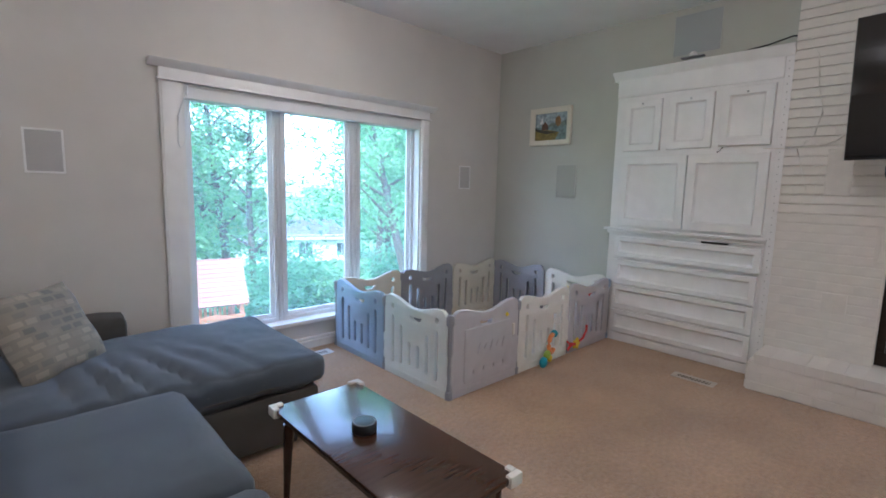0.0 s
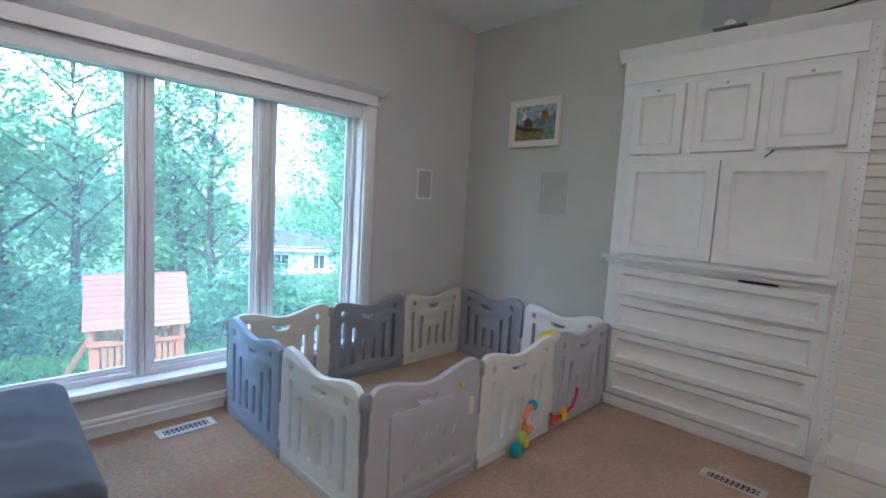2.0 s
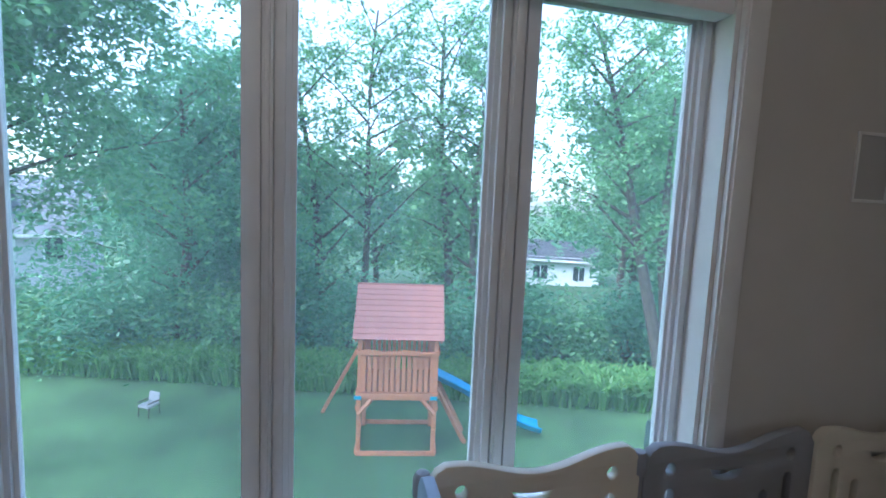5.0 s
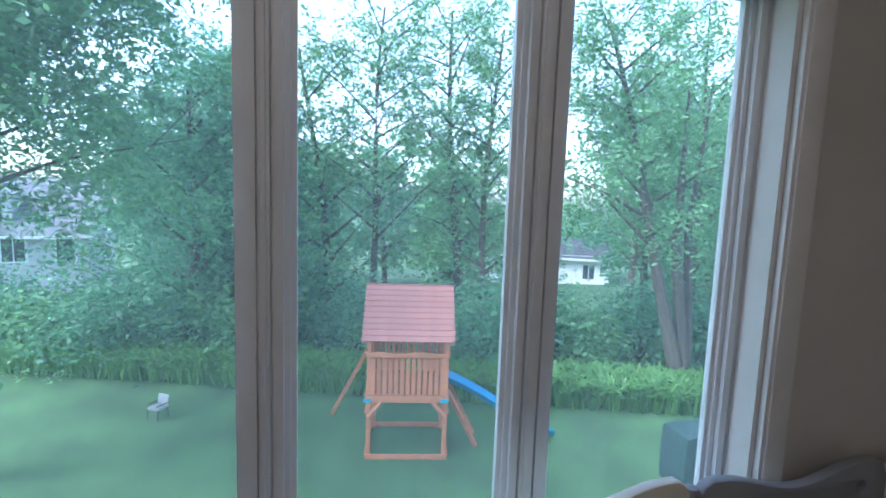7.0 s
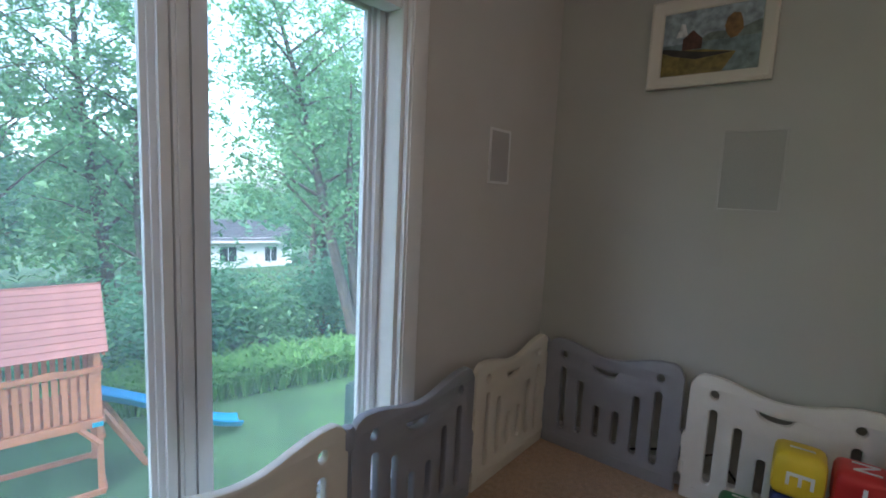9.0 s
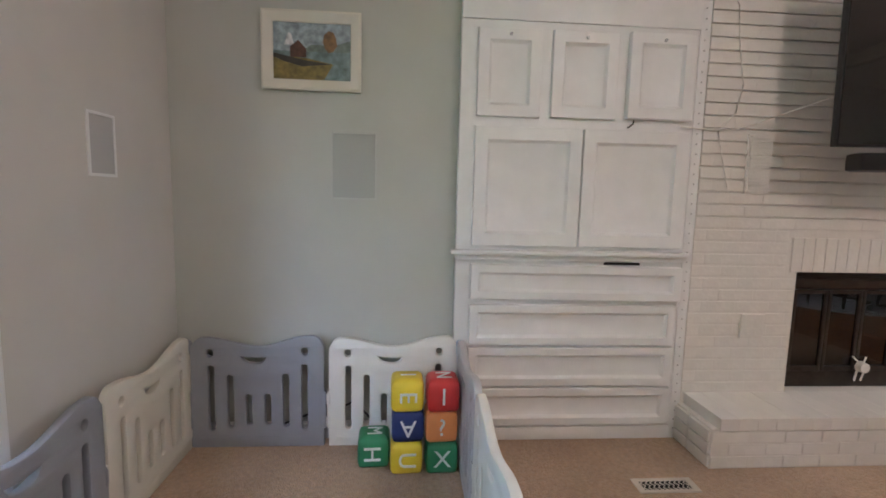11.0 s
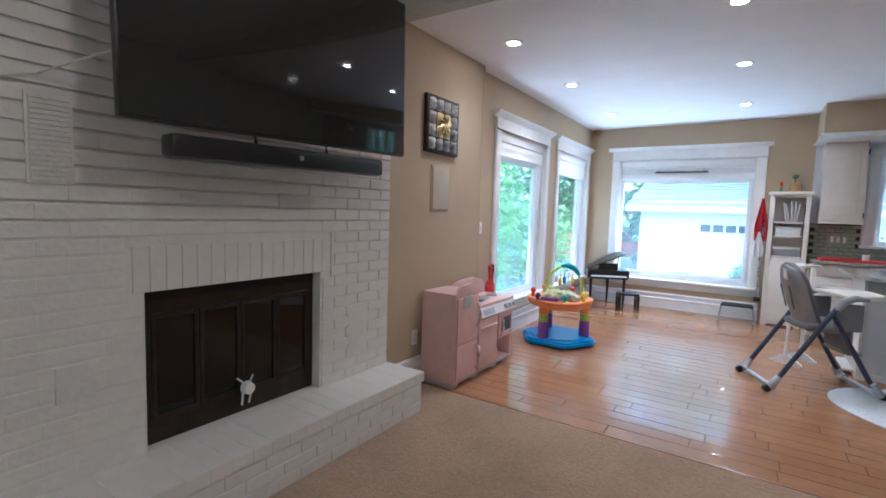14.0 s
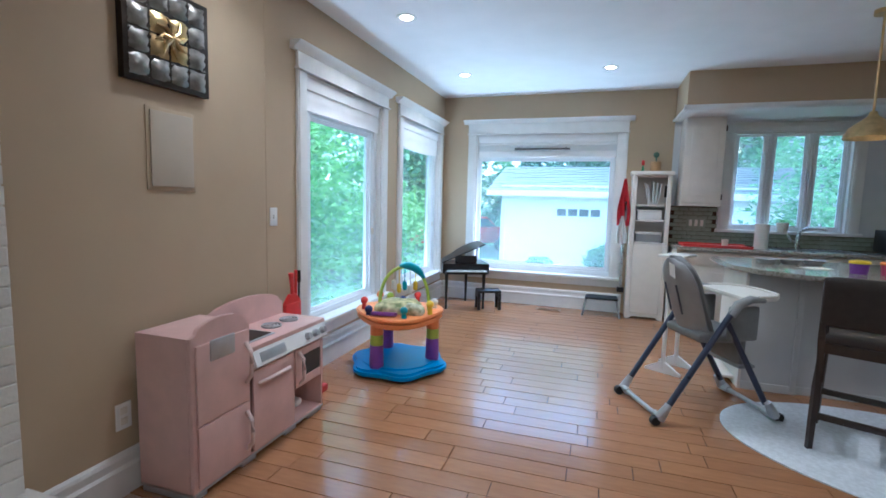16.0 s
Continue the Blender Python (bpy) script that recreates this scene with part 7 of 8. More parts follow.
def tree(x, y, h, spread, leaves, leaf, material, label, seed, lean=(0, 0), low=0.3, trunk=0.16, fork=False):
    """A tapered trunk with limbs and twigs, and a gappy crown of small leaves around the twigs."""
    r = random.Random(seed)
    t = thing("tree", pose(x, y, ground_z(x, y) - 0.1), label, "tree", "trees in the yard")
    bm = bmesh.new()
    pts, rad = [], []
    for k in range(9):
        u = k / 8
        pts.append(Vector((lean[0] * u ** 1.3 + 0.18 * math.sin(u * 5 + seed), lean[1] * u ** 1.3 + 0.18 * math.cos(u * 4 + seed), h * 0.92 * u)))
        rad.append(trunk * (1 - 0.85 * u) + 0.012)
    tube(bm, pts, rad, 9)
    if fork:
        tube(bm, [pts[0], pts[0] + Vector((0.05, 0.1, h * 0.1)), pts[0] + Vector((-0.35, 0.2, h * 0.38)), pts[0] + Vector((-0.2, 0.4, h * 0.8))], [trunk, trunk * 0.85, trunk * 0.7, 0.03], 9)
        tube(bm, [pts[0], pts[0] + Vector((0.3, 0.2, h * 0.12)), pts[0] + Vector((0.25, 0.5, h * 0.42)), pts[0] + Vector((0.9, 0.8, h * 0.8))], [trunk * 0.8, trunk * 0.7, trunk * 0.55, 0.03], 9)
    tips = []
    limbs = 22
    for k in range(limbs):
        u = low + (0.97 - low) * (k + r.uniform(0, 0.8)) / limbs
        base = pts[min(7, int(u * 8))].lerp(pts[min(8, int(u * 8) + 1)], (u * 8) % 1)
        a = k * 2.4 + r.uniform(-0.4, 0.4)
        ln = spread * (1.05 - 0.55 * abs(u - 0.45)) * r.uniform(0.45, 1.15) * (1 - 0.15 * u)
        d = Vector((math.cos(a), math.sin(a), r.uniform(0.35, 1.15)))
        mid = base + d * ln * 0.5
        end = base + d * ln + Vector((0, 0, -0.10 * ln))
        tube(bm, [base, mid, end], [rad[min(8, int(u * 8))] * 0.45 + 0.006, 0.022, 0.008], 6)
        for q in range(7):
            f = 0.35 + 0.65 * q / 6
            p = base.lerp(end, f) + Vector((r.gauss(0, 0.35), r.gauss(0, 0.35), r.gauss(0, 0.45))) * ln * 0.34
            tips.append(p)
            if q % 2 == 0:
                tube(bm, [base.lerp(end, f * 0.85), p], [0.010, 0.004], 4)
    part("trunk", bm, M_BARK, t)
    rs = np.random.default_rng(seed)
    tp = np.array([tuple(p) for p in tips])
    pick = rs.integers(0, len(tp), leaves)
    rr = np.array([0.20, 0.20, 0.17]) * spread * 0.62
    sprays = 6
    way = rs.normal(size=(len(tp), sprays, 3)) * rr * 1.5
    way[:, :, 2] -= 0.06 * spread
    run = rs.uniform(0.0, 1.0, size=(leaves, 1)) ** 0.8
    c = tp[pick] + way[pick, rs.integers(0, sprays, leaves)] * run + rs.normal(size=(leaves, 3)) * 0.055 * spread * (0.35 + 0.65 * run)
    o = new("crown", leaf_mesh("crown", c, leaf * rs.uniform(0.6, 1.35, size=leaves), material, seed))
    o.parent = t
    return t


NEAR = [  # x, y, height, spread, leaves, leaf, kind, lean, low, trunk
    (1.9, 20.0, 11.0, 3.4, 9000, 0.115, 0, (-0.8, 0), 0.16, 0.17), (3.2, 19.2, 12.5, 3.0, 7000, 0.11, 0, (0.6, 0), 0.32, 0.14),
    (6.6, 19.8, 13.0, 3.1, 7500, 0.11, 0, (-0.5, 0), 0.30, 0.19), (7.15, 18.4, 12.0, 2.8, 6500, 0.11, 0, (0.3, 0), 0.22, 0.16),
    (11.7, 14.0, 11.0, 3.3, 9500, 0.10, 0, (-2.8, 0.4), 0.38, 0.20), (15.2, 17.5, 11.5, 3.8, 9000, 0.115, 0, (-0.6, 0), 0.25, 0.19),
    (-2.4, 18.8, 9.0, 3.4, 12000, 0.12, 1, (0.4, 0), 0.12, 0.2), (-3.2, 22.6, 11.0, 3.8, 13000, 0.13, 1, (0.4, 0), 0.12, 0.22),
    (-1.0, 21.5, 9.0, 3.6, 11000, 0.12, 1, (0, 0), 0.12, 0.17), (-4.6, 12.3, 11.2, 4.8, 58000, 0.085, 0, (1.5, -0.3), 0.47, 0.22),
    (-15.5, 22.5, 12.0, 4.8, 12000, 0.14, 1, (0, 0), 0.12, 0.22), (19.5, 19.5, 10.5, 4.0, 10000, 0.12, 0, (0, 0), 0.15, 0.18),
    (17.2, 24.0, 13.5, 3.3, 8000, 0.135, 0, (0, 0), 0.2, 0.2),
]
for k, (x, y, h, sp_, nl, lf, kd, ln, lo, tr) in enumerate(NEAR):
    tree(x, y, h, sp_, int(nl * (0.95 if 1 < x < 9 else 1.2)), lf * 0.86, (M_LEAFA, M_LEAFB)[kd], ("slender leafy tree with an airy fresh green crown", "dense dark green tree behind the lawn")[kd], 100 + k, ln, lo, tr, fork=k == 4)
FAR = [(-27, 34, 13, 6), (-7, 33, 8.5, 5), (-1, 36, 10, 5), (6, 42, 11, 5), (10, 34, 9, 3.6), (21.5, 29, 13, 5.0), (25, 30, 12, 6), (33, 36, 13, 6), (28, 48, 7, 5), (14, 52, 10, 6), (0, 54, 12, 6), (-30, 46, 15, 7), (42, 44, 13, 7)]
for k, (x, y, h, sp_) in enumerate(FAR):
    tree(x, y, h, sp_, 6500, 0.26, M_LEAFB if k % 2 else M_LEAFA, "large leafy tree in the distance", 300 + k, low=0.10, trunk=0.25)
SIDE = [(10.5, -3.0, 7.5, 3.0), (11.5, -7.0, 8.5, 3.2), (9.8, -10.5, 7, 2.8), (14, -13, 10, 4), (16, -5, 11, 4.4), (13.5, 1.5, 9, 3.6), (11.5, -20, 11, 4.4), (4.0, -30, 12, 5), (-4, -26, 12, 5), (-9, -17, 11, 4.6), (-4.5, -13.5, 9, 3.6), (-1.5, -19.5, 9, 3.6), (12, -27, 12, 5), (-14, -24, 12, 5), (9.2, -21.5, 9, 3.2), (6.5, -25.5, 9.5, 4), (2.2, -26, 9, 4)]
for k, (x, y, h, sp_) in enumerate(SIDE):
    tree(x, y, h, sp_, 8500, 0.12 if y > -14 else 0.17, M_LEAFA if k % 3 else M_LEAFB, "full green tree beside the house", 400 + k, low=0.06, trunk=0.16)


def shrub(x, y, w, h, n, leaf, material, seed, label="leafy green shrub at the edge of the lawn"):
    s = thing("shrub", pose(x, y, ground_z(x, y) - 0.05), label, "shrub", "shrubs")
    r = np.random.default_rng(seed)
    rr = random.Random(seed)
    bm = bmesh.new()
    lob = []
    for k in range(9):
        a = k * 2.4
        e = Vector((w * 0.42 * math.cos(a) * rr.uniform(0.3, 1), w * 0.42 * math.sin(a) * rr.uniform(0.3, 1), h * rr.uniform(0.35, 0.9)))
        tube(bm, [(0, 0, 0), e * 0.5 + Vector((0, 0, 0.1)), e], [0.035, 0.02, 0.006], 5)
        lob.append(e)
    part("stems", bm, M_BARK, s)
    lp = np.array([tuple(e) for e in lob])
    c = lp[r.integers(0, len(lp), n)] + r.normal(size=(n, 3)) * np.array((w * 0.17, w * 0.17, h * 0.19))
    c[:, 2] = np.maximum(c[:, 2], 0.05)
    o = new("foliage", leaf_mesh("foliage", c, leaf * r.uniform(0.6, 1.3, size=n), material, seed, droop=0.2))
    o.parent = s


rs = random.Random(21)
for k in range(17):
    x = -11 + 1.75 * k + rs.uniform(-0.5, 0.5)
    shrub(x, 18.2 - 0.20 * x + rs.uniform(-0.6, 0.8), rs.uniform(2.4, 3.4), rs.uniform(1.7, 3.0), 3600, 0.105, M_LEAFB if k % 3 else M_LEAFA, 500 + k)
for k, (x, y, w, h) in enumerate(((7.0, -2.2, 2.4, 2.6), (7.4, -3.8, 2.6, 2.9), (7.2, -5.4, 2.6, 3.2), (8.2, -7.2, 3.0, 3.4), (7.6, -10.5, 2.6, 2.2), (8.8, -1.0, 2.6, 3.0), (9.0, -5.0, 3.0, 4.2), (4.3, -14.6, 0.5, 0.25), (2.45, -14.3, 0.7, 0.6), (-1.5, -10.5, 2.4, 2.8))):
    shrub(x, y, w, h, 4200, 0.085, M_LEAFC if k < 8 else M_LEAFA, 600 + k, "bright green bush close to the house")

# day lilies along the lawn
r = np.random.default_rng(7)
nb = 8500
bx = r.uniform(-11, 14, nb)
by = 15.75 - 0.30 * bx + r.uniform(0.0, 1.5, nb)
ang, ln, hh = r.uniform(0, 2 * np.pi, nb), r.uniform(0.35, 0.8, nb), r.uniform(0.6, 1.0, nb)
verts, faces = [], []
for k in range(nb):
    gz = ground_z(bx[k], by[k])
    dx, dy = math.cos(ang[k]), math.sin(ang[k])
    for q, (t, w) in enumerate(((0.0, 0.028), (0.45, 0.034), (0.8, 0.026), (1.0, 0.004))):
        px, py, pz = bx[k] + dx * ln[k] * t * t, by[k] + dy * ln[k] * t * t, gz + hh[k] * (1.7 * t - 0.85 * t * t)
        verts += [(px - dy * w, py + dx * w, pz), (px + dy * w, py - dx * w, pz)]
        if q:
            b0 = len(verts) - 4
            faces.append((b0, b0 + 1, b0 + 3, b0 + 2))
me = bpy.data.meshes.new("daylily_bed")
me.from_pydata(verts, [], faces)
me.materials.append(M_LEAFC)
tagged(new("daylily_bed", me), "long bed of arching green day lily leaves along the lawn", "plants", kind="stuff")

# ---- playset ----
GZ = -3.85
ps_ = thing("wooden_playset", pose(3.70, 12.45, GZ, 0, 0, -9.5), "cedar playset tower with a red-brown board roof", "playset")
HWX, HDY = 0.76, 0.62
for sx in (-1, 1):
    for sy in (-1, 1):
        part("post", B((sx * HWX - 0.045, sx * HWX + 0.045, sy * HDY - 0.045, sy * HDY + 0.045, 0, 2.55), bev=0.008), M_CEDAR, ps_)
for z, h in ((0.0, 0.10), (0.92, 0.09), (1.18, 0.14), (2.10, 0.09), (2.42, 0.09)):
    for sy in ((1,) if z == 0.92 else (-1, 1)):
        part("cross_beam", B((-HWX - 0.05, HWX + 0.05, sy * (HDY + 0.062) - 0.018, sy * (HDY + 0.062) + 0.018, z, z + h), bev=0.005), M_CEDAR, ps_)
    for sx in (-1, 1):
        part("side_beam", B((sx * (HWX + 0.062) - 0.018, sx * (HWX + 0.062) + 0.018, -HDY, HDY, z + 0.002, z + h + 0.002), bev=0.005), M_CEDAR, ps_)
for k in range(9):
    part("deck_board", B((-HWX, HWX, -HDY + 0.138 * k, -HDY + 0.138 * k + 0.13, 1.30, 1.325), bev=0.003), M_CEDAR, ps_)
pick_me = block_mesh("picket", 0.075, 0.018, 0.74, 0.004, M_CEDAR)
for k in range(13):
    for sy in (-1, 1):
        piece("picket", pick_me, ps_, Matrix.Translation((-HWX + 0.08 + 0.1135 * k, sy * (HDY + 0.035), 1.70)))
for k in range(9):
    piece("picket", pick_me, ps_, Matrix.Translation((-(HWX + 0.035), -HDY + 0.12 + 0.125 * k, 1.70)) @ Matrix.Rotation(radians(90), 4, 'Z'))
bm = bmesh.new()
prism(bm, [(-HWX - 0.02, 2.12)] + [(-HWX + 2 * HWX * k / 16, 2.20 + 0.025 * math.sin(k * 0.785)) for k in range(17)] + [(HWX + 0.02, 2.12)], "y", -HDY - 0.095, -HDY - 0.075)
part("wavy_rail", bm, M_CEDAR, ps_)
roof_me = block_mesh("roof_board", 1.80, 0.135, 0.020, 0.004, M_ROOFWOOD)
for s in (-1, 1):
    for k in range(10):
        u = (k + 0.5) / 10
        piece("roof_board", roof_me, ps_, Matrix.Translation((0, s * 0.80 * (1 - u), 2.44 + 0.96 * u + 0.012)) @ Matrix.Rotation(s * -radians(50.2) + s * radians(5), 4, 'X'))
for sx in (-1, 1):
    bm = bmesh.new()
    prism(bm, [(-0.80, 2.40), (-0.70, 2.40), (0.0, 3.28), (0.70, 2.40), (0.80, 2.40), (0.0, 3.40)], "x", sx * 0.84 - 0.02, sx * 0.84 + 0.02)
    part("gable_rafter", bm, M_CEDAR, ps_)
part("ridge_board", B((-0.90, 0.90, -0.02, 0.02, 3.38, 3.43), bev=0.004), M_ROOFWOOD, ps_)
for sx in (-1, 1):
    bm = bmesh.new()
    tube(bm, [(sx * HWX, -HDY - 0.07, 0.88), (sx * (HWX - 0.26), -HDY - 0.07, 1.2)], 0.045, 4)
    part("brace", bm, M_CEDAR, ps_)
    part("joint_bracket", B((sx * HWX - 0.10, sx * HWX + 0.05, -HDY - 0.10, -HDY - 0.082, 1.19, 1.27), bev=0.008), M_TURQ, ps_, "turquoise bracket")
bm = bmesh.new()
tube(bm, [(-HWX - 0.04, 0.2, 2.1), (-HWX - 1.05, 1.25, 0.0)], 0.055, 4)
part("swing_leg", bm, M_CEDAR, ps_)
bm = bmesh.new()
tube(bm, [(HWX + 0.06, -0.35, 1.3), (HWX + 0.72, -0.15, 0.0)], 0.055, 4)
part("ramp_rail", bm, M_CEDAR, ps_)
bm = bmesh.new()
tube(bm, [(HWX + 0.06, 0.35, 1.3), (HWX + 0.72, 0.4, 0.0)], 0.055, 4)
part("ramp_rail", bm, M_CEDAR, ps_)
bm = bmesh.new()
prev = None
for k in range(15):
    u = k / 14
    cx = HWX + 0.02 + 2.45 * u
    cz = 1.36 - 1.28 * (u ** 0.92) + 0.10 * math.sin(u * 6.28) * 0.5 + (0.03 * max(0, u - 0.85) / 0.15)
    cur = [bm.verts.new((cx, 0.18 + 0.21 * a, cz + 0.16 * abs(a) ** 3)) for a in (-1, -0.8, -0.4, 0, 0.4, 0.8, 1)]
    cur += [bm.verts.new((cx, 0.18 + 0.22 * a, cz + 0.16 * abs(a) ** 3 - 0.03)) for a in (1, 0.4, -0.4, -1)]
    if prev:
        for i in range(len(cur)):
            j = (i + 1) % len(cur)
            bm.faces.new((prev[i], prev[j], cur[j], cur[i]))
    prev = cur
part("slide", bm, M_SLIDE, ps_, "bright blue wavy slide")
gc = thing("garden_chair", pose(-1.75, 14.4, GZ, 0, 0, 150) @ Matrix.Scale(0.6, 4), "dark-framed garden chair with grey cushions on the lawn", "garden chair")
for sx in (-1, 1):
    for sy in (-1, 1):
        bm = bmesh.new()
        tube(bm, [(sx * 0.25, sy * 0.25, 0), (sx * 0.24, sy * 0.22, 0.42)], 0.022, 6)
        part("leg", bm, M_ESPRESSO, gc)
    part("armrest", B((sx * 0.26 - 0.03, sx * 0.26 + 0.03, -0.26, 0.26, 0.55, 0.58), bev=0.006), M_ESPRESSO, gc)
bm = bmesh.new()
soft(bm, (0, 0, 0.42), (0.52, 0.52, 0.10), r=0.03, cuts=5)
part("seat", bm, M_GREYPLASTIC, gc, "grey seat cushion")
bm = bmesh.new()
soft(bm, (0, -0.25, 0.66), (0.50, 0.06, 0.36), r=0.03, cuts=5, m=Matrix.Rotation(radians(12), 3, 'X'))
part("backrest", bm, M_GREYPLASTIC, gc, "grey back cushion")
gr = thing("covered_grill", pose(9.0, 10.1, ground_z(9.0, 10.1)), "grill under a dark green fitted cover", "grill")
bm = bmesh.new()
soft(bm, (0, 0, 0.55), (1.3, 0.7, 1.1), r=0.08, bulge=0.02, wrinkle=0.02, cuts=8)
part("cover", bm, mat("dark_green_cover", (0.02, 0.05, 0.045), rough=0.7, var=0.2), gr)


# ---- buildings ----
def house(x, y, z, w, d, h, rise, rz, label, wall_m, roof_m, wins, dormer=False, name="house"):
    """Clapboard walls, a gabled shingle roof with eaves, trimmed windows."""
    b = thing(name, pose(x, y, z, 0, 0, rz), label, name)
    bm = bmesh.new()
    box(bm, -w / 2, w / 2, -d / 2, d / 2, -1.0, h)
    for sx in (-1, 1):
        prism(bm, [(-d / 2, h), (d / 2, h), (0, h + rise)], "x", sx * w / 2 - 0.05, sx * w / 2 + 0.05)
    k = 0
    while 0.16 * k < h:
        box(bm, -w / 2 - 0.015, w / 2 + 0.015, -d / 2 - 0.015, -d / 2, 0.16 * k, 0.16 * k + 0.14)
        k += 1
    part("wall", bm, wall_m, b, smooth=False)
    bm = bmesh.new()
    n = 14
    for s in (-1, 1):
        for q in range(n):
            u0, u1 = q / n, (q + 1) / n
            e = d / 2 + 0.45
            y0, z0, y1, z1 = s * e * (1 - u0), h - 0.45 * rise / (d / 2) + (rise + 0.45 * rise / (d / 2)) * u0, s * e * (1 - u1), h - 0.45 * rise / (d / 2) + (rise + 0.45 * rise / (d / 2)) * u1
            t = -w / 2 - 0.4
            rr2 = random.Random(q + 50 * s)
            while t < w / 2 + 0.4:
                t2 = min(t + rr2.uniform(0.35, 0.7), w / 2 + 0.4)
                up = rr2.uniform(0.03, 0.05)
                vs = [bm.verts.new(p) for p in ((t, y0, z0 + up + 0.02), (t2 - 0.01, y0, z0 + up + 0.02), (t2 - 0.01, y1, z1 + up), (t, y1, z1 + up), (t, y0, z0), (t2 - 0.01, y0, z0))]
                bm.faces.new(vs[:4])
                bm.faces.new((vs[0], vs[4], vs[5], vs[1]))
                t = t2
    part("roof", bm, roof_m, b, smooth=False)
    e = d / 2 + 0.45
    zl = h - 0.45 * rise / (d / 2)
    bm = B((-w / 2 - 0.42, w / 2 + 0.42, -e - 0.03, -e + 0.02, zl - 0.14, zl + 0.04), (-w / 2 - 0.42, w / 2 + 0.42, e - 0.02, e + 0.03, zl - 0.14, zl + 0.04))
    part("fascia", bm, M_SIDING, b)
    for i, (cx, cz, ww, hh2, rows) in enumerate(wins):
        f = part("window", B((cx - ww / 2 - 0.08, cx + ww / 2 + 0.08, -d / 2 - 0.05, -d / 2 - 0.015, cz - hh2 / 2 - 0.08, cz + hh2 / 2 + 0.08)), M_VINYL, b)
        for q in range(rows):
            x0 = cx - ww / 2 + ww * q / rows
            part("pane", B((x0 + 0.03, x0 + ww / rows - 0.03, -d / 2 - 0.06, -d / 2 - 0.05, cz - hh2 / 2, cz + hh2 / 2)), M_DARKGLASS, f, smooth=False)
    if dormer:
        bm = B((-0.9, 0.9, -d / 2 + 0.4, 0, h, h + rise * 0.62))
        prism(bm, [(-1.1, h + rise * 0.62), (1.1, h + rise * 0.62), (0, h + rise * 1.0)], "y", -d / 2 + 0.3, 0.2)
        dm = part("dormer", bm, wall_m, b, smooth=False)
        part("dormer_pane", B((-0.45, 0.45, -d / 2 + 0.37, -d / 2 + 0.39, h + 0.3, h + rise * 0.55)), M_DARKGLASS, dm, smooth=False)
    return b


garage = house(0.9, -17.6, -0.62, 9.4, 5.2, 2.45, 0.80, 180, "white clapboard garage with a pale grey shingle roof", M_SIDING, M_SHINGLE, [(-2.3, 1.69, 1.35, 0.22, 4)], name="garage")
for cx in (-0.2, 2.5):
    bm = bmesh.new()
    for k in range(4):
        box(bm, cx - 1.2, cx + 1.2, -2.64, -2.62, 0.02 + 0.42 * k, 0.42 + 0.42 * k)
    part("garage_door", bm, M_SIDING, garage, smooth=False)
part("corner_trim", B((-4.72, -4.58, -2.66, -2.60, 0, 1.9), (4.58, 4.72, -2.66, -2.60, 0, 1.9)), M_VINYL, garage)
house(-5.5, -30, -0.6, 12, 8, 5.0, 3.2, 180, "grey-roofed white house behind the garage", M_SIDING, mat("blue_grey_shingle", (0.20, 0.23, 0.27), rough=0.9, var=0.15, scale=12, island=0.12), [(-3, 3.6, 1.2, 1.4, 2), (2, 3.6, 1.2, 1.4, 2)])
house(-17.5, 37.5, -5.2, 9, 7, 4.0, 3.0, 12, "pale grey house with a dormer in its grey roof", mat("pale_grey_clapboard", (0.50, 0.52, 0.55), rough=0.7, var=0.04, scale=3), M_SHINGLE, [(-2.5, 2.8, 1.1, 1.3, 2), (1.0, 2.8, 1.1, 1.3, 2), (3.4, 2.8, 0.9, 1.3, 1)], dormer=True)
house(21.5, 44.0, -7.1, 11, 7, 3.9, 1.3, -24, "long white house beyond the trees", M_SIDING, mat("dark_grey_shingle", (0.07, 0.075, 0.08), rough=0.9, var=0.15, scale=12, island=0.12), [(-3.5, 2.6, 1.3, 1.2, 2), (0.5, 2.6, 1.3, 1.2, 2), (3.8, 2.6, 1.0, 1.2, 2)])
house(-5.5, 46.0, -8.5, 8, 6, 4.2, 2.2, 8, "white house half hidden behind the hedge", M_SIDING, M_SHINGLE, [(-2, 2.6, 1.2, 1.2, 2), (1.6, 2.6, 1.2, 1.2, 2)])
bm = bmesh.new()
gv = []
for i in range(7):
    for j in range(2):
        gv.append(bm.verts.new((-5 + 12.0 * j, -9.5 - 0.94 * i, ground_z(0, -10) + 0.06)))
for i in range(6):
    bm.faces.new((gv[2 * i], gv[2 * i + 1], gv[2 * i + 3], gv[2 * i + 2]))
solid("driveway_surface", bm, mat("pale_concrete", (0.46, 0.45, 0.43), rough=0.9, var=0.12, scale=3, bump=0.3, bscale=60), "pale concrete driveway in front of the garage", "driveway", kind="structure")

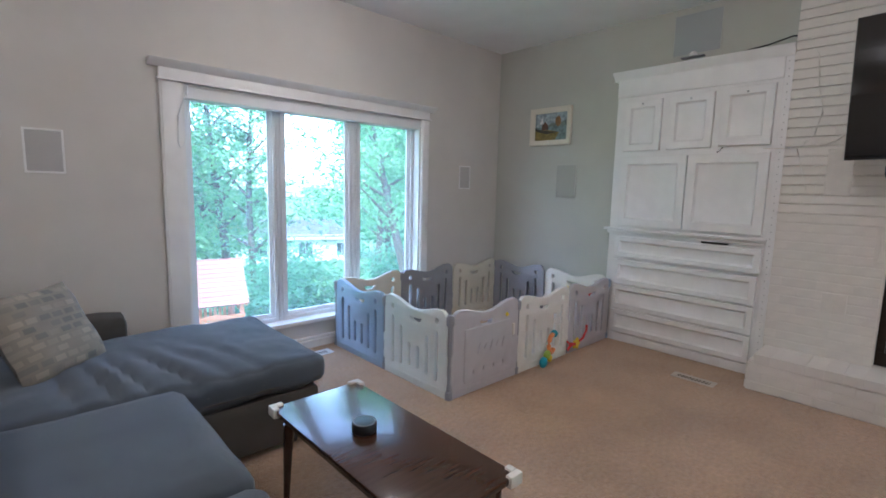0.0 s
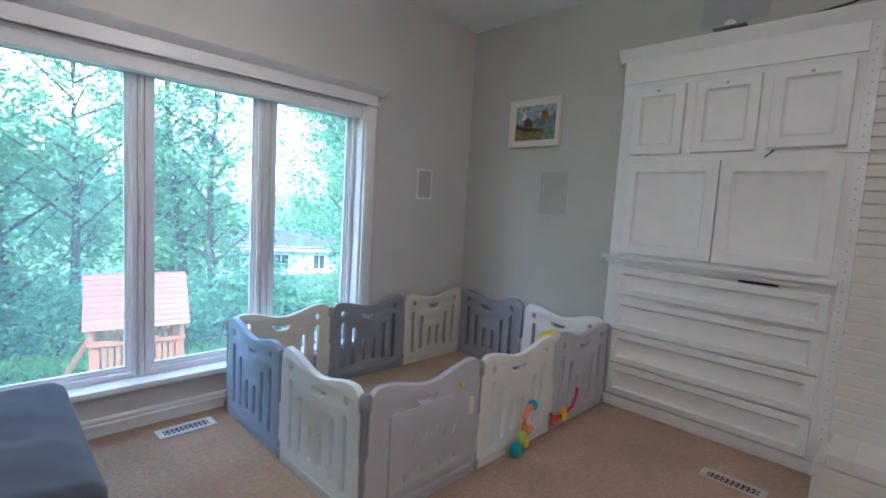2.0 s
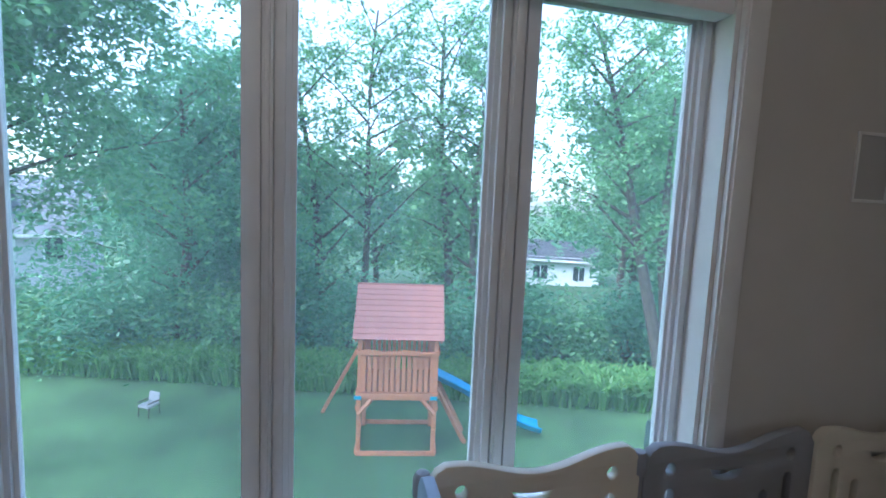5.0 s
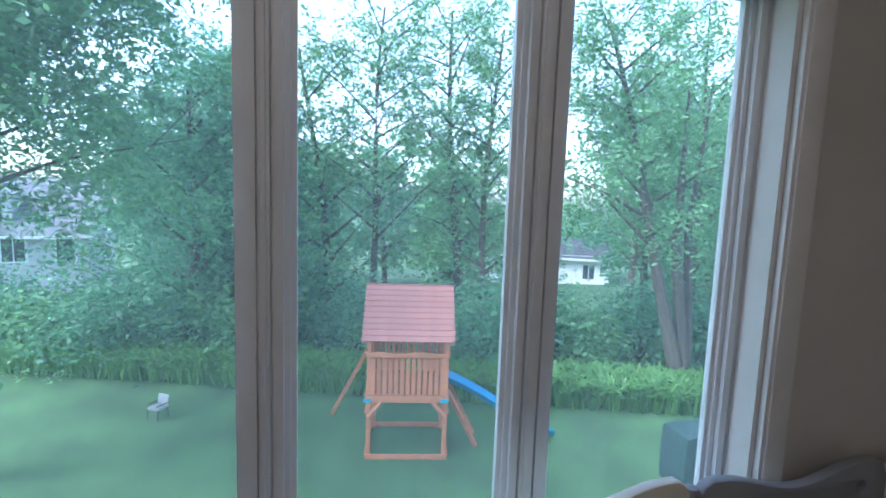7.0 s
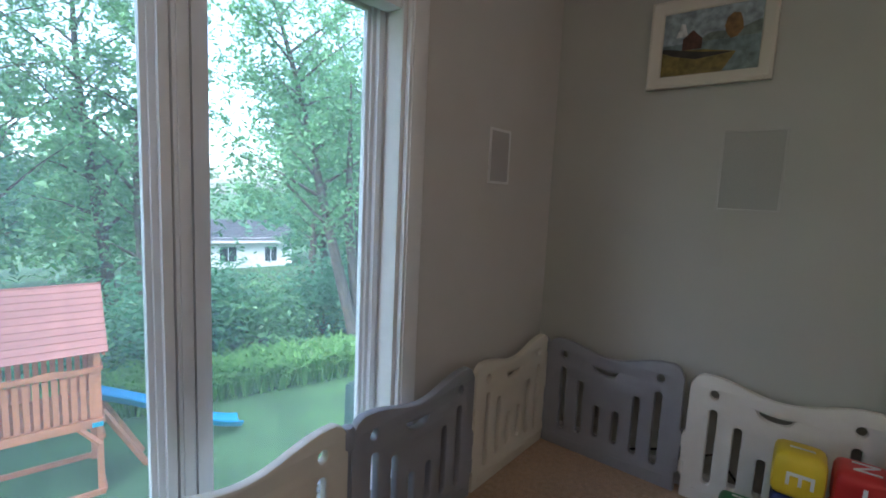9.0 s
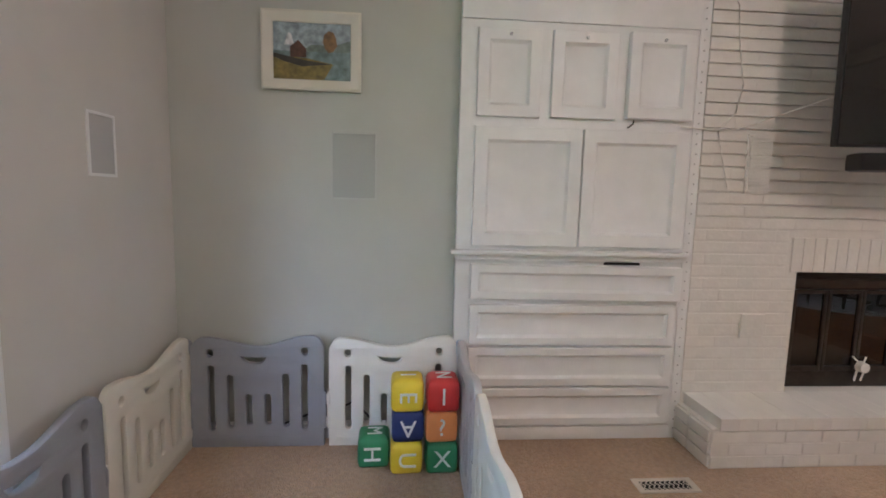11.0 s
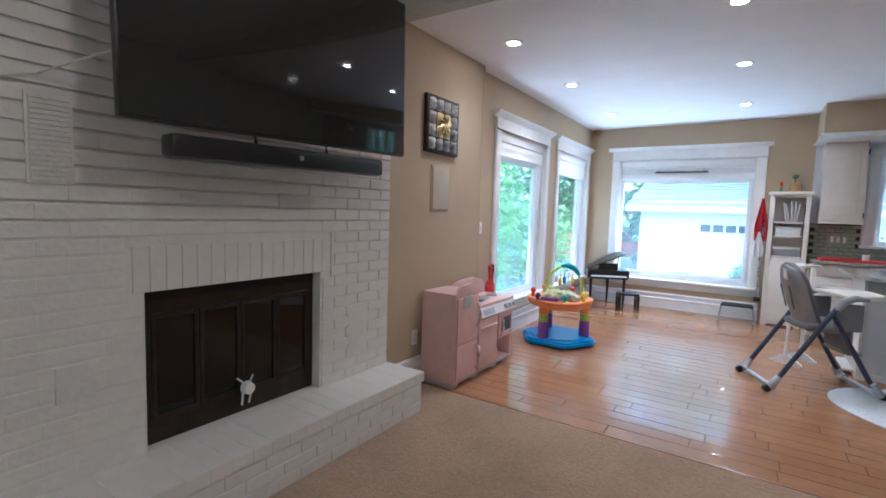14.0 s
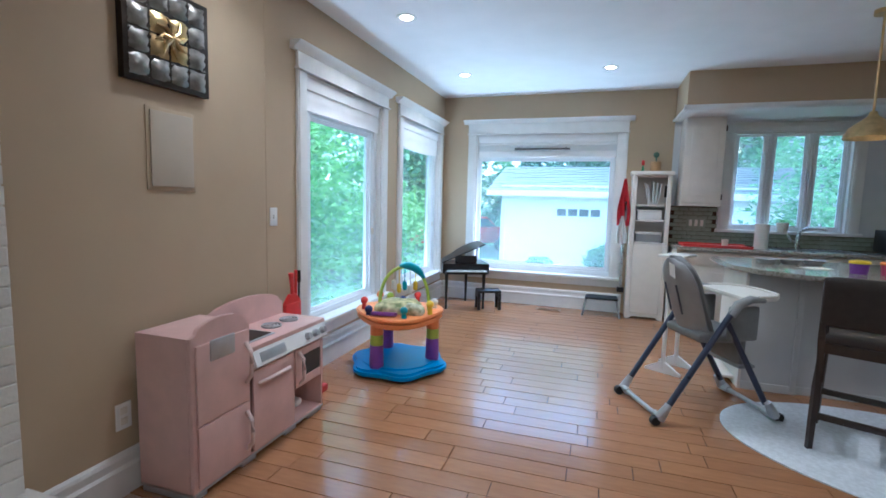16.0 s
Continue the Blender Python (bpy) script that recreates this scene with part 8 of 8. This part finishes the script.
car = thing("parked_car", pose(7.6, -17.6, -0.62, 0, 0, 60), "red parked car beside the garage", "car")
side = [(-2.1, 0.35), (-2.15, 0.75), (-1.9, 0.90), (-1.1, 0.98), (-0.5, 1.38), (0.8, 1.42), (1.5, 1.0), (2.05, 0.92), (2.15, 0.6), (2.1, 0.35)]
bm = bmesh.new()
prism(bm, side, "y", -0.85, 0.85, bev=0.08)
part("body", bm, M_CARRED, car)
for s in (-1, 1):
    bm = bmesh.new()
    prism(bm, [(-0.95, 0.99), (-0.45, 1.32), (0.75, 1.35), (1.3, 1.01)], "y", s * 0.86 - 0.012, s * 0.86 + 0.012)
    part("side_window", bm, M_DARKGLASS, car)
    for x in (-1.35, 1.35):
        bm = bmesh.new()
        rod(bm, (x, s * 0.70, 0.32), (x, s * 0.90, 0.32), 0.32, 0.32, 20)
        wl_ = part("wheel", bm, M_RUBBER, car)
        bm = bmesh.new()
        rod(bm, (x, s * 0.895, 0.32), (x, s * 0.91, 0.32), 0.19, 0.17, 16)
        part("rim", bm, M_STEEL, wl_)
bm = bmesh.new()
tube(bm, [(-30, 26 + 0.2 * k, 2.2) if k == 0 else (-30 + 3.4 * k, 26 - 0.25 * k, 2.2 - 0.9 * math.sin(math.pi * k / 12) + 0.05 * k) for k in range(13)], 0.012, 5)
solid("overhead_wire", bm, M_BLACK, "thin overhead wire across the yard", "wire")

# ---- planks ----
rng = random.Random(11)
plank_len = (0.45, 0.6, 0.75, 0.9, 1.1)
PWID = 0.125
plank_mesh = {k: block_mesh("plank", k - 0.004, PWID - 0.004, 0.014, 0.0022, M_PLANK) for k in plank_len}
for me in plank_mesh.values():
    for p in me.polygons:
        p.use_smooth = False
rest = bmesh.new()
made = 0
y = SEAM_Y - 0.022 - PWID / 2
while y > SY:
    x = EX2 - rng.uniform(0.1, 0.9)
    first = True
    while x > WX:
        k = rng.choice(plank_len)
        if first:
            box(rest, x, EX2, y - PWID / 2 + 0.002, y + PWID / 2 - 0.002, -0.012, 0.002, bev=0.002, seg=1)
            first = False
        a, b = x - k, x
        if a > 0.7 and made < 295 and y > -5.6:
            piece("plank", plank_mesh[k], floor_wood, Matrix.Translation(((a + b) / 2, y, -0.005 + rng.uniform(-0.0006, 0.0006))))
            made += 1
        else:
            box(rest, max(a, WX) + 0.002, b - 0.002, y - PWID / 2 + 0.002, y + PWID / 2 - 0.002, -0.012, 0.002)
        x -= k
    y -= PWID
o = part("plank_rest", rest, M_PLANKS, floor_wood)
o["kind"] = "stuff"
for p in o.data.polygons:
    p.use_smooth = False
